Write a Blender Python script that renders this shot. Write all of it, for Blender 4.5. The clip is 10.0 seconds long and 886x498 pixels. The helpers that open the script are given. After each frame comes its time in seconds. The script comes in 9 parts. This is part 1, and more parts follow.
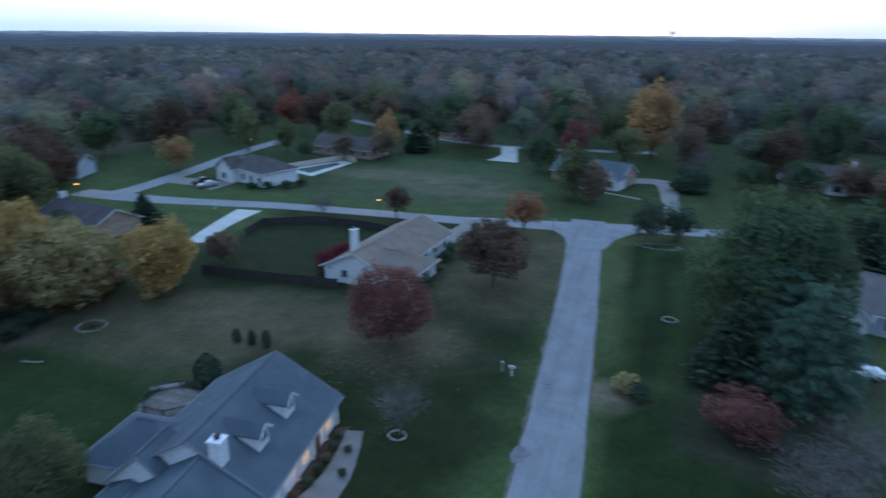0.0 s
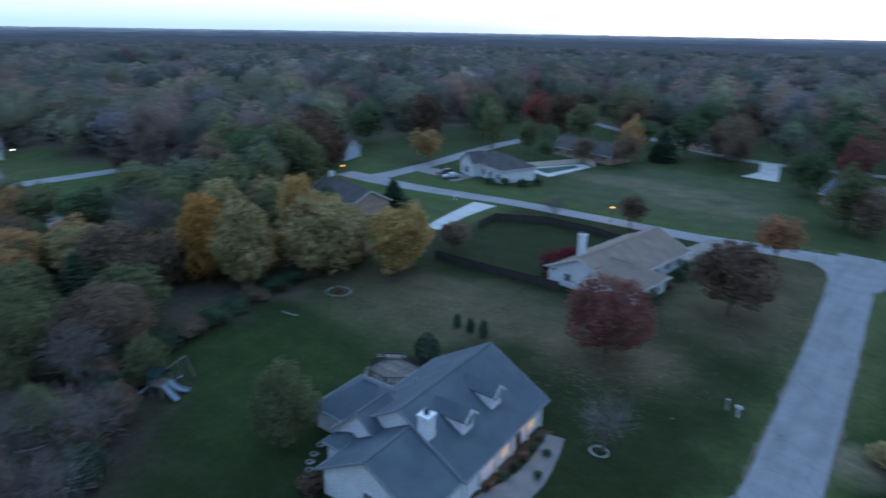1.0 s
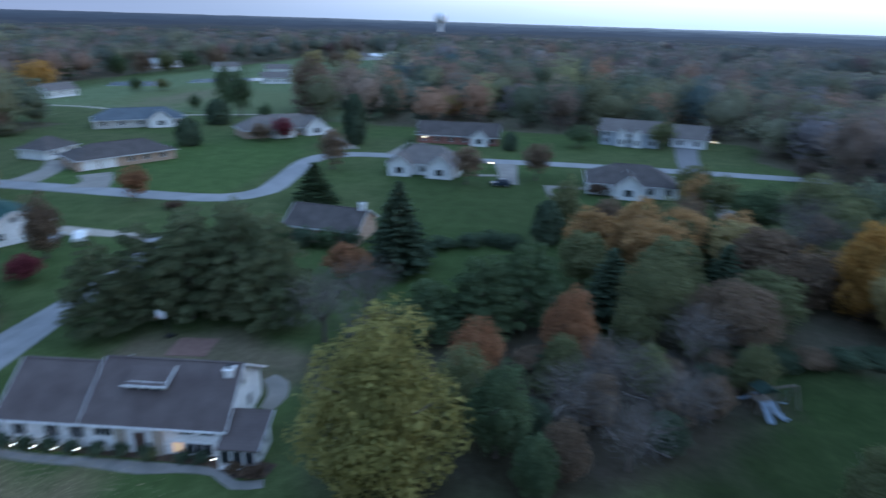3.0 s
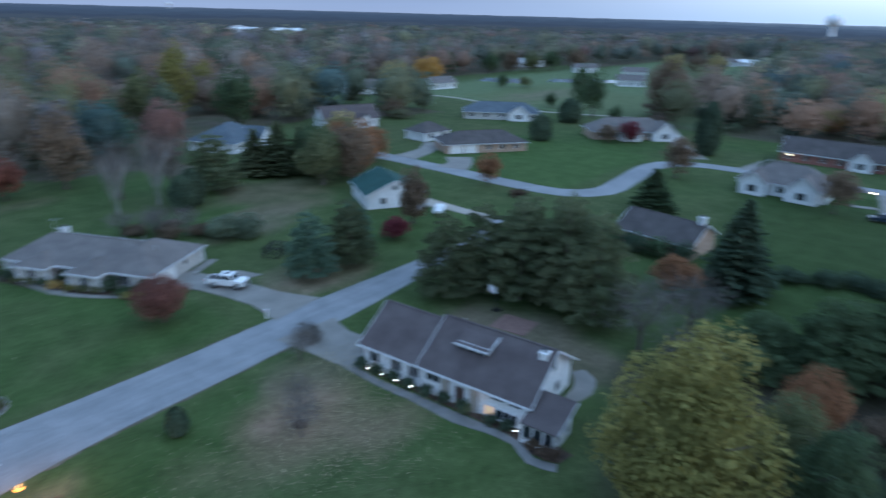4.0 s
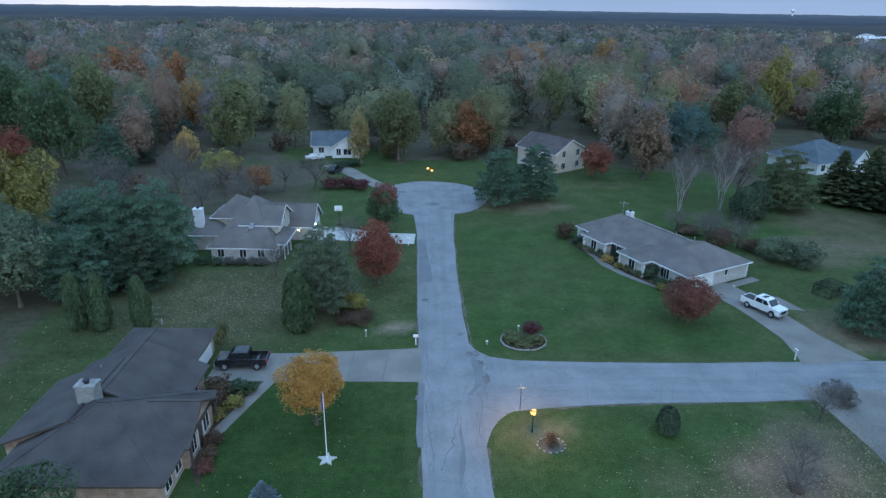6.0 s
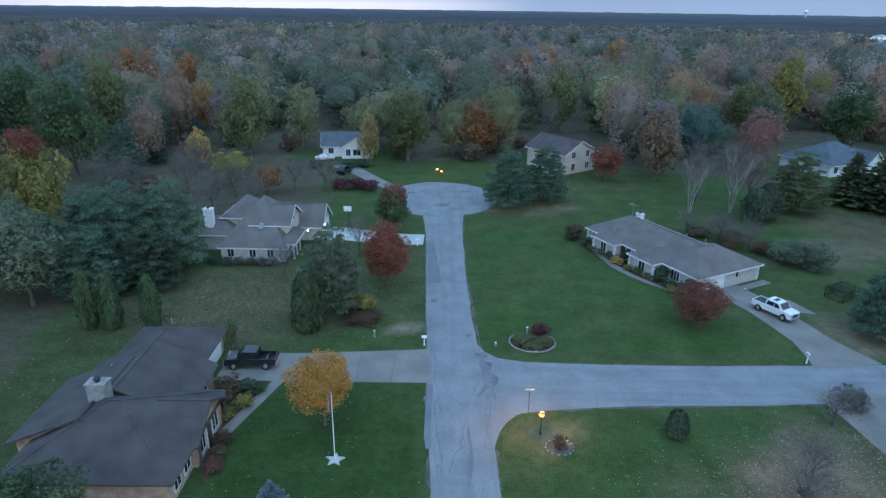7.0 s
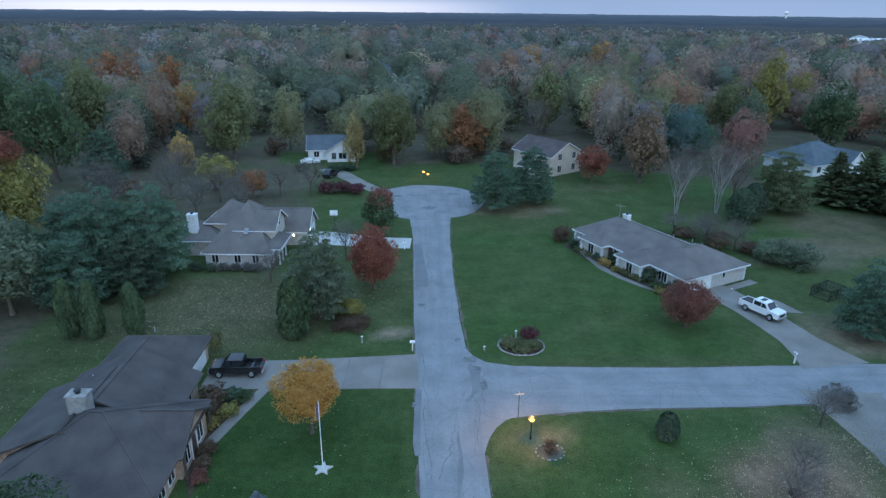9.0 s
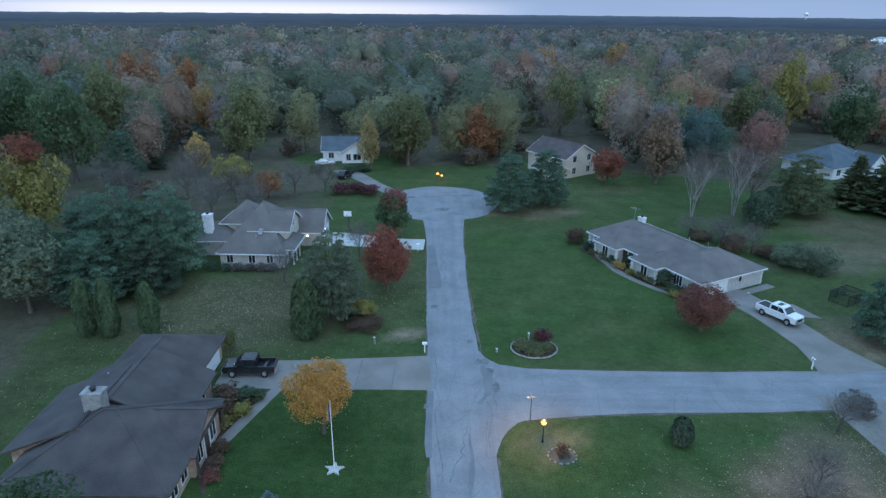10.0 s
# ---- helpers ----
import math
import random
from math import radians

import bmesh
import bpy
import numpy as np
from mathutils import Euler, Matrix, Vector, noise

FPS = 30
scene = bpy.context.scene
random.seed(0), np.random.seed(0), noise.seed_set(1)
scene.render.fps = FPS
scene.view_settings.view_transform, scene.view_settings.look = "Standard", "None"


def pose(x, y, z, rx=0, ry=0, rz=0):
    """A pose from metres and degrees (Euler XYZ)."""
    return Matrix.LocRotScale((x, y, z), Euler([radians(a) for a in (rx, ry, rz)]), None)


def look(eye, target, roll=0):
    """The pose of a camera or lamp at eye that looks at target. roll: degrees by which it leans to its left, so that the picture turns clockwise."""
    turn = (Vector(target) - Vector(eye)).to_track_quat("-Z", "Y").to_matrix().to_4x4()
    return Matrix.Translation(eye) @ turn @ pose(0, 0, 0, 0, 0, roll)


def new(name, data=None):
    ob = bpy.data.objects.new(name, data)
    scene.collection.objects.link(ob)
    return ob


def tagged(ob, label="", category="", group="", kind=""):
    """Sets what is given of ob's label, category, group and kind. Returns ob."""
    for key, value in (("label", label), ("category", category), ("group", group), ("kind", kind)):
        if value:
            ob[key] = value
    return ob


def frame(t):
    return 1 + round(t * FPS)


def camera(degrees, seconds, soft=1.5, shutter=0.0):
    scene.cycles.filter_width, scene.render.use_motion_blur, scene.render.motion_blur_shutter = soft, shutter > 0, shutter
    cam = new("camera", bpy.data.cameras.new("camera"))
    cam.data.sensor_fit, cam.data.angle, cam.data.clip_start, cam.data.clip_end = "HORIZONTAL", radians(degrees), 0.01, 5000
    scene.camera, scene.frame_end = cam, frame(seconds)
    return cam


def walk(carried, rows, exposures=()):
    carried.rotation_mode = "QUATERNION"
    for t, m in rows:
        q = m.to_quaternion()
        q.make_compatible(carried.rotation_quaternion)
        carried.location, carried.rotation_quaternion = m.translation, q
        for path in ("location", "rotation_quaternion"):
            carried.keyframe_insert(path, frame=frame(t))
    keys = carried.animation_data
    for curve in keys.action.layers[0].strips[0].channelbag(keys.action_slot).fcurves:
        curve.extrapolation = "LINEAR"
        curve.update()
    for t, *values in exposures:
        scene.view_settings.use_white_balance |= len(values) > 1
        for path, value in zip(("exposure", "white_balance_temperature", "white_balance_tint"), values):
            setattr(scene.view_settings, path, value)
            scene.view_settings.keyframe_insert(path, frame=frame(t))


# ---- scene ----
# the camera turns on the spot above a road, from south by east to north
cam = camera(70.54, 10.0, soft=1.4, shutter=0.6)
PATH = [
    (0.0, (0.613, -1.558, 35.353), (12.614, -37.372, 22.187), 0.55),
    (0.5, (0.616, -1.577, 35.359), (18.941, -34.596, 22.169), 0.75),
    (1.0, (0.604, -1.775, 35.328), (25.008, -30.572, 22.091), 0.94),
    (1.5, (0.600, -1.829, 35.310), (30.494, -24.844, 22.018), 1.22),
    (2.0, (0.694, -1.947, 35.287), (35.340, -16.764, 21.865), 1.52),
    (2.5, (0.829, -1.857, 35.266), (38.087, -7.052, 21.670), 1.67),
    (3.0, (0.968, -1.796, 35.226), (38.113, 3.619, 21.408), 1.77),
    (4.5, (-0.555, -0.944, 35.203), (20.892, 29.612, 20.838), 1.30),
    (5.0, (-0.372, -0.921, 35.189), (11.048, 34.576, 20.714), 1.04),
    (5.5, (-0.149, -0.751, 35.094), (2.404, 36.434, 20.577), 0.81),
    (6.0, (-0.118, -0.739, 35.085), (0.544, 36.543, 20.606), 0.79),
    (7.5, (-0.096, -0.640, 35.073), (-0.283, 36.677, 20.670), 0.69),
    (8.0, (-0.057, -0.542, 35.068), (-0.369, 36.786, 20.696), 0.62),
    (8.5, (-0.078, -0.290, 35.035), (0.764, 37.047, 20.711), 0.62),
    (9.0, (-0.107, -0.090, 35.052), (0.789, 37.257, 20.753), 0.58),
    (9.5, (-0.087, 0.034, 34.976), (0.001, 37.411, 20.732), 0.56),
    (10.0, (0.000, 0.000, 35.000), (0.000, 37.391, 20.792), 0.48),
]
EXPOSURES = [(0.0, -0.24, 5430, 9), (1.5, -0.20, 5450, 10), (3.0, -0.04, 5560, 11), (4.5, 0.06, 5540, 5), (5.5, 0.11, 5570, 3), (10.0, 0.11, 5570, 3)]
walk(cam, [(t, look(eye, target, roll)) for t, eye, target, roll in PATH], EXPOSURES)


# ---------------------------------------------------------------- sky and sun
def build_sky():
    """Dusk: bright haze round the south where the sun went down, blue-grey cloud opposite, pink low in the north."""
    world = bpy.data.worlds.new("dusk_sky")
    world.use_nodes = True
    scene.world = world
    nt = world.node_tree
    n, ln = nt.nodes, nt.links
    n.clear()
    out = n.new("ShaderNodeOutputWorld")
    bg = n.new("ShaderNodeBackground")
    bg.inputs["Strength"].default_value = SKY_STRENGTH
    sky = n.new("ShaderNodeTexSky")
    sky.sky_type = "NISHITA"
    sky.sun_disc = False
    sky.sun_elevation = radians(3.0)
    sky.sun_rotation = radians(168.0)
    sky.air_density, sky.dust_density = 1.2, 2.0
    dim = n.new("ShaderNodeVectorMath")
    dim.operation = "SCALE"
    dim.inputs["Scale"].default_value = 0.35
    ln.new(sky.outputs["Color"], dim.inputs[0])
    tc = n.new("ShaderNodeTexCoord")
    sep = n.new("ShaderNodeSeparateXYZ")
    ln.new(tc.outputs["Generated"], sep.inputs[0])
    # how far towards the afterglow
    dot = n.new("ShaderNodeVectorMath")
    dot.operation = "DOT_PRODUCT"
    dot.inputs[1].default_value = (0.42, -0.90, 0.0)
    ln.new(tc.outputs["Generated"], dot.inputs[0])
    glow = n.new("ShaderNodeMapRange")
    glow.interpolation_type = "SMOOTHSTEP"
    glow.inputs["From Min"].default_value = -0.35
    glow.inputs["From Max"].default_value = 0.75
    ln.new(dot.outputs["Value"], glow.inputs["Value"])

    def ramp(stops):
        r = n.new("ShaderNodeValToRGB")
        e = r.color_ramp.elements
        e[0].position, e[0].color = stops[0][0], (*stops[0][1], 1)
        e[1].position, e[1].color = stops[-1][0], (*stops[-1][1], 1)
        for p, c in stops[1:-1]:
            x = e.new(p)
            x.color = (*c, 1)
        ln.new(sep.outputs["Z"], r.inputs[0])
        return r
    south = ramp([(0.0, (0.50, 0.64, 0.80)), (0.03, (0.72, 0.82, 0.92)), (0.35, (0.46, 0.62, 0.84)), (1.0, (0.34, 0.54, 0.86))])
    north = ramp([(0.0, (0.22, 0.27, 0.38)), (0.018, (0.19, 0.25, 0.37)), (0.25, (0.33, 0.44, 0.61)), (1.0, (0.34, 0.54, 0.86))])
    both = n.new("ShaderNodeMix")
    both.data_type = "RGBA"
    ln.new(glow.outputs[0], both.inputs[0])
    ln.new(north.outputs[0], both.inputs[6])
    ln.new(south.outputs[0], both.inputs[7])
    add = n.new("ShaderNodeMix")
    add.data_type = "RGBA"
    add.inputs[0].default_value = 0.88
    ln.new(dim.outputs[0], add.inputs[6])
    ln.new(both.outputs[2], add.inputs[7])
    # last pink light low in the north
    low = n.new("ShaderNodeMapRange")
    low.interpolation_type = "SMOOTHSTEP"
    low.inputs["From Min"].default_value, low.inputs["From Max"].default_value = 0.022, 0.001
    ln.new(sep.outputs["Z"], low.inputs["Value"])
    aim = n.new("ShaderNodeVectorMath")
    aim.operation = "DOT_PRODUCT"
    aim.inputs[1].default_value = (-0.29, 0.957, 0.0)
    ln.new(tc.outputs["Generated"], aim.inputs[0])
    near = n.new("ShaderNodeMapRange")
    near.interpolation_type = "SMOOTHSTEP"
    near.inputs["From Min"].default_value, near.inputs["From Max"].default_value = 0.90, 1.0
    ln.new(aim.outputs["Value"], near.inputs["Value"])
    blush = n.new("ShaderNodeMath")
    blush.operation = "MULTIPLY"
    ln.new(low.outputs[0], blush.inputs[0])
    ln.new(near.outputs[0], blush.inputs[1])
    pink = n.new("ShaderNodeMix")
    pink.data_type = "RGBA"
    pink.inputs[7].default_value = (0.56, 0.50, 0.53, 1)
    ln.new(blush.outputs[0], pink.inputs[0])
    ln.new(add.outputs[2], pink.inputs[6])
    # faint cloud
    nz = n.new("ShaderNodeTexNoise")
    nz.inputs["Scale"].default_value = 3.0
    nz.inputs["Detail"].default_value = 4.0
    mp = n.new("ShaderNodeMapping")
    mp.inputs["Scale"].default_value = (1, 1, 5)
    ln.new(tc.outputs["Generated"], mp.inputs[0])
    ln.new(mp.outputs[0], nz.inputs["Vector"])
    mr = n.new("ShaderNodeMapRange")
    mr.inputs["To Min"].default_value, mr.inputs["To Max"].default_value = 0.9, 1.1
    ln.new(nz.outputs[0], mr.inputs["Value"])
    mul = n.new("ShaderNodeVectorMath")
    mul.operation = "SCALE"
    ln.new(pink.outputs[2], mul.inputs[0])
    ln.new(mr.outputs[0], mul.inputs["Scale"])
    ln.new(mul.outputs[0], bg.inputs["Color"])
    ln.new(bg.outputs[0], out.inputs[0])


SKY_STRENGTH = 1.75
build_sky()
sun = new("sun", bpy.data.lights.new("sun", "SUN"))
sun.data.energy, sun.data.angle, sun.data.color = 0.5, radians(60), (0.82, 0.93, 1.0)
sun.matrix_world = look((8, -30, 30), (0, 0, 0))


# ---------------------------------------------------------------- materials
def node_mat(name):
    m = bpy.data.materials.new(name)
    m.use_nodes = True
    return m, m.node_tree.nodes, m.node_tree.links, m.node_tree.nodes["Principled BSDF"]


def surface(name, c1, c2, scale=1.0, rough=0.8, bump=0.0, fine=12.0, spec=0.25, metal=0.0, stretch=(1, 1, 1), rand=0.0, island=0.0, bands=None, attribute=None, speck=0.2):
    """Two colours mixed by coarse noise, shaded by fine noise; rand: change from object to object; island: from piece to piece;
    bands: (spacing, depth) of courses up the object's z."""
    m, n, ln, bsdf = node_mat(name)
    tc = n.new("ShaderNodeTexCoord")
    mp = n.new("ShaderNodeMapping")
    mp.inputs["Scale"].default_value = stretch
    ln.new(tc.outputs["Object"], mp.inputs[0])
    big = n.new("ShaderNodeTexNoise")
    big.inputs["Scale"].default_value, big.inputs["Detail"].default_value = scale, 6
    ln.new(mp.outputs[0], big.inputs["Vector"])
    small = n.new("ShaderNodeTexNoise")
    small.inputs["Scale"].default_value, small.inputs["Detail"].default_value = scale * fine, 4
    ln.new(mp.outputs[0], small.inputs["Vector"])
    spread = n.new("ShaderNodeMapRange")
    spread.inputs["From Min"].default_value, spread.inputs["From Max"].default_value = 0.32, 0.68
    ln.new(big.outputs[0], spread.inputs["Value"])
    mix = n.new("ShaderNodeMix")
    mix.data_type = "RGBA"
    ln.new(spread.outputs[0], mix.inputs[0])
    mix.inputs[6].default_value, mix.inputs[7].default_value = (*c1, 1), (*c2, 1)
    colour = mix.outputs[2]
    if attribute:
        at = n.new("ShaderNodeAttribute")
        at.attribute_name = attribute
        mul = n.new("ShaderNodeMix")
        mul.data_type, mul.blend_type = "RGBA", "MULTIPLY"
        mul.inputs[0].default_value = 1.0
        ln.new(at.outputs["Color"], mul.inputs[6])
        ln.new(colour, mul.inputs[7])
        colour = mul.outputs[2]
    grain = n.new("ShaderNodeMapRange")
    grain.inputs["From Min"].default_value, grain.inputs["From Max"].default_value = 0.3, 0.7
    grain.inputs["To Min"].default_value, grain.inputs["To Max"].default_value = 1 - speck, 1 + speck
    ln.new(small.outputs[0], grain.inputs["Value"])
    value = grain.outputs[0]

    def times(a, b):
        x = n.new("ShaderNodeMath")
        x.operation = "MULTIPLY"
        ln.new(a, x.inputs[0])
        ln.new(b, x.inputs[1])
        return x.outputs[0]

    def around(sock, amount):
        x = n.new("ShaderNodeMapRange")
        x.inputs["To Min"].default_value, x.inputs["To Max"].default_value = 1 - amount, 1 + amount
        ln.new(sock, x.inputs["Value"])
        return x.outputs[0]
    if rand:
        value = times(value, around(n.new("ShaderNodeObjectInfo").outputs["Random"], rand))
    if island:
        value = times(value, around(n.new("ShaderNodeNewGeometry").outputs["Random Per Island"], island))
    height = small.outputs[0]
    if bands:
        sep = n.new("ShaderNodeSeparateXYZ")
        ln.new(tc.outputs["Object"], sep.inputs[0])
        dv = n.new("ShaderNodeMath")
        dv.operation = "DIVIDE"
        dv.inputs[1].default_value = bands[0]
        ln.new(sep.outputs["Z"], dv.inputs[0])
        fr = n.new("ShaderNodeMath")
        fr.operation = "FRACT"
        ln.new(dv.outputs[0], fr.inputs[0])
        height = fr.outputs[0]
        value = times(value, around(fr.outputs[0], bands[1]))
    sc = n.new("ShaderNodeVectorMath")
    sc.operation = "SCALE"
    ln.new(colour, sc.inputs[0])
    ln.new(value, sc.inputs["Scale"])
    ln.new(sc.outputs[0], bsdf.inputs["Base Color"])
    bsdf.inputs["Roughness"].default_value = rough
    bsdf.inputs["Metallic"].default_value = metal
    bsdf.inputs["Specular IOR Level"].default_value = spec
    if bump:
        b = n.new("ShaderNodeBump")
        b.inputs["Strength"].default_value = 0.6
        b.inputs["Distance"].default_value = bump
        ln.new(height, b.inputs["Height"])
        ln.new(b.outputs[0], bsdf.inputs["Normal"])
    return m


def leaves(name, c1, c2, attribute=None, drift=0.28):
    """Foliage: colour drifts from leaf clump to leaf clump and tree to tree, with a little light coming through."""
    c1, c2 = [tuple(0.78 * v + 0.22 * (0.3 * c[0] + 0.55 * c[1] + 0.15 * c[2]) for v in c) for c in (c1, c2)]
    m = surface(name, c1, c2, scale=0.6, rough=0.75, fine=6, spec=0.12, rand=0.12, island=drift, attribute=attribute)
    n, ln = m.node_tree.nodes, m.node_tree.links
    bsdf = n["Principled BSDF"]
    colour = bsdf.inputs["Base Color"].links[0].from_socket
    lit, through_leaf, both = n.new("ShaderNodeBsdfDiffuse"), n.new("ShaderNodeBsdfTranslucent"), n.new("ShaderNodeMixShader")
    ln.new(colour, lit.inputs["Color"])
    ln.new(colour, through_leaf.inputs["Color"])
    both.inputs[0].default_value = 0.48
    ln.new(lit.outputs[0], both.inputs[1])
    ln.new(through_leaf.outputs[0], both.inputs[2])
    ln.new(both.outputs[0], n["Material Output"].inputs["Surface"])
    n.remove(bsdf)
    return m


def glowing(name, colour, strength):
    m, n, ln, bsdf = node_mat(name)
    bsdf.inputs["Base Color"].default_value = (*colour, 1)
    bsdf.inputs["Emission Color"].default_value = (*colour, 1)
    bsdf.inputs["Emission Strength"].default_value = strength
    return m


def glass(name, colour=(0.02, 0.025, 0.03)):
    m, n, ln, bsdf = node_mat(name)
    bsdf.inputs["Base Color"].default_value = (*colour, 1)
    bsdf.inputs["Roughness"].default_value = 0.06
    bsdf.inputs["Specular IOR Level"].default_value = 0.6
    return m


def worn_asphalt(name, across=False):
    """Bleached asphalt along the object's y (across: along its x): wheel tracks, dark patched bands, stains and fine cracks."""
    m = surface(name, (0.200, 0.205, 0.213), (0.252, 0.255, 0.262), scale=0.30, rough=0.92, bump=0.01, fine=26, speck=0.10)
    n, ln = m.node_tree.nodes, m.node_tree.links
    bsdf = n["Principled BSDF"]
    colour = bsdf.inputs["Base Color"].links[0].from_socket
    tc = n.new("ShaderNodeTexCoord")

    def shade(scale, stretch, detail, lo, hi, dark):
        nonlocal colour
        mp = n.new("ShaderNodeMapping")
        mp.inputs["Scale"].default_value = (stretch[1], stretch[0], 1) if across else stretch
        ln.new(tc.outputs["Object"], mp.inputs[0])
        nz = n.new("ShaderNodeTexNoise")
        nz.inputs["Scale"].default_value, nz.inputs["Detail"].default_value = scale, detail
        ln.new(mp.outputs[0], nz.inputs["Vector"])
        mr = n.new("ShaderNodeMapRange")
        mr.inputs["From Min"].default_value, mr.inputs["From Max"].default_value = lo, hi
        mr.inputs["To Min"].default_value, mr.inputs["To Max"].default_value = 1.0, dark
        ln.new(nz.outputs[0], mr.inputs["Value"])
        sc = n.new("ShaderNodeVectorMath")
        sc.operation = "SCALE"
        ln.new(colour, sc.inputs[0])
        ln.new(mr.outputs[0], sc.inputs["Scale"])
        colour = sc.outputs[0]
    shade(1.0, (0.95, 0.04, 1), 3, 0.46, 0.68, 0.89)
    shade(0.5, (1, 0.35, 1), 5, 0.55, 0.75, 0.86)
    shade(2.6, (1, 0.4, 1), 6, 0.62, 0.72, 0.84)
    # cracks
    vo = n.new("ShaderNodeTexVoronoi")
    vo.feature = "DISTANCE_TO_EDGE"
    vo.inputs["Scale"].default_value = 0.34
    warp = n.new("ShaderNodeTexNoise")
    warp.inputs["Scale"].default_value, warp.inputs["Detail"].default_value = 0.9, 5
    ln.new(tc.outputs["Object"], warp.inputs["Vector"])
    mixv = n.new("ShaderNodeMix")
    mixv.data_type = "VECTOR"
    mixv.inputs[0].default_value = 0.72
    ln.new(warp.outputs["Color"], mixv.inputs[4])
    ln.new(tc.outputs["Object"], mixv.inputs[5])
    ln.new(mixv.outputs[1], vo.inputs["Vector"])
    line = n.new("ShaderNodeMapRange")
    line.inputs["From Min"].default_value, line.inputs["From Max"].default_value = 0.004, 0.014
    line.inputs["To Min"].default_value, line.inputs["To Max"].default_value = 0.88, 1.0
    ln.new(vo.outputs["Distance"], line.inputs["Value"])
    sc = n.new("ShaderNodeVectorMath")
    sc.operation = "SCALE"
    ln.new(colour, sc.inputs[0])
    ln.new(line.outputs[0], sc.inputs["Scale"])
    ln.new(sc.outputs[0], bsdf.inputs["Base Color"])
    return m


def mottle(m, scale, amount):
    """Lighter and darker patches at one more scale."""
    n, ln = m.node_tree.nodes, m.node_tree.links
    bsdf = n["Principled BSDF"]
    colour = bsdf.inputs["Base Color"].links[0].from_socket
    tc, nz, mr, sc = n.new("ShaderNodeTexCoord"), n.new("ShaderNodeTexNoise"), n.new("ShaderNodeMapRange"), n.new("ShaderNodeVectorMath")
    nz.inputs["Scale"].default_value, nz.inputs["Detail"].default_value = scale, 3
    ln.new(tc.outputs["Object"], nz.inputs["Vector"])
    mr.inputs["From Min"].default_value, mr.inputs["From Max"].default_value = 0.3, 0.7
    mr.inputs["To Min"].default_value, mr.inputs["To Max"].default_value = 1 - amount, 1 + amount
    ln.new(nz.outputs[0], mr.inputs["Value"])
    sc.operation = "SCALE"
    ln.new(colour, sc.inputs[0])
    ln.new(mr.outputs[0], sc.inputs["Scale"])
    ln.new(sc.outputs[0], bsdf.inputs["Base Color"])


M = {}
M["ground"] = surface("turf", (0.80, 0.84, 0.78), (1.20, 1.16, 1.20), scale=0.28, rough=0.95, bump=0.03, fine=22, spec=0.1, attribute="cover", speck=0.26)
mottle(M["ground"], 1.3, 0.16)
mottle(M["ground"], 9.0, 0.20)
M["asphalt"] = surface("old_asphalt", (0.205, 0.209, 0.216), (0.258, 0.262, 0.270), scale=0.22, rough=0.9, bump=0.01, fine=30, speck=0.08)
M["asphalt_worn"] = worn_asphalt("worn_road_asphalt")
M["asphalt_side"] = worn_asphalt("worn_side_road_asphalt", True)
M["asphalt_dark"] = surface("cracked_asphalt", (0.115, 0.115, 0.12), (0.19, 0.19, 0.195), scale=1.5, rough=0.9, bump=0.01)
M["concrete"] = surface("driveway_concrete", (0.182, 0.170, 0.152), (0.242, 0.226, 0.204), scale=0.35, rough=0.85, bump=0.005, fine=25, speck=0.08)
M["concrete_new"] = surface("pale_concrete", (0.42, 0.42, 0.40), (0.52, 0.52, 0.50), scale=0.3, rough=0.85, fine=25, speck=0.08)
M["concrete_old"] = surface("stained_concrete", (0.15, 0.145, 0.135), (0.215, 0.205, 0.195), scale=0.6, rough=0.9, bump=0.006, fine=18, speck=0.08)
M["gravel"] = surface("gravel", (0.28, 0.25, 0.21), (0.40, 0.36, 0.31), scale=1.0, rough=0.95, bump=0.02, fine=14)
M["mulch"] = surface("bark_mulch", (0.05, 0.035, 0.028), (0.10, 0.07, 0.05), scale=1.2, rough=0.95, bump=0.03)
M["stone"] = surface("pale_stone", (0.21, 0.205, 0.195), (0.36, 0.35, 0.33), scale=2.0, rough=0.85, bump=0.01, rand=0.2)
M["dirt"] = surface("bare_soil", (0.085, 0.078, 0.055), (0.14, 0.125, 0.095), scale=0.6, rough=0.95, bump=0.02)


def shingle(name, c1, c2):
    return surface(name, c1, c2, scale=0.45, rough=0.85, bump=0.012, fine=24, spec=0.2, bands=(0.075, 0.07), speck=0.1)


M["roof_grey"] = shingle("grey_shingles", (0.122, 0.109, 0.103), (0.170, 0.153, 0.143))
M["roof_slate"] = shingle("blue_grey_shingles", (0.078, 0.096, 0.114), (0.108, 0.130, 0.150))
M["roof_brown"] = shingle("brown_shingles", (0.079, 0.063, 0.063), (0.112, 0.094, 0.092))
M["roof_dark"] = shingle("dark_shingles", (0.064, 0.056, 0.055), (0.098, 0.087, 0.083))
M["roof_tan"] = shingle("tan_shingles", (0.178, 0.140, 0.111), (0.246, 0.200, 0.162))
M["roof_green"] = shingle("green_metal_roof", (0.022, 0.060, 0.052), (0.034, 0.080, 0.070))
M["siding_white"] = surface("white_lap_siding", (0.66, 0.67, 0.68), (0.76, 0.77, 0.78), scale=0.5, rough=0.6, bump=0.012, bands=(0.2, 0.05))
M["siding_cream"] = surface("cream_siding", (0.493, 0.468, 0.399), (0.578, 0.544, 0.476), scale=0.5, rough=0.6, bump=0.012, bands=(0.2, 0.05))
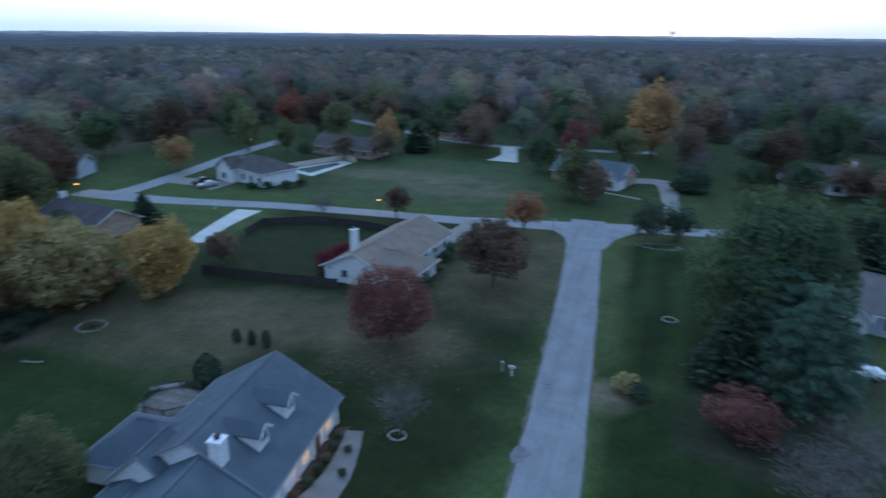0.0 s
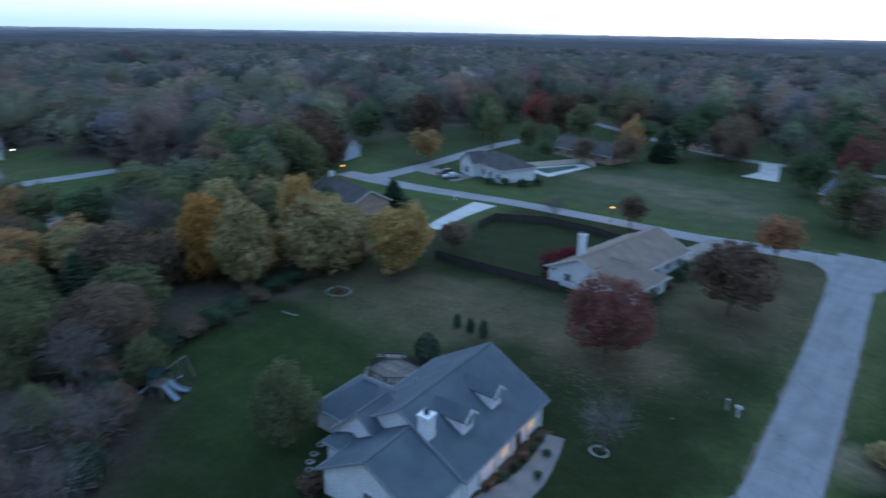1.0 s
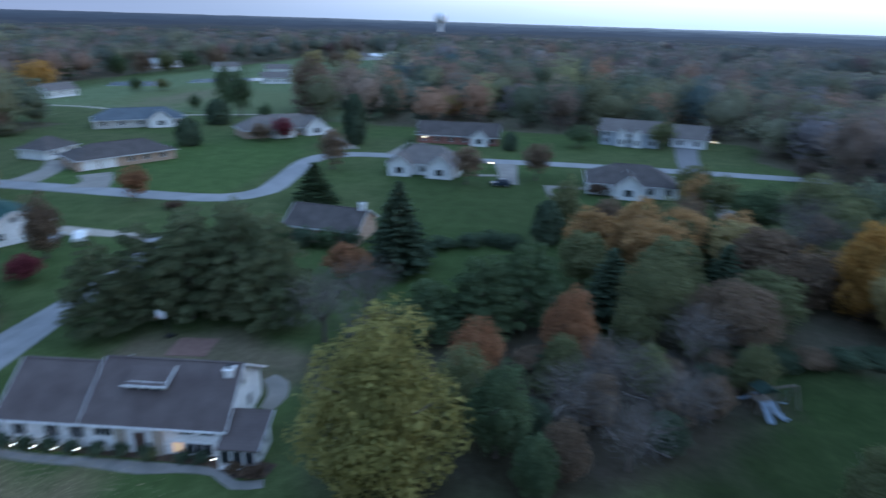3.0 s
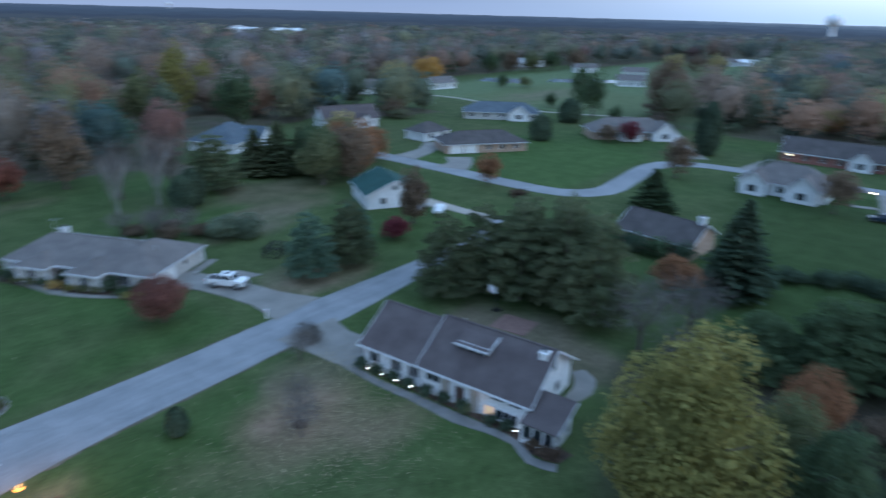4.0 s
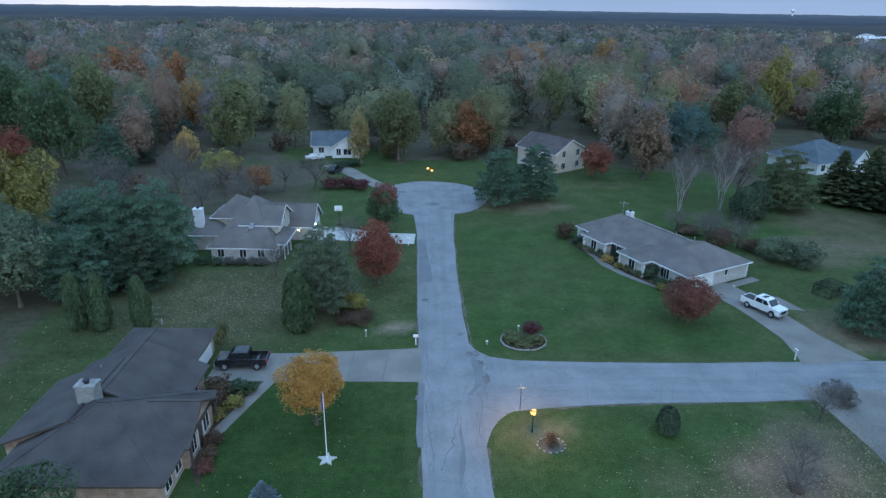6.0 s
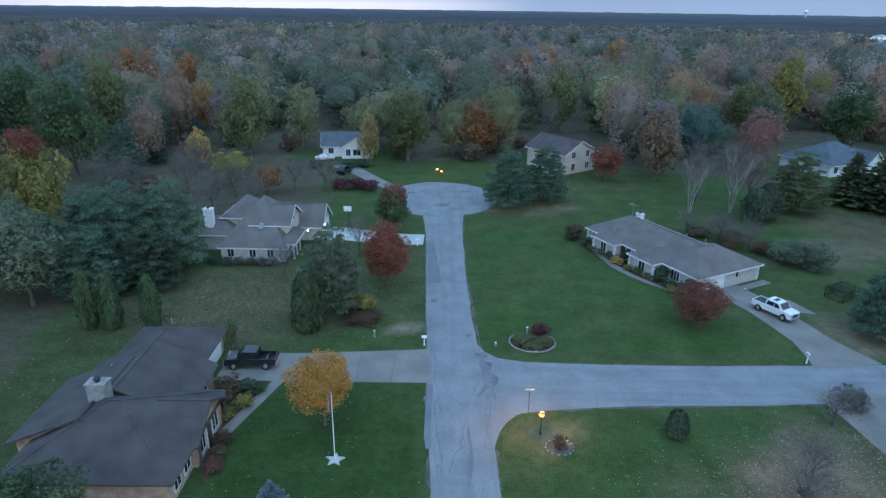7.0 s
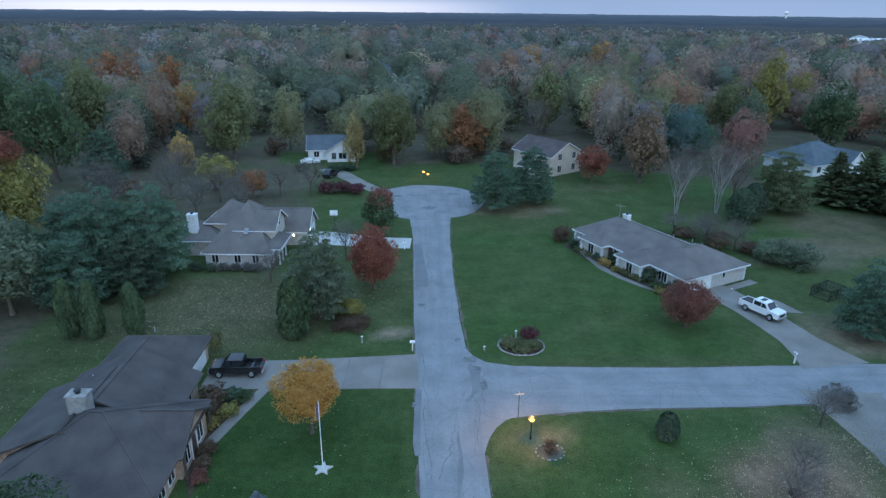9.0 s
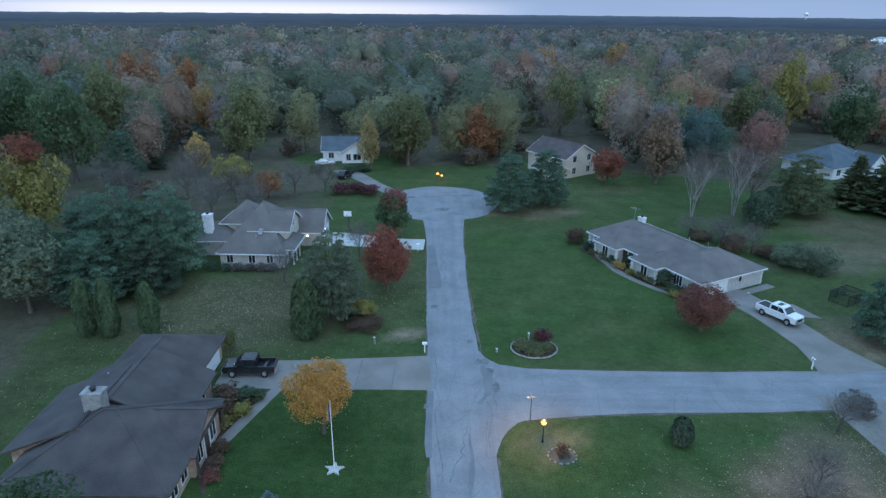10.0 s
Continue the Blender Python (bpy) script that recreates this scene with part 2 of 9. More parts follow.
M["siding_beige"] = surface("beige_siding", (0.48, 0.42, 0.35), (0.56, 0.50, 0.42), scale=0.5, rough=0.65, bump=0.012, bands=(0.2, 0.05))
M["siding_blue"] = surface("blue_grey_siding", (0.34, 0.38, 0.44), (0.42, 0.46, 0.52), scale=0.5, rough=0.65, bump=0.012, bands=(0.2, 0.05))
M["brick"] = surface("weathered_brick", (0.30, 0.20, 0.15), (0.46, 0.36, 0.28), scale=1.6, rough=0.9, bump=0.01, fine=8)
M["brick_pale"] = surface("pale_brick", (0.40, 0.39, 0.375), (0.52, 0.505, 0.485), scale=1.6, rough=0.9, bump=0.01, fine=8)
M["brick_red"] = surface("red_brick", (0.20, 0.09, 0.075), (0.30, 0.15, 0.12), scale=1.6, rough=0.9, bump=0.01, fine=8)
M["trim"] = surface("white_trim", (0.56, 0.57, 0.58), (0.66, 0.67, 0.68), scale=2, rough=0.5)
M["trim_brown"] = surface("brown_trim", (0.075, 0.062, 0.056), (0.11, 0.092, 0.082), scale=2, rough=0.6)
M["trim_slate"] = surface("slate_grey_trim", (0.20, 0.215, 0.235), (0.27, 0.285, 0.305), scale=2, rough=0.6)
M["door_dark"] = surface("dark_door", (0.05, 0.035, 0.03), (0.09, 0.06, 0.05), scale=2, rough=0.5)
M["glass"] = glass("window_glass")
M["metal_dark"] = surface("dark_metal", (0.03, 0.03, 0.032), (0.05, 0.05, 0.052), scale=5, rough=0.5, metal=0.5)
M["metal_grey"] = surface("galvanised_metal", (0.4, 0.41, 0.42), (0.5, 0.51, 0.52), scale=5, rough=0.45, metal=0.7)
M["white_paint"] = surface("white_painted_metal", (0.7, 0.71, 0.72), (0.8, 0.8, 0.8), scale=4, rough=0.4)
M["wood_grey"] = surface("weathered_wood", (0.14, 0.12, 0.105), (0.22, 0.195, 0.17), scale=1.5, rough=0.85, stretch=(1, 1, 0.2), rand=0.2)
M["wood_dark"] = surface("dark_fence_wood", (0.035, 0.032, 0.03), (0.065, 0.058, 0.052), scale=1.5, rough=0.9, rand=0.2)
M["bark"] = surface("bark", (0.09, 0.075, 0.062), (0.15, 0.125, 0.105), scale=3, rough=0.95, bump=0.02, stretch=(1, 1, 0.3), rand=0.15)
M["bark_pale"] = surface("pale_bark", (0.24, 0.225, 0.21), (0.36, 0.34, 0.32), scale=3, rough=0.9, stretch=(1, 1, 0.4))
M["twigs"] = surface("bare_twigs", (0.10, 0.09, 0.08), (0.165, 0.148, 0.135), scale=0.8, rough=0.95, island=0.3, rand=0.15)
M["tyre"] = surface("tyre_rubber", (0.015, 0.015, 0.016), (0.03, 0.03, 0.03), scale=8, rough=0.85)
M["car_white"] = surface("white_car_paint", (0.74, 0.75, 0.76), (0.78, 0.79, 0.8), scale=1, rough=0.25, spec=0.6)
M["car_black"] = surface("black_car_paint", (0.012, 0.012, 0.014), (0.02, 0.02, 0.022), scale=1, rough=0.22, spec=0.6)
M["car_blue"] = surface("dark_blue_car_paint", (0.02, 0.03, 0.05), (0.03, 0.042, 0.065), scale=1, rough=0.25, spec=0.6)
M["car_silver"] = surface("silver_car_paint", (0.45, 0.46, 0.48), (0.5, 0.51, 0.53), scale=1, rough=0.3, spec=0.6, metal=0.4)
M["flag_red"] = surface("flag_red", (0.35, 0.03, 0.04), (0.42, 0.04, 0.05), scale=3)
M["flag_blue"] = surface("flag_blue", (0.03, 0.04, 0.15), (0.04, 0.05, 0.18), scale=3)
M["plastic_blue"] = surface("faded_blue_plastic", (0.20, 0.26, 0.33), (0.29, 0.35, 0.42), scale=2, rough=0.5)
M["canvas_green"] = surface("dark_green_canvas", (0.03, 0.06, 0.05), (0.05, 0.085, 0.07), scale=2, rough=0.8)
# pale base colour stands in for the sky's reflection on the ponds
M["water"] = glass("still_water", (0.30, 0.34, 0.37))
M["bulb_amber"] = glowing("amber_bulb", (1.0, 0.40, 0.07), 5.0)
M["bulb_warm"] = glowing("warm_bulb", (1.0, 0.72, 0.42), 12.0)
M["bulb_white"] = glowing("cool_bulb", (1.0, 0.95, 0.85), 9.0)
M["lit_window"] = glowing("lit_window", (1.0, 0.62, 0.32), 0.45)
# foliage
LEAF = {
    "green": leaves("green_leaves", (0.075, 0.123, 0.055), (0.132, 0.187, 0.076)),
    "olive": leaves("olive_leaves", (0.149, 0.170, 0.064), (0.223, 0.234, 0.090)),
    "lime": leaves("yellow_green_leaves", (0.245, 0.229, 0.040), (0.364, 0.313, 0.061)),
    "yellow": leaves("yellow_leaves", (0.440, 0.283, 0.056), (0.605, 0.392, 0.088)),
    "straw": leaves("faded_yellow_leaves", (0.345, 0.275, 0.092), (0.470, 0.370, 0.130)),
    "gold": leaves("orange_yellow_leaves", (0.450, 0.228, 0.018), (0.600, 0.318, 0.030)),
    "amber": leaves("amber_leaves", (0.396, 0.221, 0.064), (0.541, 0.315, 0.094)),
    "rust": leaves("rust_orange_leaves", (0.294, 0.133, 0.053), (0.427, 0.199, 0.076)),
    "brown": leaves("brown_leaves", (0.181, 0.123, 0.076), (0.277, 0.187, 0.111)),
    "red": leaves("dull_red_leaves", (0.222, 0.088, 0.066), (0.318, 0.130, 0.092)),
    "maroon": leaves("maroon_leaves", (0.118, 0.075, 0.050), (0.203, 0.129, 0.077)),
    "crimson": leaves("crimson_leaves", (0.170, 0.030, 0.043), (0.248, 0.048, 0.062)),
    "scarlet": leaves("rust_red_leaves", (0.270, 0.090, 0.055), (0.390, 0.135, 0.080)),
    "plum": leaves("plum_red_leaves", (0.140, 0.050, 0.062), (0.215, 0.080, 0.090)),
    "grey": leaves("grey_brown_leaves", (0.162, 0.148, 0.129), (0.237, 0.213, 0.186)),
    "spruce": leaves("blue_green_needles", (0.087, 0.156, 0.097), (0.149, 0.232, 0.146)),
    "pine": leaves("pine_needles", (0.104, 0.136, 0.062), (0.190, 0.210, 0.092)),
    "cedar": leaves("dark_cedar_scales", (0.068, 0.109, 0.065), (0.120, 0.164, 0.090)),
    "bluespruce": leaves("silver_blue_needles", (0.189, 0.246, 0.261), (0.275, 0.334, 0.348)),
    "pale": leaves("pale_grey_green_leaves", (0.144, 0.187, 0.109), (0.209, 0.251, 0.149)),
}
M["forest"] = leaves("woodland_leaves", (0.85, 0.85, 0.85), (1.15, 1.15, 1.15), attribute="tint", drift=0.08)
M["litter"] = surface("fallen_leaf", (0.21, 0.165, 0.09), (0.31, 0.255, 0.16), scale=2, rough=0.9, island=0.5)


# ---------------------------------------------------------------- mesh helpers
def mesh_of(name, verts, faces, material=None):
    me = bpy.data.meshes.new(name)
    me.from_pydata([tuple(v) for v in verts], [], [tuple(f) for f in faces])
    me.update()
    if material:
        me.materials.append(material)
    return me


def quads_mesh(name, verts, material=None, tint=None):
    """A mesh of loose quads from an array of 4n corners; tint: a colour for each corner."""
    verts = np.asarray(verts, dtype=np.float32).reshape(-1, 3)
    nq = len(verts) // 4
    me = bpy.data.meshes.new(name)
    me.vertices.add(len(verts))
    me.vertices.foreach_set("co", verts.ravel())
    me.loops.add(nq * 4)
    me.loops.foreach_set("vertex_index", np.arange(nq * 4, dtype=np.int32))
    me.polygons.add(nq)
    me.polygons.foreach_set("loop_start", np.arange(0, nq * 4, 4, dtype=np.int32))
    if tint is not None:
        at = me.attributes.new("tint", "FLOAT_COLOR", "POINT")
        rgba = np.ones((len(verts), 4), dtype=np.float32)
        rgba[:, :3] = tint
        at.data.foreach_set("color", rgba.ravel())
    me.update(calc_edges=True)
    if material:
        me.materials.append(material)
    return me


def poly_mesh(name, quads, tri_verts, tri_faces, material=None, tint=None):
    """Loose quads (an array of 4n corners) together with triangles; tint: a colour for each vertex, quads first."""
    quads = np.asarray(quads, dtype=np.float32).reshape(-1, 3)
    nq, nt = len(quads) // 4, len(tri_faces)
    verts = np.concatenate([quads, np.asarray(tri_verts, dtype=np.float32).reshape(-1, 3)])
    loops = np.concatenate([np.arange(nq * 4), np.asarray(tri_faces).ravel() + nq * 4]).astype(np.int32)
    starts = np.concatenate([np.arange(0, nq * 4, 4), nq * 4 + np.arange(0, nt * 3, 3)]).astype(np.int32)
    me = bpy.data.meshes.new(name)
    me.vertices.add(len(verts))
    me.vertices.foreach_set("co", verts.ravel())
    me.loops.add(len(loops))
    me.loops.foreach_set("vertex_index", loops)
    me.polygons.add(nq + nt)
    me.polygons.foreach_set("loop_start", starts)
    me.polygons.foreach_set("use_smooth", np.ones(nq + nt, dtype=bool))
    if tint is not None:
        at = me.attributes.new("tint", "FLOAT_COLOR", "POINT")
        rgba = np.ones((len(verts), 4), dtype=np.float32)
        rgba[:, :3] = tint
        at.data.foreach_set("color", rgba.ravel())
    me.update(calc_edges=True)
    if material:
        me.materials.append(material)
    return me


def add_box(bm, x0, y0, z0, x1, y1, z1, m=None):
    vs = bmesh.ops.create_cube(bm, size=1.0)["verts"]
    t = Matrix.Translation(((x0 + x1) / 2, (y0 + y1) / 2, (z0 + z1) / 2)) @ Matrix.Diagonal((abs(x1 - x0), abs(y1 - y0), abs(z1 - z0), 1))
    bmesh.ops.transform(bm, matrix=(m @ t if m else t), verts=vs)
    return vs


def add_bar(bm, a, b, w, h):
    """A straight square bar from a to b."""
    a, b = Vector(a), Vector(b)
    d = b - a
    q = d.to_track_quat("X", "Z").to_matrix().to_4x4()
    vs = bmesh.ops.create_cube(bm, size=1.0)["verts"]
    bmesh.ops.transform(bm, matrix=Matrix.Translation((a + b) / 2) @ q @ Matrix.Diagonal((d.length, w, h, 1)), verts=vs)
    return vs


def add_rod(bm, a, b, r0, r1, n=8):
    a, b = Vector(a), Vector(b)
    d = b - a
    q = d.to_track_quat("Z", "Y").to_matrix().to_4x4()
    vs = bmesh.ops.create_cone(bm, cap_ends=True, segments=n, radius1=r0, radius2=r1, depth=d.length)["verts"]
    bmesh.ops.transform(bm, matrix=Matrix.Translation((a + b) / 2) @ q, verts=vs)
    return vs


def add_ball(bm, c, r, sz=1.0, n=10):
    vs = bmesh.ops.create_uvsphere(bm, u_segments=n, v_segments=max(5, n // 2 + 1), radius=r)["verts"]
    bmesh.ops.transform(bm, matrix=Matrix.Translation(c) @ Matrix.Diagonal((1, 1, sz, 1)), verts=vs)
    return vs


def bevel_all(bm, w, seg=1):
    bmesh.ops.bevel(bm, geom=list(bm.edges), offset=w, segments=seg, profile=0.6, affect="EDGES")


def part(name, bm, material, parent=None, label="", smooth=False):
    """Links a bmesh as one mesh object under its thing."""
    me = bpy.data.meshes.new(name)
    bmesh.ops.recalc_face_normals(bm, faces=bm.faces)
    bm.to_mesh(me)
    bm.free()
    if smooth:
        for p in me.polygons:
            p.use_smooth = True
    me.materials.append(material)
    ob = new(name, me)
    if parent:
        ob.parent = parent
    if label:
        ob["label"] = label
    return ob


def put_mesh(name, me, parent=None, material=None, label=""):
    """An object on shared mesh data; its material sits on the object."""
    ob = new(name, me)
    if parent:
        ob.parent = parent
    if material:
        ob.material_slots[0].link = "OBJECT"
        ob.material_slots[0].material = material
    if label:
        ob["label"] = label
    return ob


def thing(name, x, y, turn, label, category, group="", z=0.0):
    e = new(name)
    e.matrix_world = pose(x, y, z, 0, 0, turn)
    return tagged(e, label, category, group)


def solid(name, outline, z0, z1, material, label, category="", kind="structure", inset=0.0):
    """A flat slab with any outline."""
    bm = bmesh.new()
    top = [bm.verts.new((x, y, z1)) for x, y in outline]
    f = bm.faces.new(top)
    if f.calc_area() and f.normal.z < 0:
        f.normal_flip()
    r = bmesh.ops.extrude_face_region(bm, geom=[f])
    for v in r["geom"]:
        if isinstance(v, bmesh.types.BMVert):
            v.co.z = z0
    bmesh.ops.triangulate(bm, faces=[f for f in bm.faces if len(f.verts) > 4])
    ob = part(name, bm, material)
    return tagged(ob, label, category, kind=kind)


def value_noise(x, y, scale, seed):
    """Smooth noise in 0..1 over arrays."""
    rng = np.random.default_rng(seed)
    tab = rng.random((64, 64))
    u, v = np.asarray(x) / scale, np.asarray(y) / scale
    i, j = np.floor(u).astype(int), np.floor(v).astype(int)
    fu, fv = u - i, v - j
    fu, fv = fu * fu * (3 - 2 * fu), fv * fv * (3 - 2 * fv)
    a, b = tab[i % 64, j % 64], tab[(i + 1) % 64, j % 64]
    c, d = tab[i % 64, (j + 1) % 64], tab[(i + 1) % 64, (j + 1) % 64]
    return (a * (1 - fu) + b * fu) * (1 - fv) + (c * (1 - fu) + d * fu) * fv


def line_outline(points, width, wobble=0.0, seed=1):
    """The outline of a strip of that width (or widths) along a smooth line through the points."""
    pts = [Vector(p) for p in points]
    fine = []
    n = len(pts)
    for i in range(n - 1):
        p0, p1, p2, p3 = pts[max(i - 1, 0)], pts[i], pts[i + 1], pts[min(i + 2, n - 1)]
        steps = max(2, int((p2 - p1).length / 4))
        for s in range(steps):
            t = s / steps
            q = 0.5 * ((2 * p1) + (p2 - p0) * t + (2 * p0 - 5 * p1 + 4 * p2 - p3) * t * t + (3 * p1 - p0 - 3 * p2 + p3) * t ** 3)
            fine.append((q, i + t))
    fine.append((pts[-1], n - 1))
    rng = random.Random(seed)
    left, right = [], []
    for k, (q, s) in enumerate(fine):
        a, b = fine[max(k - 1, 0)][0], fine[min(k + 1, len(fine) - 1)][0]
        d = (b - a).normalized()
        side = Vector((-d.y, d.x))
        if isinstance(width, (int, float)):
            w = width
        else:
            i = min(int(s), n - 2)
            w = width[i] * (1 - (s - i)) + width[i + 1] * (s - i)
        left.append(q + side * (w / 2 + rng.uniform(-wobble, wobble)))
        right.append(q - side * (w / 2 + rng.uniform(-wobble, wobble)))
    return left, right


def strip(name, points, width, z, material, label, wobble=0.0, seed=1, thick=0.15):
    """A road, path or drive: a slab that follows a line."""
    left, right = line_outline(points, width, wobble, seed)
    bm = bmesh.new()
    n = len(left)
    tl = [bm.verts.new((p.x, p.y, z)) for p in left]
    tr = [bm.verts.new((p.x, p.y, z)) for p in right]
    bl = [bm.verts.new((p.x, p.y, z - thick)) for p in left]
    br = [bm.verts.new((p.x, p.y, z - thick)) for p in right]
    for i in range(n - 1):
        bm.faces.new((tl[i], tr[i], tr[i + 1], tl[i + 1]))
        bm.faces.new((tl[i], tl[i + 1], bl[i + 1], bl[i]))
        bm.faces.new((tr[i], br[i], br[i + 1], tr[i + 1]))
    bm.faces.new((tl[0], bl[0], br[0], tr[0]))
    bm.faces.new((tl[-1], tr[-1], br[-1], bl[-1]))
    ob = part(name, bm, material)
    return tagged(ob, label, "", kind="structure")


# ---------------------------------------------------------------- ground
# clearings in the woods: x0, y0, x1, y1
CLEARINGS = [
    (-48, -75, 62, 100), (-32, 100, 62, 126), (-60, 96, -28, 148), (-31, 126, 62, 138), (-38, 138, -8, 163), (-8, 130, 16, 152), (15, 130, 45, 160), (60, 35, 130, 128), (74, 118, 112, 162), (112, 128, 155, 165),
    (100, -66, 212, 150), (180, 90, 420, 232), (400, 90, 560, 205), (166, 170, 222, 225), (-60, -236, 150, -60), (40, -75, 104, 35),
    (-110, -60, -48, 50), (-72, 76, -44, 99),
]


def wooded(x, y):
    """True where woods stand, over arrays."""
    x, y = np.asarray(x, float), np.asarray(y, float)
    inside = np.zeros(x.shape, bool)
    wob = (value_noise(x, y, 17, 5) - 0.5) * 10
    for x0, y0, x1, y1 in CLEARINGS:
        inside |= (x > x0 + wob) & (x < x1 - wob) & (y > y0 + wob) & (y < y1 - wob)
    return ~inside


LAWN, DULL, LITTER = np.array((0.047, 0.082, 0.0225)), np.array((0.073, 0.083, 0.036)), np.array((0.115, 0.096, 0.058))
FLOOR, FIELD, TAN = np.array((0.095, 0.078, 0.058)), np.array((0.100, 0.132, 0.066)), np.array((0.20, 0.160, 0.115))


def build_ground():
    core = np.arange(-190, 232, 2.1)
    out1, out2 = [], []
    d = 2.2
    a, b = core[-1], core[0]
    while a < 4900:
        d *= 1.16
        a += d
        b -= d
        out1.append(a)
        out2.append(b)
    ax = np.array(out2[::-1] + list(core) + out1)
    gx, gy = np.meshgrid(ax, ax, indexing="ij")
    n = len(ax)
    x, y = gx.ravel(), gy.ravel()
    n1, n2, n3 = value_noise(x, y, 14, 1), value_noise(x, y, 4.5, 2), value_noise(x, y, 40, 3)
    col = np.empty((len(x), 3))
    mix = np.clip(0.32 + 0.9 * (0.55 * n1 + 0.45 * n3 - 0.3), 0, 1)[:, None]
    col[:] = LAWN * (1 - mix) + DULL * mix

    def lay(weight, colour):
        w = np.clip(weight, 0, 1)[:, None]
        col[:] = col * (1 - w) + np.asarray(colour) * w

    def blob(cx, cy, rx, ry, soft=0.35, rag=0.5):
        d = np.hypot((x - cx) / rx, (y - cy) / ry) + (n2 - 0.5) * rag + (n1 - 0.5) * rag * 0.6
        return np.clip((1 + soft / 2 - d) / soft, 0, 1)

    def rect(x0, y0, x1, y1, soft=2.0):
        e = np.minimum(np.minimum(x - x0, x1 - x), np.minimum(y - y0, y1 - y)) + (n2 - 0.5) * soft
        return np.clip(e / soft, 0, 1)
    lay(np.where(wooded(x, y), 0.85, 0.0) * (0.7 + 0.5 * n2), FLOOR)
    # turf colour darkened round the southern houses to balance the exposure there
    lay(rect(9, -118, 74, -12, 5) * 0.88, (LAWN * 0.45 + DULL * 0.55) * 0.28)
    lay(blob(54, -40, 15, 15, 0.9, 0.7) * 0.6, LAWN * 0.6)
    # mown lawns
    lay(rect(3, 58, 36, 100) * 0.8, LAWN)
    mow = np.sin((x + 0.03 * y) * 2 * np.pi / 5.2)
    col *= 1 + (rect(3, 58, 36, 100) * mow * 0.07)[:, None]
    lay(blob(15, 80, 9, 14, 0.9, 1.0) * 0.35, DULL)
    lay(blob(24, 66, 10, 4, 0.9, 1.0) * 0.35, DULL * 0.9)
    lay(rect(-19, 30, -1, 53) * 0.9, LAWN * 0.74)
    lay(rect(110, 60, 165, 108) * 0.7, LAWN * 1.15)
    # striped lawn west of the south road, its colour darkened alike
    stripe = 0.5 + 0.5 * np.sign(np.sin((x + 0.05 * y) * 2 * np.pi / 3.4))
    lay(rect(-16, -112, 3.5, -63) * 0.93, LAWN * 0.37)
    col *= 1 + (rect(-16, -112, 3.5, -63) * (stripe - 0.5) * 0.46)[:, None]
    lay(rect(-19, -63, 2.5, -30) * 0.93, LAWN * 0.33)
    # rough grass, leaf litter and woodland floor; several patches laid darker
    lay(blob(-28, 71, 16, 11) * 0.6, LITTER * 0.85)
    lay(rect(-48, 28, -33, 66, 6) * 0.7, DULL * 0.7)
    lay(blob(-7, 80, 6, 14) * 0.5, DULL)
    lay(rect(-60, 98, -20, 148, 8) * 0.8, FLOOR)
    lay(blob(16, 112, 9, 5) * 0.85, LITTER * 1.25)
    lay(blob(52, 62, 8, 4) * 0.8, LITTER * 1.25)
    lay(blob(48, 64, 5, 5) * 0.5, TAN)
    lay(rect(6, 26, 37, 49, 3) * 0.75, LAWN * 0.84 + DULL * 0.08)
    lay(blob(29, 38, 6.8, 5.6, 1.0, 1.0) * 0.75, (0.25, 0.160, 0.115))
    lay(blob(29.6, 39.2, 1.4, 1.2, 0.6, 0.4) * 0.7, (0.08, 0.06, 0.05))
    lay(blob(25, 31, 9, 8, 0.8) * 0.15, TAN * 0.6)
    lay(blob(34, 44, 5, 3.5, 0.6) * 0.6, TAN * 0.7)
    lay(blob(9.5, 45, 2.6, 2.2, 0.6) * 0.5, TAN)
    lay(blob(-4.3, 63.8, 1.8, 1.2) * 0.9, TAN * 1.1)
    lay(blob(64, 92, 10, 4, 0.8, 0.9) * 0.7, TAN * 0.75)
    lay(blob(60, 86, 8, 3, 0.8, 0.9) * 0.6, TAN * 0.75)
    lay(blob(74, 104, 14, 6, 0.9, 0.9) * 0.5, LITTER)
    lay(blob(24, 121, 14, 3.5, 0.9, 0.8) * 0.5, DULL * 1.2)
    lay(blob(36, 127, 6, 3, 0.9, 0.8) * 0.5, LITTER)
    lay(blob(56, 31, 6, 10) * 0.8, TAN * 0.7)
    lay(blob(72, 100, 8, 12) * 0.6, LITTER)
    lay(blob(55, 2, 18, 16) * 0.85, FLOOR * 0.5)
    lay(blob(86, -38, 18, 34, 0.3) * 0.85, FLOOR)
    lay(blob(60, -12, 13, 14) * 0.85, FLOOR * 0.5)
    lay(blob(55, -58, 16, 9, 0.7) * 0.6, LITTER)
    lay(blob(40, -66, 20, 7, 0.7) * 0.55, LITTER)
    lay(blob(27, -62, 8, 7, 0.6) * 0.55, LITTER)
    lay(blob(20, -88, 10, 16, 0.6) * 0.6, LITTER)
    lay(blob(21, -107, 9, 6, 0.6) * 0.5, LITTER * 1.1)
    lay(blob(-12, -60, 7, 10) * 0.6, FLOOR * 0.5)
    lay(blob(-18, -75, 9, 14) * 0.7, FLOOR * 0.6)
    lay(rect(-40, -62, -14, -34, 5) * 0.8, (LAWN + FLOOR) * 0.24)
    lay(rect(74, -40, 160, 34, 8) * 0.75, LAWN * 0.66)
    lay(blob(3, -60, 3.5, 2.5, 0.6) * 0.7, TAN)
    lay(rect(-90, -240, 160, -119, 8) * 0.75, (LAWN * 0.4 + DULL * 0.6) * 0.6)
    # open fields
    lay(rect(26, -174, 78, -119, 6) * 0.75, FIELD * 0.62)
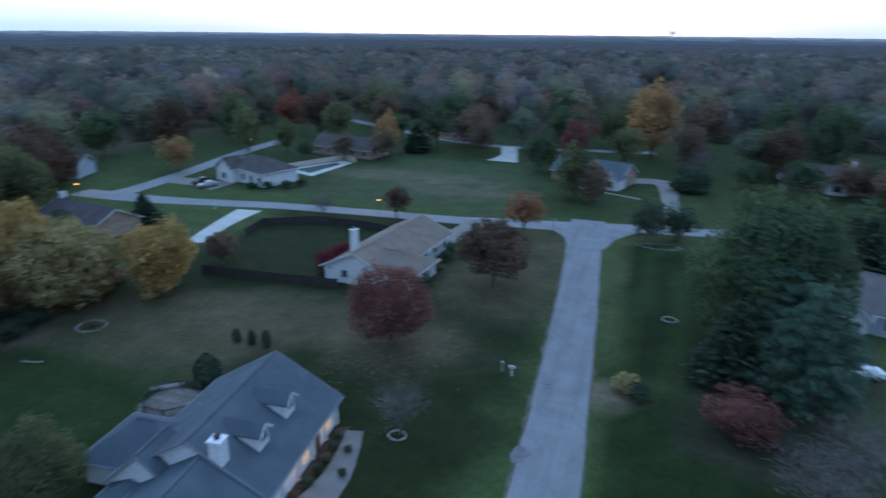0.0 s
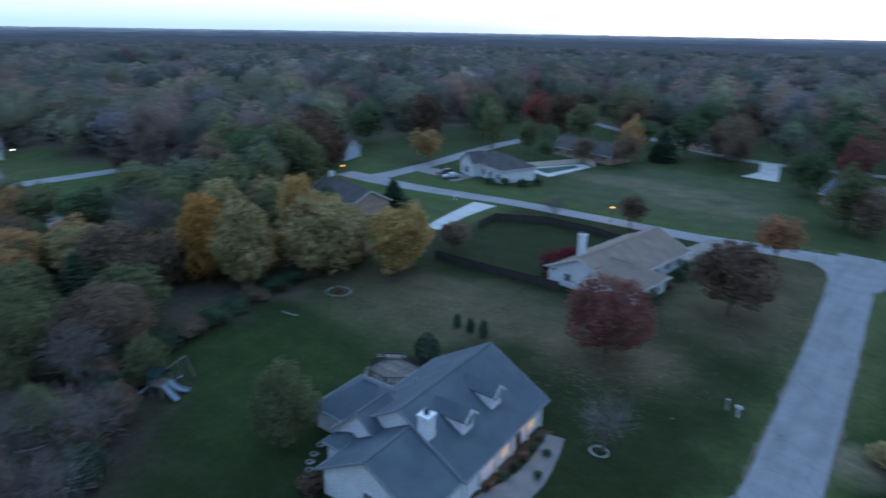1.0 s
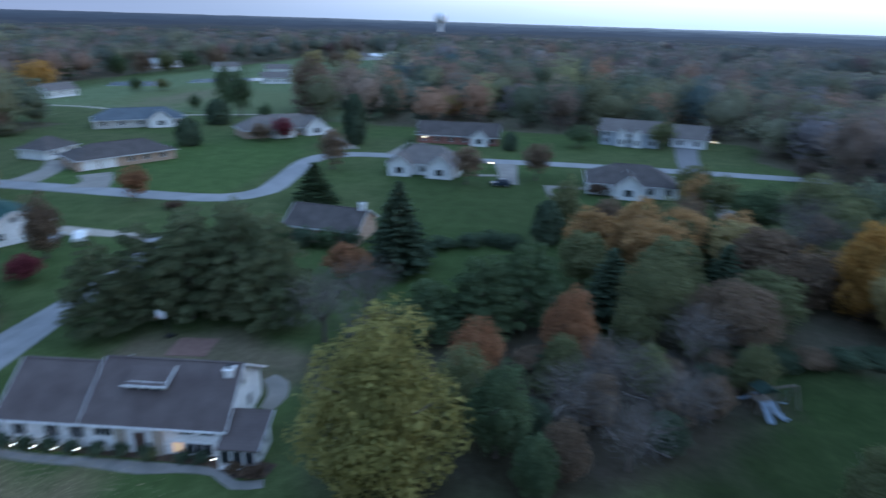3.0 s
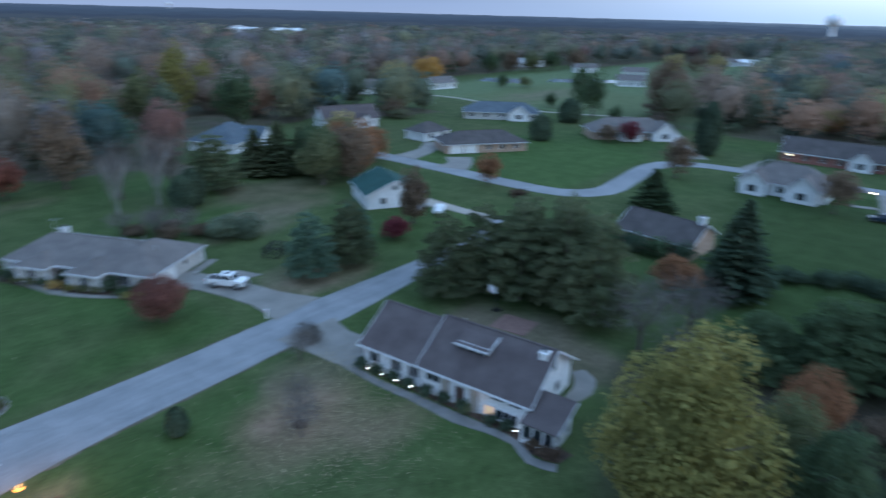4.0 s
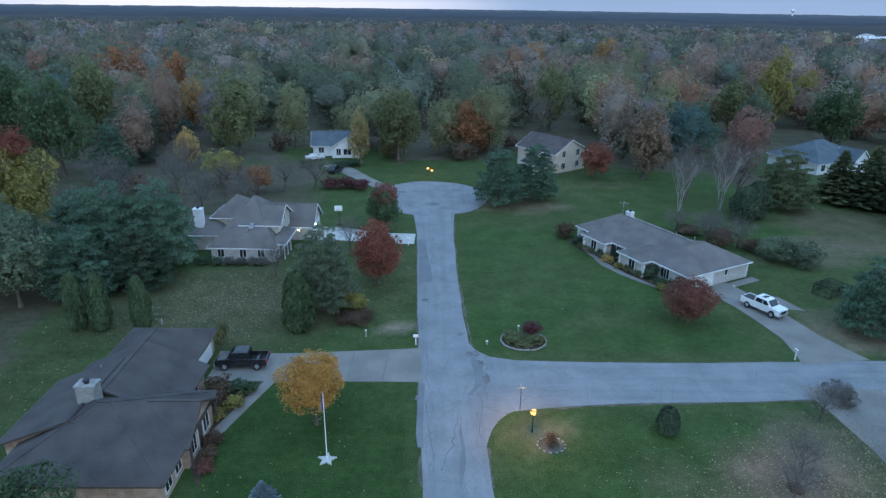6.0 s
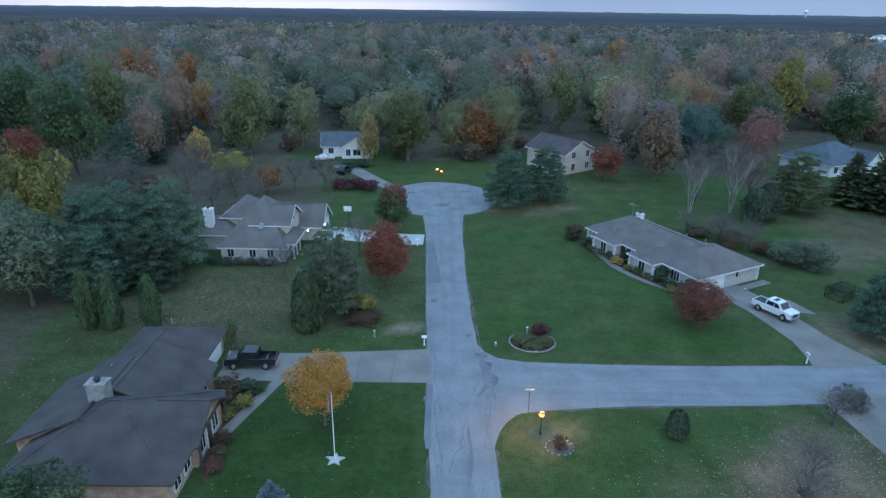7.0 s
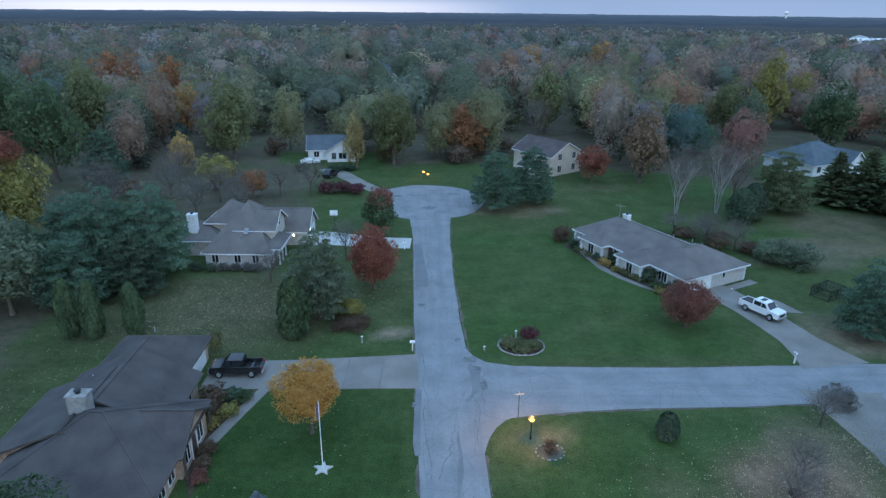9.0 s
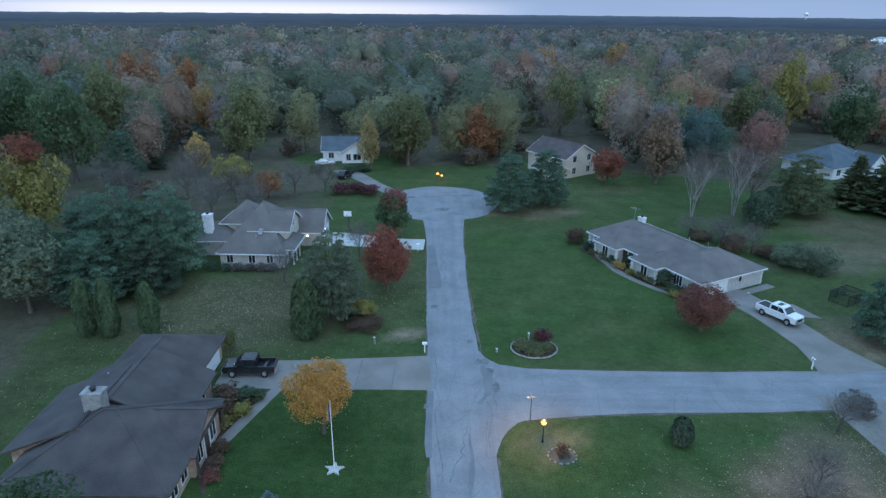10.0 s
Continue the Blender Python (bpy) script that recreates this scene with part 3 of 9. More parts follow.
    lay(blob(60, -148, 22, 6, 0.8, 0.8) * 0.5, TAN * 0.8)
    lay(blob(40, -138, 14, 5, 0.8, 0.8) * 0.4, TAN * 0.8)
    lay(rect(212, 52, 420, 216, 10) * 0.9, FIELD * 1.1)
    lay(rect(222, 60, 300, 178, 8) * 0.5, DULL * 1.4)
    lay(blob(255, 150, 30, 12, 0.8, 0.8) * 0.5, TAN * 0.8)
    lay(rect(400, 90, 560, 205, 12) * 0.9, FIELD * 1.1)
    lay(rect(60, -420, 130, -360, 10) * 0.9, FIELD * 1.2)
    me = bpy.data.meshes.new("ground")
    v = np.stack([x, y, np.zeros_like(x)], 1)
    i, j = np.meshgrid(np.arange(n - 1), np.arange(n - 1), indexing="ij")
    q = np.stack([i * n + j, (i + 1) * n + j, (i + 1) * n + j + 1, i * n + j + 1], -1).reshape(-1, 4).astype(np.int32)
    me.vertices.add(len(v))
    me.vertices.foreach_set("co", v.astype(np.float32).ravel())
    me.loops.add(q.size)
    me.loops.foreach_set("vertex_index", q.ravel())
    me.polygons.add(len(q))
    me.polygons.foreach_set("loop_start", np.arange(0, q.size, 4, dtype=np.int32))
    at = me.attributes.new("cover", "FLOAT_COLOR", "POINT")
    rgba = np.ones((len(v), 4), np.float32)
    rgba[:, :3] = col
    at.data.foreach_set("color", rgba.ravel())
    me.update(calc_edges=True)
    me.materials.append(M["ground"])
    tagged(new("ground", me), "grass lawns, leaf litter and open fields in autumn", "ground", kind="structure")


build_ground()

# ---------------------------------------------------------------- roads, drives and paths
ROAD = "worn pale grey asphalt residential road"
strip("road_1", [(11.2, -124), (10.6, -112), (8.9, -92), (7.2, -67), (5.9, -44), (3.9, -5), (2.0, 38), (1.4, 55), (0.65, 76), (0.3, 96), (0.0, 110)],
      [6.6, 6.2, 5.6, 5.6, 5.6, 5.6, 5.5, 5.7, 5.4, 6.0, 8.0], 0.05, M["asphalt_worn"], ROAD, 0.10, 1)
strip("road_2", [(2.5, 52.6), (9, 52.6), (17, 52.9), (30, 53.1), (46, 53.9), (63, 54.6), (80, 55.6), (90, 60)],
      [12.0, 8.6, 7.4, 6.9, 6.6, 4.6, 3.4, 3.0], 0.045, M["asphalt_side"], ROAD, 0.08, 2)
strip("road_3", [(113.0, 118), (113.3, 102), (113.4, 85), (113.4, 72), (115, 60), (122, 54), (136, 54.5), (153, 55.6), (161, 51.5), (164.5, 40), (165, 15), (166.5, -12), (166.5, -38), (166, -62), (165.5, -75)],
      5.6, 0.04, M["asphalt"], "pale asphalt lane curving between house lots", 0.08, 3)
strip("road_4", [(-25, -126), (-11.5, -123.5), (3.7, -121), (15, -118.4), (28, -116.6), (36, -115.0), (47, -114.4), (61, -113.4), (75, -112), (95, -108.2), (110, -106.6), (123, -106.5)],
      [4.8, 4.9, 5.6, 6, 5.4, 4.8, 4.4, 4.4, 4.6, 5, 6, 6], 0.045, M["asphalt"], "asphalt street crossing the end of the road", 0.06, 4)
strip("road_5", [(114.5, -104), (113.5, -112), (113.8, -122), (115.2, -137), (117.5, -152), (119, -168), (119, -190)],
      [7, 5.5, 5, 5, 5, 5, 5], 0.04, M["asphalt"], "narrow asphalt street leading away past houses", 0.06, 5)
strip("road_6", [(123, -240), (95, -222), (70, -207), (45, -200), (0, -206)], 4.5, 0.04, M["asphalt"], "distant asphalt street behind the field", 0.05, 6)
circle = [(-0.7 + (11.4 + 0.25 * math.sin(5 * a)) * math.cos(a), 117.8 + (11.6 + 0.2 * math.cos(7 * a)) * math.sin(a)) for a in [k * math.tau / 48 for k in range(48)]]
solid("cul_de_sac", circle, -0.1, 0.055, M["asphalt_worn"], "worn asphalt turning circle at the road's end")
# corner fillets where the roads meet
solid("road_corner", [(3.9, 41.0), (4.45, 42.4), (4.85, 43.9), (5.3, 45.3), (6.0, 46.6), (7.0, 47.7), (8.4, 48.4), (10.6, 49.0), (8.0, 50.5), (3.6, 50.5)], -0.1, 0.053, M["asphalt_worn"], "asphalt flare at the road junction")
solid("road_corner", [(3.3, 66.5), (3.55, 63.0), (3.9, 60.8), (4.7, 59.0), (6.0, 57.7), (8.6, 57.0), (12.0, 56.5), (8.0, 55.0), (3.2, 55.0)], -0.1, 0.053, M["asphalt_worn"], "asphalt flare at the road junction")
solid("road_corner", [(12.6, -106), (14.4, -112), (17.5, -116), (12, -118.5), (6, -119.5), (1.5, -119.3), (5.3, -113), (6.6, -107)], -0.1, 0.052, M["asphalt_worn"], "asphalt flare at the street junction")
# worn dirt verges along the road edges


def verge(points, seed):
    rng = random.Random(seed)
    fine, wide = [], []
    for (ax, ay), (bx, by) in zip(points, points[1:]):
        n = max(1, int(math.hypot(bx - ax, by - ay) / 1.1))
        for k in range(n):
            fine.append((ax + (bx - ax) * k / n + rng.uniform(-0.08, 0.08), ay + (by - ay) * k / n + rng.uniform(-0.08, 0.08)))
            wide.append(rng.choice((0.15, 0.25, 0.4, 0.6, 0.3)) * rng.uniform(0.6, 1.3))
    strip("road_verge", fine, wide, 0.03, M["dirt"], "worn dirt verge at the road's edge", 0.1, seed, 0.06)


verge([(-0.75, 38), (-1.45, 54), (-2.05, 76), (-2.7, 96)], 1)
verge([(4.75, 38), (4.6, 44)], 2)
verge([(4.3, 60), (3.4, 76), (3.3, 96), (4.0, 104)], 3)
verge([(7.5, 48.2), (17, 49.1), (30, 49.6), (38, 50)], 4)
verge([(9.5, 56.9), (17, 56.6), (30, 56.6), (38, 56.9)], 5)
verge([(11.8, -92), (10.1, -67), (8.8, -44), (7.4, -20)], 6)
verge([(6.0, -92), (4.3, -67), (3.0, -44), (1.6, -20)], 7)
# road repairs and cracks
PATCH = "dark cracked patch in the road surface"


def patch(x, y, r, seed, stretch=1.0, name="road_patch"):
    rng = random.Random(seed)
    pts = []
    for k in range(14):
        a = k * math.tau / 14
        q = r * rng.uniform(0.5, 1.1)
        pts.append((x + q * math.cos(a) * stretch, y + q * math.sin(a)))
    return solid(name, pts, 0.0, 0.062, M["asphalt_dark"], PATCH)


for k, (px, py, pr, ps) in enumerate([(0.2, 113.2, 1.1, 1.6), (8.4, -59.6, 0.9, 0.7), (8.9, -47.6, 1.3, 0.9), (5.0, 56.2, 0.9, 0.5), (5.4, 53.2, 1.2, 0.35), (4.3, 58.2, 0.7, 1.2), (3.1, 62.5, 0.4, 1.0), (-6.5, 121, 0.8, 2.0), (4.5, 122.5, 0.6, 2.4), (-1.0, 71.5, 0.5, 1.4), (-1.5, 50, 0.5, 0.5)]):
    patch(px, py, pr, 30 + k, ps)
# later strips of asphalt along the edges
M["asphalt_patch"] = surface("dark_patch_asphalt", (0.150, 0.156, 0.166), (0.190, 0.195, 0.204), scale=0.5, rough=0.9, bump=0.008, fine=20, speck=0.1)
STRIP = "darker strip of newer asphalt along the road edge"
strip("road_patch", [(-1.05, 77.0), (-1.25, 82.0), (-1.6, 88.0), (-2.0, 93.5)], [1.7, 1.6, 1.5, 1.0], 0.0605, M["asphalt_patch"], STRIP, 0.10, 71, 0.03)
strip("road_patch", [(-1.05, 42.8), (-1.15, 47.0), (-1.1, 52.6)], [0.55, 0.6, 0.5], 0.0605, M["asphalt_patch"], STRIP, 0.08, 72, 0.03)
strip("road_patch", [(2.2, 38.0), (2.5, 40.9), (2.6, 43.0), (2.5, 46.0)], [0.2, 0.5, 0.45, 0.15], 0.0605, M["asphalt_patch"], "dark stain along a wheel track", 0.12, 73, 0.03)
strip("road_patch", [(3.7, 50.5), (4.6, 53.0), (4.7, 55.3), (4.2, 57.6)], [0.4, 0.9, 1.0, 0.4], 0.0605, M["asphalt_patch"], "broken dark asphalt at the junction", 0.25, 74, 0.03)
for k, (cx_, cy_, cw_, cl_) in enumerate([(-4.5, 113.5, 0.7, 2.2), (2.2, 110.2, 0.9, 2.6), (-2.4, 121.5, 0.5, 3.6), (5.5, 117.0, 0.6, 2.6), (-7.6, 117.2, 0.6, 2.0), (1.0, 125.0, 0.5, 4.2), (-1.6, 106.2, 0.6, 1.8)]):
    strip("road_patch", [(cx_ - cl_ / 2, cy_ - 0.2), (cx_, cy_ + 0.15), (cx_ + cl_ / 2, cy_ - 0.1)], [cw_ * 0.3, cw_, cw_ * 0.3], 0.0605, M["asphalt_patch"], PATCH, 0.2, 80 + k, 0.03)
# long cracks along the road
for k, (ax, ay, bx, by) in enumerate([(4.3, 44, 4.6, 57), (5.0, 49.5, 5.6, 58), (-0.2, 40, -0.6, 60), (0.2, 80, -0.1, 92), (-5, 112, 6, 116), (-7, 118, 3, 125), (1.0, 40, 2.2, 47)]):
    rng = random.Random(60 + k)
    steps = 9
    line = [(ax + (bx - ax) * s / steps + rng.uniform(-0.35, 0.35), ay + (by - ay) * s / steps + rng.uniform(-0.35, 0.35)) for s in range(steps + 1)]
    strip("road_crack", line, [rng.uniform(0.03, 0.08) for _ in line], 0.060, M["asphalt_dark"], "dark sealed crack in the asphalt", 0.02, k, 0.03)

DRIVE = "pale concrete driveway"
strip("driveway", [(-22.6, 55.5), (-15, 55.5), (-1.2, 56.1)], [5.2, 5.4, 6.6], 0.056, M["concrete"], "concrete driveway with dark joints and stains")
for jx in (-15.0, -8.6, -5.0):
    strip("driveway_joint", [(jx, 52.9), (jx + 0.1, 58.4)], 0.09, 0.060, M["asphalt_dark"], "joint between concrete driveway slabs", thick=0.03)
strip("driveway", [(37.8, 77.2), (40.5, 70.5), (42.3, 62.5), (43.2, 56.8)], [5.0, 4.7, 4.8, 8.0], 0.056, M["concrete"], DRIVE + " beside a brick ranch house")
solid("parking_pad", [(41.3, 74.0), (45.2, 72.9), (46.6, 69.0), (42.2, 69.8)], -0.05, 0.054, M["concrete"], "concrete parking pad beside the driveway")
strip("driveway", [(-3.0, 94.0), (-9, 94.4), (-16, 96.2), (-19, 96)], [4.6, 4.8, 5.8, 7], 0.058, M["concrete_new"], "almost white concrete driveway")
strip("driveway", [(-10.5, 124.5), (-15, 131), (-20, 139), (-24, 144)], [3.2, 3.4, 4, 5], 0.056, M["concrete"], DRIVE + " leading to a white house")
strip("driveway", [(40.6, 52), (40.4, 47.5), (41.2, 42.0)], [8.0, 6.2, 6.6], 0.056, M["concrete"], DRIVE + " in front of a garage")
strip("driveway", [(74.6, -86), (77, -96), (78.2, -107)], [3.6, 3.8, 5.5], 0.056, M["concrete_new"], "white concrete driveway through a lawn")
strip("driveway", [(34.5, -102), (32.5, -108), (30, -115)], [5, 5, 8], 0.054, M["concrete"], DRIVE + " beside a house")
strip("driveway", [(7.0, -162.5), (1.5, -164.5), (-2.6, -164.0), (-3.9, -158.0), (-4.1, -147.0), (-4.8, -134.0), (-5.4, -123)], [5, 6, 6, 4.6, 3.6, 3.6, 4.6], 0.054, M["concrete"], DRIVE + " leading up to a garage")
strip("driveway", [(41.5, -176), (41.6, -186), (45, -200)], [9, 5, 5], 0.054, M["concrete_new"], DRIVE + " beside an open field")
strip("driveway", [(126, 96.5), (121, 92), (115, 90)], [7, 6, 8], 0.054, M["concrete"], DRIVE + " to a low house")
strip("driveway", [(136, 113), (127, 108), (116, 106)], [6, 5, 7], 0.053, M["concrete"], DRIVE + " to a detached garage")
strip("garden_path", [(141.4, -4.2), (142.3, -13.0)], [2.6, 2.4], 0.054, M["concrete"], "pale concrete walk along a house front")
strip("garden_path", [(140.2, -5.0), (131, -5.8), (124, -6.6)], [1.2, 1.2, 1.0], 0.05, M["concrete"], "narrow pale garden path across the lawn")
strip("garden_path", [(148.2, 11.8), (149.4, 7.4)], 1.8, 0.05, M["concrete"], "short concrete walk beside the driveway")
strip("driveway", [(141.5, 4.4), (150, 4.6), (163, 6)], [5, 4.4, 6], 0.053, M["concrete"], DRIVE + " with a parked car")
strip("driveway", [(164, -41), (157, -43), (142, -41), (122, -40)], [7, 4.5, 4, 4], 0.053, M["concrete"], "curving concrete driveway behind a house")
strip("driveway", [(202, -47), (185, -44), (169, -42)], [7, 6, 6], 0.052, M["asphalt_dark"], "dark asphalt driveway to a garage")
strip("driveway", [(196, 69), (188, 62), (170, 50)], [5, 4.5, 5], 0.052, M["concrete"], DRIVE + " with parked cars")
strip("driveway", [(185, 33), (177, 35), (166, 36)], [6, 5, 6], 0.052, M["concrete"], DRIVE + " to a brick house")
strip("driveway", [(89.5, 77), (90, 69), (90, 60)], [5, 3.0, 2.6], 0.052, M["gravel"], "gravel yard beside a white barn")
strip("driveway", [(96, -122.8), (104, -123.5), (112, -124)], [9, 6, 6], 0.052, M["concrete"], DRIVE + " beside a house with parked cars")
strip("farm_lane", [(214, 196), (218, 168), (210, 134), (217, 112), (226, 92)], 2.0, 0.05, M["gravel"], "pale gravel farm lane beside the fields")
# paths
strip("garden_path", [(-16.2, 52.9), (-17.6, 48.8), (-19.0, 44.4)], 1.1, 0.05, M["concrete"], "narrow concrete garden path to the front door")
strip("garden_path", [(38.3, 43.2), (38.1, 38), (38.5, 33), (38.7, 28), (39.2, 25), (39.3, 22), (38.2, 19.8), (38.8, 17.6)], [0.9, 1.0, 1.1, 1.5, 1.0, 0.8, 1.0, 1.0], 0.05, M["concrete_old"], "concrete front path edged with small lamps")
strip("garden_path", [(48.4, 21.6), (50.6, 21.4), (52.6, 22.2), (53.6, 23.6)], [1.4, 2.0, 2.2, 1.6], 0.05, M["concrete"], "curved concrete patio behind the house")
strip("garden_path", [(24.0, -46), (22.9, -41.5), (22.7, -37.5), (24.2, -31.5)], [1.6, 2.2, 2.8, 2.8], 0.05, M["concrete_old"], "curved concrete front walk with shrubs")
strip("garden_path", [(23.2, 92.6), (25.2, 83.6), (28.8, 77.6), (33, 73)], [0.5, 1.2, 0.8, 0.5], 0.05, M["concrete"], "narrow concrete walk along the planting bed")
strip("side_path", [(38.9, 75.7), (45.2, 79.0)], 1.3, 0.05, M["concrete"], "concrete strip beside the garage wall")
strip("garden_path", [(18.7, -152.6), (9, -148), (2, -145)], 1.1, 0.05, M["concrete"], "pale concrete front walk")
# planting beds
solid("planting_bed", [(-19.0, 44.0), (-17.2, 48.8), (-16.8, 52.6), (-21.6, 52.6), (-20.4, 46), (-19.4, 40), (-18.2, 38)], -0.05, 0.04, M["mulch"], "mulched planting bed before the house")
solid("planting_bed", [(22.2, 94.6), (21.6, 93), (24.2, 85.6), (27.6, 78.6), (32, 72.8), (33.6, 74), (29, 80), (26, 86)], -0.05, 0.04, M["mulch"], "mulched planting bed along the house front")
solid("planting_bed", [(38.9, 42.4), (39.6, 42.4), (41.4, 22), (41.2, 17.4), (39.4, 17.8), (38.9, 20.6), (39.9, 23), (39.7, 29)], -0.05, 0.035, M["mulch"], "mulched planting bed along the house front")
solid("planting_bed", [(24.6, -46.5), (25.8, -46), (25.4, -34.6), (24.4, -35.5), (24.6, -41)], -0.05, 0.04, M["mulch"], "mulched planting bed below the porch")
solid("patio", [(55.6, 36.4), (59.6, 36.8), (60.2, 32.4), (56.2, 32.0)], -0.05, 0.045, surface("red_pavers", (0.16, 0.10, 0.085), (0.22, 0.14, 0.12), scale=1.5, rough=0.9), "reddish paved patio behind the house")
solid("pool_deck", [(93.0, -143.5), (84.2, -161), (80.2, -158.5), (82.2, -139.4)], -0.05, 0.06, M["concrete_new"], "pale concrete terrace round a covered pool")
solid("pool_cover", [(90.4, -145.0), (84.6, -157), (82.4, -155.6), (84.6, -142.6)], 0.0, 0.09, M["canvas_green"], "dark pool cover on the terrace")
solid("pond", [(283, 206), (300, 214), (312, 196), (304, 186), (292, 184)], -0.1, 0.08, M["water"], "small pond in the fields")
solid("pond", [(311, 180), (330, 186), (352, 160), (345, 146), (322, 164)], -0.1, 0.08, M["water"], "long pond in the fields")


# ---------------------------------------------------------------- houses
def roof_shape(L, W, ze, rise, ends, over, th, hip=0.0):
    slope = rise / (W / 2)
    hx, wy = L / 2 + over, W / 2 + over
    zl, zr = ze - over * slope, ze + rise
    run = hip or min(W / 2 + over, hx - 0.05)
    r0 = -hx if ends[0] == "g" else -(hx - run)
    r1 = hx if ends[1] == "g" else hx - run
    top = [(-hx, -wy, zl), (hx, -wy, zl), (hx, wy, zl), (-hx, wy, zl), (r0, 0, zr), (r1, 0, zr)]
    faces = [(0, 1, 5, 4), (2, 3, 4, 5)]
    if ends[0] == "h":
        faces.append((3, 0, 4))
    if ends[1] == "h":
        faces.append((1, 2, 5))
    loop = [0, 1] + ([5] if ends[1] == "g" else []) + [2, 3] + ([4] if ends[0] == "g" else [])
    verts = top + [(x, y, z - th) for x, y, z in top]
    allf = faces + [tuple(i + 6 for i in reversed(f)) for f in faces]
    for i, a in enumerate(loop):
        b = loop[(i + 1) % len(loop)]
        allf.append((b, a, a + 6, b + 6))
    return verts, allf, (hx, wy, zl, zr, r0, r1)


def wing(house, cx, cy, L, W, turn, ze, rise, ends, wall, roof, over=0.45, z0=0.0, trim=None, th=0.16, hip=0.0):
    """One block of a house: walls, roof, gutters and gable boards. L runs along the ridge; ends: g gable, h hip."""
    m = pose(cx, cy, 0, 0, 0, turn)
    v, f, (hx, wy, zl, zr, r0, r1) = roof_shape(L, W, ze, rise, ends, over, th, hip)
    me = mesh_of("roof", [m @ Vector(p) for p in v], f, roof)
    put_mesh("roof", me, house)
    x, y, zt, za = L / 2, W / 2, ze - th - 0.01, ze + rise - th - 0.02
    wv = [(-x, -y, z0), (x, -y, z0), (x, y, z0), (-x, y, z0), (-x, -y, zt), (x, -y, zt), (x, y, zt), (-x, y, zt)]
    wf = [(0, 1, 5, 4), (2, 3, 7, 6), (3, 2, 1, 0)]
    if ends[1] == "g":
        wv.append((x, 0, za))
        wf.append((1, 2, 6, len(wv) - 1, 5))
    else:
        wf.append((1, 2, 6, 5))
    if ends[0] == "g":
        wv.append((-x, 0, za))
        wf.append((3, 0, 4, len(wv) - 1, 7))
    else:
        wf.append((3, 0, 4, 7))
    put_mesh("wall", mesh_of("wall", [m @ Vector(p) for p in wv], wf, wall), house)
    board = trim or M["trim"]
    for s in (-1, 1):
        bm = bmesh.new()
        add_box(bm, -hx, s * (wy + 0.003), zl - 0.19, hx, s * (wy + 0.11), zl - 0.03, m)
        part("gutter", bm, board, house)
    for s, e in ((-1, ends[0]), (1, ends[1])):
        bm = bmesh.new()
        if e == "h":
            add_box(bm, s * (hx + 0.003), -wy, zl - 0.19, s * (hx + 0.11), wy, zl - 0.03, m)
            part("gutter", bm, board, house)
        else:
            for q in (-1, 1):
                add_bar(bm, m @ Vector((s * (hx + 0.03), q * wy, zl - 0.10)), m @ Vector((s * (hx + 0.03), 0, zr - 0.10)), 0.05, 0.2)
            part("gable_board", bm, board, house)
    # ridge cap
    bm = bmesh.new()
    add_bar(bm, m @ Vector((r0, 0, zr + 0.012)), m @ Vector((r1, 0, zr + 0.012)), 0.24, 0.05)
    part("ridge_cap", bm, roof, house)


def window(house, x, y, z, w, h, facing, split=2, pane=None):
    """A window on a wall that faces that way (degrees in the house's frame): frame, sill and panes."""
    m = pose(x, y, z, 0, 0, facing - 90)
    bm = bmesh.new()
    t = 0.09
    for x0, z0, x1, z1 in ((-w / 2 - t, -h / 2 - t, -w / 2, h / 2 + t), (w / 2, -h / 2 - t, w / 2 + t, h / 2 + t), (-w / 2, h / 2, w / 2, h / 2 + t), (-w / 2, -h / 2 - t, w / 2, -h / 2)):
        add_box(bm, x0, -0.03, z0, x1, 0.06, z1, m)
    for k in range(1, split):
        q = -w / 2 + w * k / split
        add_box(bm, q - 0.04, -0.03, -h / 2, q + 0.04, 0.05, h / 2, m)
    fr = part("window", bm, M["trim"], house)
    for k in range(split):
        bm = bmesh.new()
        a = -w / 2 + w * k / split + 0.01
        add_box(bm, a, -0.02, -h / 2, a + w / split - 0.02, 0.025, h / 2, m)
        part("pane", bm, pane or M["glass"], fr)
    return fr


def door(house, x, y, w, h, facing, material, panels=0, z=0.0):
    m = pose(x, y, z, 0, 0, facing - 90)
    bm = bmesh.new()
    add_box(bm, -w / 2, -0.02, 0.02, w / 2, 0.05, h, m)
    d = part("garage_door" if panels else "door", bm, material, house)
    if panels:
        for k in range(4):
            bm = bmesh.new()
            for c in range(panels):
                a = -w / 2 + w * (c + 0.08) / panels
                add_box(bm, a, 0.04, 0.1 + k * h / 4, a + w * 0.84 / panels, 0.065, (k + 0.9) * h / 4, m)
            part("panel", bm, material, d)
    bm = bmesh.new()
    for x0, z0, x1, z1 in ((-w / 2 - 0.12, 0, -w / 2, h + 0.12), (w / 2, 0, w / 2 + 0.12, h + 0.12), (-w / 2, h, w / 2, h + 0.12)):
        add_box(bm, x0, -0.02, z0, x1, 0.07, z1, m)
    part("door_frame", bm, M["trim"], house)
    return d


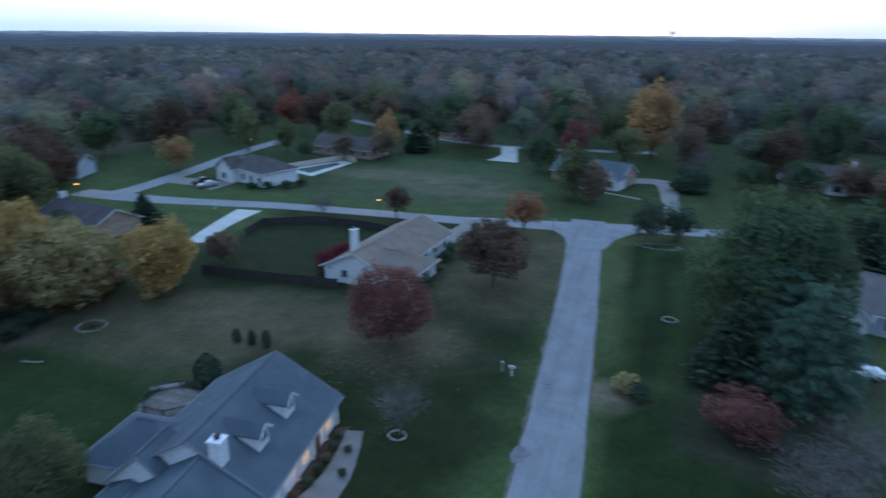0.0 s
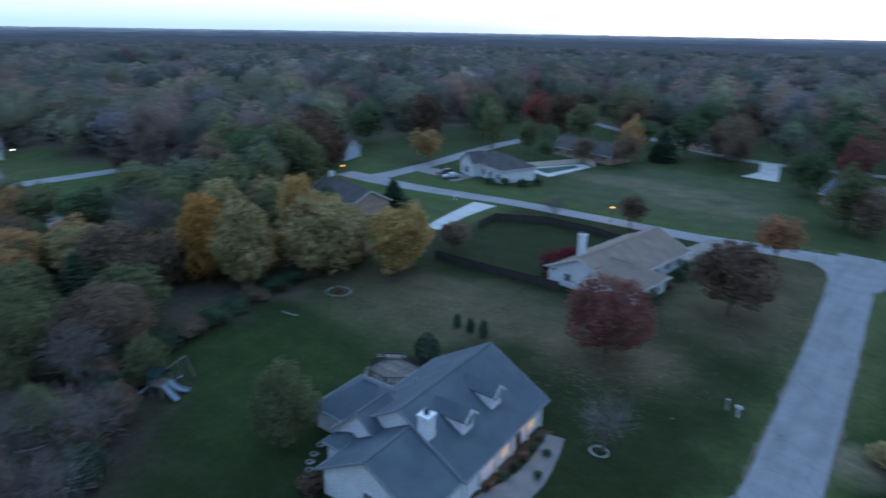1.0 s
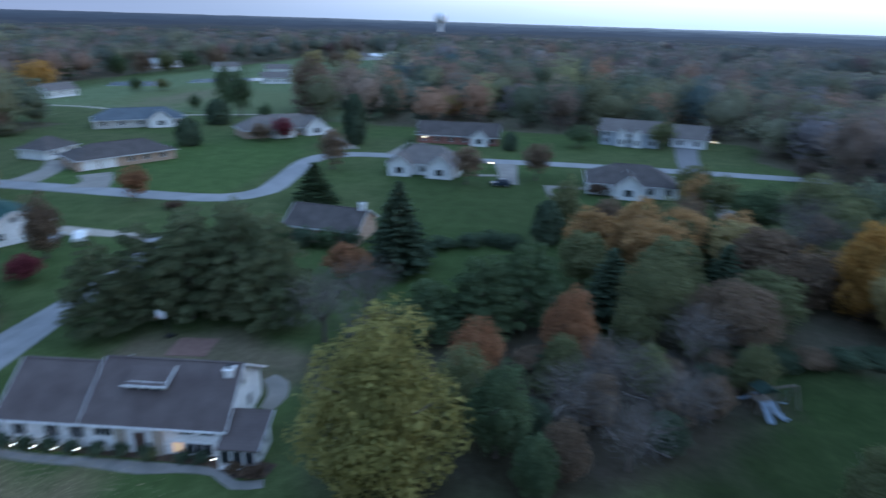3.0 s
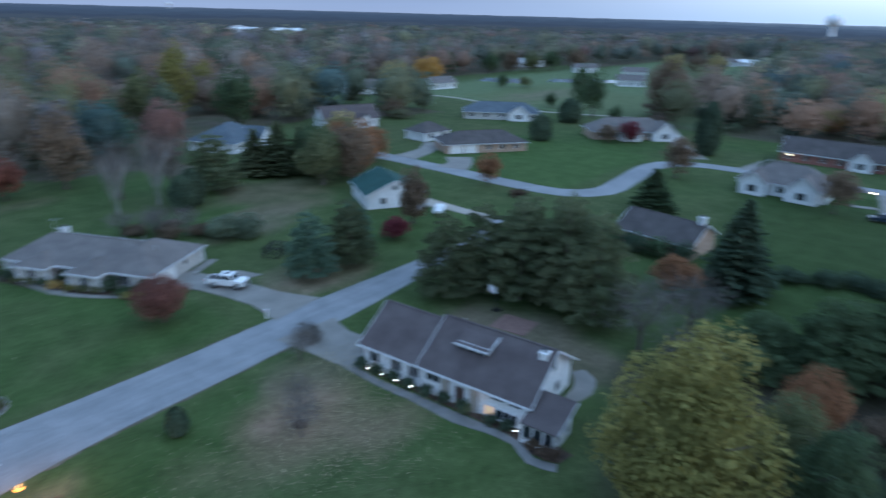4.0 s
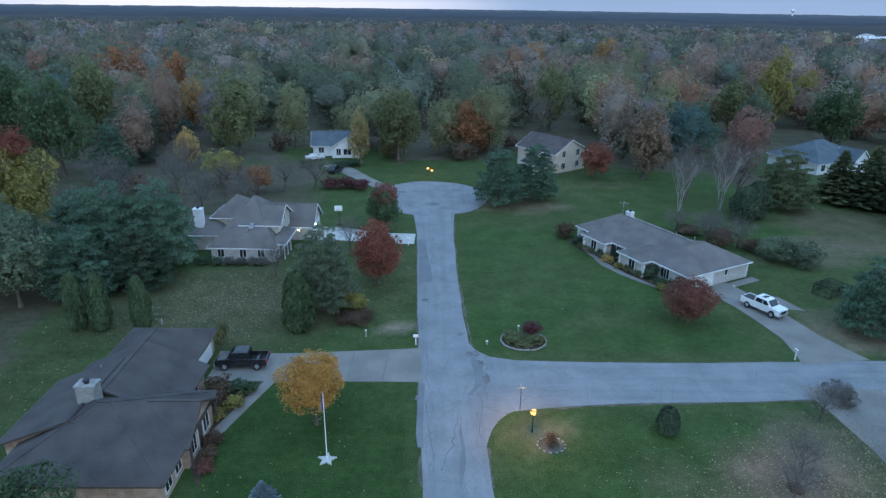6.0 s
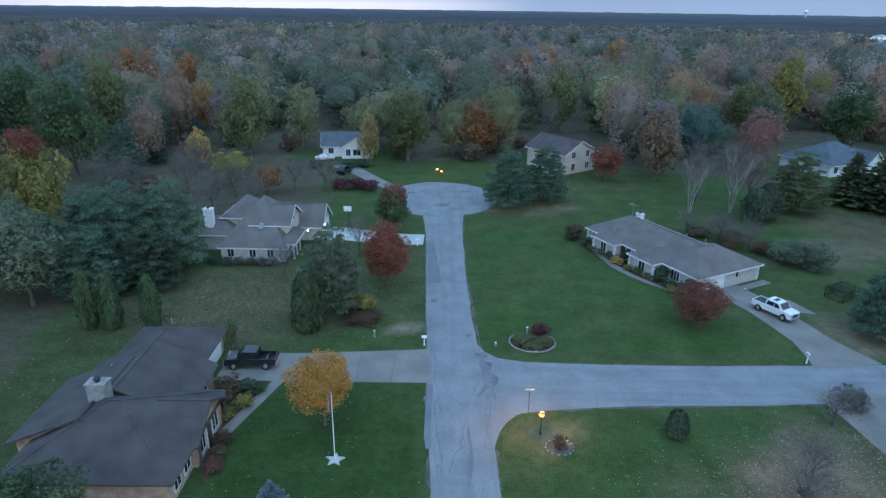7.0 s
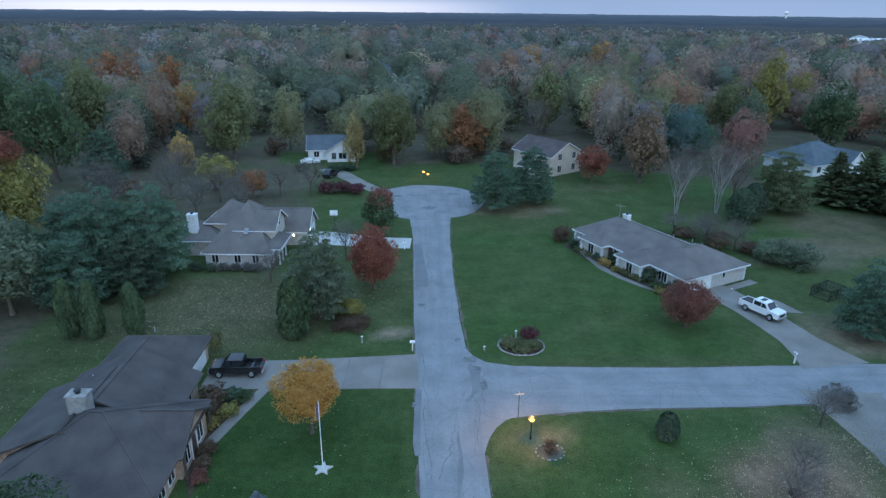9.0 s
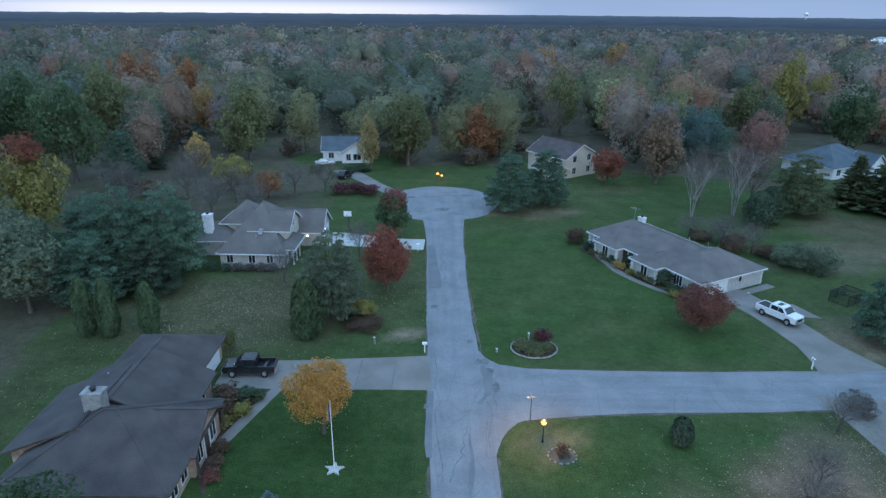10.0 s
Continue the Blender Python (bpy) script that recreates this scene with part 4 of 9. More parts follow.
def chimney(house, x, y, w, d, z0, z1, material, turn=0.0):
    m = pose(x, y, 0, 0, 0, turn)
    bm = bmesh.new()
    add_box(bm, -w / 2, -d / 2, z0, w / 2, d / 2, z1, m)
    add_box(bm, -w / 2 - 0.08, -d / 2 - 0.08, z1 - 0.02, w / 2 + 0.08, d / 2 + 0.08, z1 + 0.1, m)
    c = part("chimney", bm, material, house)
    bm = bmesh.new()
    add_rod(bm, (m @ Vector((0, 0, z1 + 0.1))), (m @ Vector((0, 0, z1 + 0.35))), 0.2, 0.2, 10)
    add_rod(bm, (m @ Vector((0, 0, z1 + 0.36))), (m @ Vector((0, 0, z1 + 0.44))), 0.3, 0.24, 10)
    part("flue_cap", bm, M["metal_dark"], c)


def vent(house, x, y, z):
    bm = bmesh.new()
    add_rod(bm, (x, y, z - 0.3), (x, y, z + 0.3), 0.06, 0.06, 8)
    part("vent_pipe", bm, M["metal_grey"], house)


def quoins(house, x, y, facing, top=2.5):
    """Pale corner stones up a wall corner."""
    m = pose(x, y, 0, 0, 0, facing - 90)
    n = int(top / 0.3)
    for k in range(n):
        bm = bmesh.new()
        w = 0.34 if k % 2 else 0.24
        add_box(bm, -w, -0.3, k * 0.3 + 0.01, 0.045, 0.045, k * 0.3 + 0.28, m)
        part("corner_stone", bm, M["trim"], house)


def post(house, x, y, z1, w=0.16, z0=0.0, material=None):
    bm = bmesh.new()
    add_box(bm, x - w / 2, y - w / 2, z0, x + w / 2, y + w / 2, z1)
    add_box(bm, x - w * 0.8, y - w * 0.8, z0, x + w * 0.8, y + w * 0.8, z0 + 0.2)
    add_box(bm, x - w * 0.8, y - w * 0.8, z1 - 0.15, x + w * 0.8, y + w * 0.8, z1)
    part("porch_post", bm, material or M["trim"], house)


def wall_lamp(house, x, y, z, material):
    bm = bmesh.new()
    add_ball(bm, (x, y, z), 0.13, 1.3)
    lamp = part("wall_lamp", bm, material, house, "lit wall lamp")
    bm = bmesh.new()
    add_rod(bm, (x, y, z + 0.14), (x, y, z + 0.24), 0.16, 0.05, 8)
    part("lamp_cap", bm, M["metal_dark"], lamp)


def dormer(house, x, y, turn, w, h, depth, zbase, wall, roof):
    """A gabled dormer; its face looks along local -y at (x, y)."""
    m = pose(x, y, zbase, 0, 0, turn)
    r = w * 0.45
    bm = bmesh.new()
    vs = [bm.verts.new(m @ Vector(p)) for p in ((-w / 2, 0, -0.5), (w / 2, 0, -0.5), (w / 2, 0, h), (0, 0, h + r - 0.1), (-w / 2, 0, h), (-w / 2, depth, -0.5), (w / 2, depth, -0.5), (w / 2, depth, h), (0, depth, h + r - 0.1), (-w / 2, depth, h))]
    for f in ((0, 1, 2, 3, 4), (1, 6, 7, 2), (5, 0, 4, 9), (9, 8, 7, 6, 5)):
        bm.faces.new([vs[i] for i in f])
    d = part("dormer", bm, wall, house)
    v, f, dims = roof_shape(depth + 0.2, w, h, r, "gg", 0.2, 0.1)
    q = m @ pose(0, depth / 2, 0, 0, 0, 90)
    put_mesh("dormer_roof", mesh_of("dormer_roof", [q @ Vector(p) for p in v], f, roof), d)
    bm = bmesh.new()
    for s in (-1, 1):
        add_bar(bm, m @ Vector((s * (w / 2 + 0.2), -0.32, h - 0.22)), m @ Vector((0, -0.32, h + r - 0.06)), 0.06, 0.2)
    part("dormer_board", bm, M["trim"], d)
    bm = bmesh.new()
    add_box(bm, -w * 0.28, -0.05, 0.15, w * 0.28, 0.02, h - 0.1, m)
    part("dormer_window", bm, M["glass"], d)
    bm = bmesh.new()
    for x0, z0, x1, z1 in ((-w * 0.36, 0.08, -w * 0.28, h), (w * 0.28, 0.08, w * 0.36, h), (-w * 0.28, h - 0.1, w * 0.28, h), (-w * 0.28, 0.08, w * 0.28, 0.15), (-0.04, 0.15, 0.04, h - 0.1)):
        add_box(bm, x0, -0.07, z0, x1, 0.02, z1, m)
    part("dormer_frame", bm, M["trim"], d)


# pale brick ranch house; local x runs along its front, -y faces the lawn
def house_ranch():
    h = thing("ranch_house", 28.25, 84.05, -62.8, "single-storey pale brick ranch house with grey shingle roof", "house")
    W, R = M["brick_pale"], M["roof_grey"]
    wing(h, -1.2, 5.6, 19.6, 10.6, 0, 2.65, 2.1, "hh", W, R, hip=3.6)
    wing(h, 6.9, 6.0, 11.6, 8.4, 90, 2.66, 2.0, "hh", W, R)
    wing(h, -5.6, 1.3, 5.2, 4.3, 90, 2.67, 0.95, "hh", W, R)
    wing(h, 2.6, 1.2, 5.6, 4.2, 90, 2.67, 0.95, "hh", W, R)
    chimney(h, -6.6, 6.4, 1.0, 0.8, 3.5, 5.2, M["trim"])
    window(h, -5.6, -1.33, 1.35, 1.1, 1.5, -90)
    window(h, 2.8, -1.63, 1.35, 1.1, 1.5, -90)
    window(h, 7.3, 0.17, 1.35, 1.4, 1.4, -90, 3)
    window(h, -9.4, 0.27, 1.5, 1.3, 1.1, -90)
    window(h, -1.6, 0.27, 1.35, 1.5, 1.8, -90, 3)
    door(h, -3.0, 0.27, 1.0, 2.1, -90, M["door_dark"])
    door(h, 11.12, 2.8, 4.6, 2.2, 0, M["white_paint"], 5)
    window(h, 11.12, 7.6, 1.7, 0.5, 1.0, 0, 1)
    for x, y, f in ((-7.76, -1.32, 180), (-3.44, -1.32, -90), (0.48, -1.62, 180), (4.72, -1.62, -90), (11.12, 0.18, -90), (-11.02, 0.28, 180), (11.12, 11.82, 0)):
        quoins(h, x, y, f)
    vent(h, 5.2, 7.6, 4.5)
    vent(h, 8.8, 5.0, 4.4)
    vent(h, 1.5, 8.0, 4.0)
    bm = bmesh.new()
    add_rod(bm, (-10.6, 8.8, 2.6), (-10.6, 8.8, 5.4), 0.03, 0.03)
    for a in (-0.8, 0.0, 0.8):
        add_bar(bm, (-11.3, 8.8 + a * 0.5, 5.3), (-9.9, 8.8 + a * 0.5, 5.3), 0.03, 0.03)
    part("roof_aerial", bm, M["metal_grey"], h)


# dark-roofed house by the flagpole; its front looks east
def house_flag():
    h = thing("low_house", -26.8, 46.5, 0, "low brick house with dark brown shingle roof and wide eaves", "house")
    W, R, T = M["brick"], M["roof_dark"], M["trim_brown"]
    # garage wing, middle wing, pyramid-roofed block, entrance gable, broad wing to the back garden
    wing(h, -0.8, 8.25, 8.0, 8.0, 90, 2.72, 2.1, "gh", W, R, 0.45, 0.0, T)
    wing(h, -0.55, 1.3, 7.4, 10.4, 90, 2.68, 2.45, "gg", W, R, 0.45, 0.0, T)
    wing(h, 0.7, -4.9, 12.2, 11.1, 0, 2.66, 2.8, "hh", W, R, 0.45, 0.0, T)
    wing(h, 5.0, -3.3, 4.4, 6.0, 0, 2.70, 1.75, "gg", W, R, 0.45, 0.0, T)
    wing(h, -1.4, -1.9, 8.4, 11.6, 90, 2.60, 2.25, "gg", W, R, 0.45, 0.0, T)
    chimney(h, -1.1, -3.75, 1.5, 1.1, 4.0, 6.3, M["stone"])
    for y in (-9.2, -7.3):
        window(h, 6.81, y, 1.4, 1.1, 1.5, 0)
    window(h, 7.21, -4.9, 1.4, 1.0, 1.5, 0)
    window(h, 7.21, -2.0, 1.4, 1.2, 1.5, 0)
    window(h, 4.66, 2.6, 1.5, 1.2, 1.3, 0)
    door(h, 7.21, -3.4, 0.95, 2.1, 0, M["door_dark"])
    door(h, 3.21, 8.9, 4.8, 2.2, 0, M["white_paint"], 5)
    wall_lamp(h, 3.5, 11.9, 2.3, M["bulb_warm"])
    for y in (-6.3, -0.3):
        post(h, 7.55, y, 2.35, 0.18, 0.0, T)
    vent(h, -1.0, 10.2, 4.55)
    vent(h, -3.4, 2.4, 3.85)
    # hip and valley caps of the pyramid roof
    for sx, sy in ((-1, -1), (1, -1), (1, 1), (-1, 1)):
        bm = bmesh.new()
        add_bar(bm, (0.7 + sx * 6.5, -4.9 + sy * 5.95, 2.45), (0.7 + sx * 0.55, -4.9, 5.47), 0.2, 0.04)
        part("hip_cap", bm, R, h)


# grey two-storey house with porch west of the road
def house_porch():
    h = thing("two_storey_house", -28.0, 90.5, -1.5, "grey-roofed two-storey house with pale brick walls and a porch", "house")
    W, R = M["brick_pale"], M["roof_grey"]
    wing(h, 0.6, 1.0, 15.0, 9.2, 90, 2.75, 5.1, "hh", W, R, hip=7.7)
    wing(h, 2.5, -0.1, 5.4, 6.4, 0, 4.9, 1.95, "hg", M["siding_cream"], R)
    wing(h, -2.9, 3.8, 6.0, 6.0, 0, 4.7, 2.5, "hh", M["siding_cream"], R)
    wing(h, 5.6, 5.9, 6.2, 6.2, 0, 2.7, 2.5, "gg", W, R)
    wing(h, -6.2, 1.4, 5.4, 7.0, 0, 2.7, 1.6, "gh", W, R)
    chimney(h, -7.6, -0.6, 1.3, 1.0, 0.0, 6.0, M["siding_white"])
    wing(h, 5.2, -2.4, 6.2, 2.4, 90, 2.75, 0.7, "hh", W, R, 0.3, 2.3)
    for x in (-2.6, 0.6, 3.2):
        window(h, x, -6.51, 1.5, 0.9, 1.5, -90, 2)
    window(h, 5.21, -0.1, 5.0, 0.9, 1.2, 0)
    for y in (-5.2, -3.4, -1.6):
        post(h, 6.3, y, 2.55, 0.16)
    door(h, 5.21, -3.4, 1.0, 2.1, 0, M["door_dark"])
    wall_lamp(h, 8.95, 4.2, 2.3, M["bulb_white"])
    wall_lamp(h, 6.9, 1.4, 2.2, M["bulb_warm"])
    door(h, 8.71, 5.9, 4.4, 2.2, 0, M["white_paint"], 4)
    vent(h, 0.9, -4.6, 4.0)
    vent(h, 0.9, -5.0, 3.8)
    bm = bmesh.new()
    add_box(bm, -0.3, -0.55, 0, 0.3, 0.55, 0.14, pose(1.4, -3.9, 4.55, 34, 0, 0))
    part("skylight", bm, M["trim_slate"], h)


# slate-roofed house with two dormers and a warmly lit porch
def house_dormers():
    h = thing("dormer_house", 31.8, -39.7, 95.4, "slate-grey roofed cottage with white dormers and lit front porch", "house")
    # local x runs north along the ridge, +y faces the road
    W, R = M["siding_white"], M["roof_slate"]
    wing(h, 0.0, 0.0, 13.6, 12.4, 0, 2.75, 3.7, "gg", W, R, 0.4, 0.0, M["trim_slate"])
    wing(h, 9.0, 1.2, 6.6, 9.4, 0, 2.7, 2.7, "gg", W, R, 0.4, 0.0, M["trim_slate"])
    wing(h, 3.2, -6.4, 8.0, 6.2, 90, 2.6, 2.1, "hh", W, R, 0.4, 0.0, M["trim_slate"])
    wing(h, 6.2, -3.6, 3.4, 5.6, 0, 2.7, 2.6, "gg", W, R, 0.35, 0.0, M["trim_slate"])
    wing(h, 8.0, -4.6, 3.0, 2.6, 90, 2.2, 0.5, "hh", W, R, 0.3, 0.0, M["trim_slate"])
    chimney(h, 6.7, 2.5, 1.0, 1.0, 2.5, 6.7, M["siding_white"])
    for x in (-1.3, 3.3):
        dormer(h, x, 4.25, 180, 1.5, 1.05, 3.0, 4.45, M["siding_white"], R)
    # porch under the front slope
    for x in (-6.2, -3.6, -0.8, 2.0, 4.6, 6.4):
        post(h, x, 6.25, 2.35, 0.2)
    for x in (-4.4, 0.4):
        window(h, x, 6.21 - 0.0, 1.4, 1.2, 1.5, 90, 2, M["lit_window"])
    door(h, -2.0, 6.21, 1.0, 2.1, 90, M["door_dark"])
    door(h, 8.6, 5.91, 4.4, 2.2, 90, M["white_paint"], 4)
    window(h, 12.31, 1.2, 1.7, 0.8, 1.1, 0)
    window(h, -6.81, -2.0, 1.5, 1.2, 1.3, 180)
    window(h, -6.81, 2.0, 1.5, 1.2, 1.3, 180)
    vent(h, 1.0, -3.0, 5.0)


# long brown-roofed house with path lamps
def house_brown():
    h = thing("long_house", 44.9, 31.8, -84.0, "long white house with brown shingle roof and lit front path", "house")
    # local x runs south along the ridge, -y faces west to the lawn
    W, R = M["siding_white"], M["roof_brown"]
    wing(h, -6.05, 0.1, 7.5, 9.0, 0, 2.95, 2.85, "gg", W, R)
    wing(h, 3.55, 0.1, 11.5, 9.6, 0, 3.2, 3.1, "gg", W, R)
    chimney(h, 8.75, -0.75, 0.7, 0.8, 4.9, 6.15, M["white_paint"])
    # lean-to room against the south gable
    v = [(9.4, -6.5, 2.25), (12.9, -6.5, 2.25), (12.9, -2.2, 3.25), (9.4, -2.2, 3.25)]
    v += [(x, y, z - 0.14) for x, y, z in v]
    put_mesh("porch_roof", mesh_of("porch_roof", v, [(0, 1, 2, 3), (7, 6, 5, 4), (0, 4, 5, 1), (1, 5, 6, 2), (2, 6, 7, 3), (3, 7, 4, 0)], R), h)
    v = [(9.35, -6.2, 0), (12.5, -6.2, 0), (12.5, -2.4, 0), (9.35, -2.4, 0), (9.35, -6.2, 2.18), (12.5, -6.2, 2.18), (12.5, -2.4, 3.02), (9.35, -2.4, 3.02)]
    put_mesh("porch_wall", mesh_of("porch_wall", v, [(0, 1, 5, 4), (1, 2, 6, 5), (2, 3, 7, 6), (3, 0, 4, 7)], W), h)
    bm = bmesh.new()
    add_bar(bm, (12.95, -6.5, 2.18), (12.95, -2.2, 3.18), 0.05, 0.2)
    part("gable_board", bm, M["trim"], h)
    for x in (10.0, 11.0, 12.0):
        window(h, x, -6.21, 1.3, 0.8, 1.2, -90, 1)
    for y in (-5.3, -3.7):
        window(h, 12.51, y, 1.4, 0.9, 1.2, 0, 1)
    # wide shed dormer
    bm = bmesh.new()
    add_box(bm, 0.45, -2.35, 4.1, 3.65, 0.4, 5.45)
    d = part("dormer", bm, W, h)
    v = [(0.2, -2.8, 5.32), (3.9, -2.8, 5.32), (3.9, 0.5, 6.16), (0.2, 0.5, 6.16)]
    v += [(x, y, z - 0.1) for x, y, z in v]
    put_mesh("dormer_roof", mesh_of("dormer_roof", v, [(0, 1, 2, 3), (7, 6, 5, 4), (0, 4, 5, 1), (1, 5, 6, 2), (2, 6, 7, 3), (3, 7, 4, 0)], R), d)
    for k in (-1, 0, 1):
        bm = bmesh.new()
        add_box(bm, 2.05 + k * 1.02 - 0.38, -2.41, 4.68, 2.05 + k * 1.02 + 0.38, -2.33, 5.12)
        part("dormer_window", bm, M["glass"], d)
    bm = bmesh.new()
    add_box(bm, 0.15, -2.89, 5.2, 3.95, -2.805, 5.36)
    add_bar(bm, (3.94, -2.8, 5.32), (3.94, 0.4, 6.12), 0.08, 0.14)
    part("dormer_board", bm, M["trim"], d)
    for x in (-8.4, -5.6, -3.4):
        window(h, x, -4.41, 1.6, 1.2, 1.2, -90)
    window(h, -0.9, -4.71, 2.2, 1.5, 1.2, -90)
    door(h, 2.2, -4.71, 1.0, 2.1, -90, M["door_dark"])
    window(h, 5.4, -4.71, 0.8, 0.9, 1.0, -90, 2, M["lit_window"])
    window(h, 6.2, -4.71, 2.6, 1.1, 0.9, -90, 2)
    window(h, 8.0, -4.71, 2.6, 1.1, 0.9, -90, 2)
    window(h, 7.2, -4.71, 0.75, 2.2, 1.0, -90, 3)
    for x in (0.6, 3.8):
        bm = bmesh.new()
        add_box(bm, x - 0.4, -5.0, 0, x + 0.4, -4.72, 2.8)
        part("stone_pier", bm, M["gravel"], h)
    for y, z in ((-1.2, 1.8), (1.6, 1.6), (0.4, 4.4)):
        window(h, 9.31, y, z, 0.9, 1.1, 0)
    vent(h, -1.0, 1.2, 5.6)


def house_tan():
    h = thing("ranch_house", 38.6, -89.0, 84.0, "white ranch house with tan shingle roof and white chimney", "house")
    # local x runs north, +y faces the road
    W, R = M["siding_white"], M["roof_tan"]
    wing(h, 0.0, 0.0, 22.0, 10.6, 0, 2.6, 2.5, "gg", W, R, 0.5)
    wing(h, 5.6, 5.4, 6.4, 8.0, 90, 2.55, 1.8, "gh", W, R, 0.5)
    chimney(h, 7.4, -2.2, 0.9, 0.9, 2.4, 7.2, M["siding_white"])
    window(h, 11.01, -1.8, 1.5, 1.0, 1.1, 0)
    window(h, 11.01, 2.0, 1.5, 1.0, 1.1, 0)
    for x in (-8.6, -5.0, -1.5):
        window(h, x, 5.31, 1.5, 1.2, 1.3, 90)
    door(h, 0.4, 5.31, 1.0, 2.1, 90, M["door_dark"])
    window(h, 5.6, 8.61, 1.5, 1.4, 1.3, 90)
    vent(h, -2.0, 2.0, 4.4)


def plain_house(x, y, turn, L, W, ze, rise, ends, wall, roof, label, gables=(), windows=4, chim=None, facing=-1, name="house", group=""):
    """A house seen from afar: block, cross gables towards local -y (or +y), windows, chimney."""
    h = thing(name, x, y, turn, label, "house", group)
    wing(h, 0, 0, L, W, 0, ze, rise, ends, wall, roof)
    s = facing
    for gx, gw, gd in gables:
        wing(h, gx, s * (W / 2 - 0.6 + gd / 2), gd + 4.0, gw, 90, ze + 0.02, min(rise * 0.9, gw * 0.42), "gg", M["siding_white"], roof)
        window(h, gx, s * (W / 2 - 0.6 + gd + 2.01), 1.5, min(1.8, gw * 0.4), 1.4, 90 * s)
    for k in range(windows):
        wx = -L / 2 + L * (k + 0.5) / windows
        if all(abs(wx - g[0]) > g[1] / 2 + 0.6 for g in gables):
            for zz in ([1.5] if ze < 4 else [1.5, ze - 1.1]):
                window(h, wx, s * (W / 2 + 0.01), zz, 1.2, 1.3, 90 * s)
    if chim:
        chimney(h, chim[0], chim[1], 0.9, 0.9, ze, ze + rise + 0.9, M["siding_white"])
    return h


def green_barn():
    h = thing("barn", 85.4, 82.6, 61, "white gabled barn with dark green metal roof", "barn")
    # local x runs north-east along the ridge
    wing(h, 0.0, 0.0, 11.2, 11.0, 0, 2.95, 2.5, "gg", M["siding_white"], M["roof_green"], 0.45)
    door(h, -5.61, -2.8, 2.8, 2.3, 180, M["siding_cream"], 3)
    window(h, -5.61, 2.4, 1.5, 1.0, 1.1, 180)
    window(h, -5.61, 0.0, 3.9, 0.8, 0.8, 180)
    for x in (-2.8, 2.2):
        window(h, x, 5.51, 1.5, 1.0, 1.1, 90)


house_ranch()
house_flag()
house_porch()
house_dormers()
house_brown()
house_tan()
# farther houses, north then east then south
gabled = plain_house(-24.2, 157.0, 6, 12.0, 8.0, 2.9, 2.6, "gg", M["siding_white"], M["roof_slate"], "white gabled house with blue-grey roof at the turning circle", gables=((2.4, 7.4, 1.0),), windows=3)
for gx in (0.3, 4.5):
    window(gabled, gx, -6.42, 1.5, 1.0, 1.5, -90)
window(gabled, -6.01, -1.8, 1.5, 1.0, 1.3, 180)
window(gabled, -6.01, 1.8, 1.5, 1.0, 1.3, 180)
beige = plain_house(27.6, 144.6, 126, 12.0, 10.0, 4.7, 2.6, "gg", M["siding_beige"], M["roof_brown"], "beige two-storey house under bare trees", windows=3)
for gy, gz in ((-2.4, 1.5), (2.2, 1.5), (-2.4, 4.2), (2.2, 4.2)):
    window(beige, -6.01, gy, gz, 1.1, 1.4, 180)
wing(beige, -3.4, 7.0, 7.0, 4.2, 0, 2.5, 0.9, "gg", M["siding_beige"], M["roof_brown"])
plain_house(92.0, 147.0, 24, 16.0, 13.0, 2.9, 3.6, "hh", M["siding_white"], M["roof_slate"], "white house with blue-grey hip roof among pines", gables=((3.5, 6.0, 1.0),))
plain_house(-27.0, 320.0, 10, 20.0, 12.0, 6.2, 5.0, "hh", M["siding_white"], M["roof_slate"], "grey-roofed house deep in the woods")
plain_house(136.0, 150.0, -18, 18.0, 9.0, 3.0, 3.6, "gg", M["siding_white"], M["roof_brown"], "white house with brown roof and white dormers", gables=((-4.0, 3.2, 0.6), (4.0, 3.2, 0.6)))
green_barn()
low = plain_house(138.8, 99.0, -33.4, 23.0, 10.4, 2.7, 2.4, "hh", M["brick"], M["roof_dark"], "low brick house with grey hip roof and white garage doors", windows=0)
for gx in (-8.6, -4.6):
    door(low, gx, -5.21, 3.4, 2.1, -90, M["white_paint"], 4)
for gx in (0.6, 4.4, 8.4):
    window(low, gx, -5.21, 1.5, 1.2, 1.2, -90)
plain_house(139.8, 119.0, -5, 10.0, 8.0, 2.7, 2.2, "hh", M["siding_white"], M["roof_dark"], "white detached garage with dark hip roof", windows=2, name="garage")
plain_house(188.0, 126.0, -54, 26.0, 10.0, 2.8, 2.8, "hh", M["brick_pale"], M["roof_slate"], "long white house with slate-blue roof", gables=((6.0, 7.0, 1.0),), windows=5)
plain_house(186.5, 78.0, -46, 24.0, 10.0, 2.8, 3.2, "hh", M["brick"], M["roof_grey"], "brick house with grey roof and cream front gables", gables=((-1.0, 6.0, 1.5), (9.5, 7.0, 1.0)), windows=5)
plain_house(98.3, 31.6, 84, 12.5, 9.0, 2.8, 2.4, "gg", M["brick"], M["roof_dark"], "grey-roofed house hidden behind pines", chim=(-5.6, 0.0), windows=3)
plain_house(150.0, 24.5, -92, 17.0, 10.0, 3.0, 3.4, "hh", M["siding_white"], M["roof_grey"], "white house with grey roof and two front gables", gables=((-5.0, 5.0, 1.5), (4.5, 6.0, 1.5)), windows=3)
plain_house(191.0, 22.0, -88, 24.0, 10.0, 2.8, 3.2, "gg", M["brick_red"], M["roof_dark"], "red brick house with dark roof and white gable", gables=((6.5, 5.0, 0.5),), windows=6)
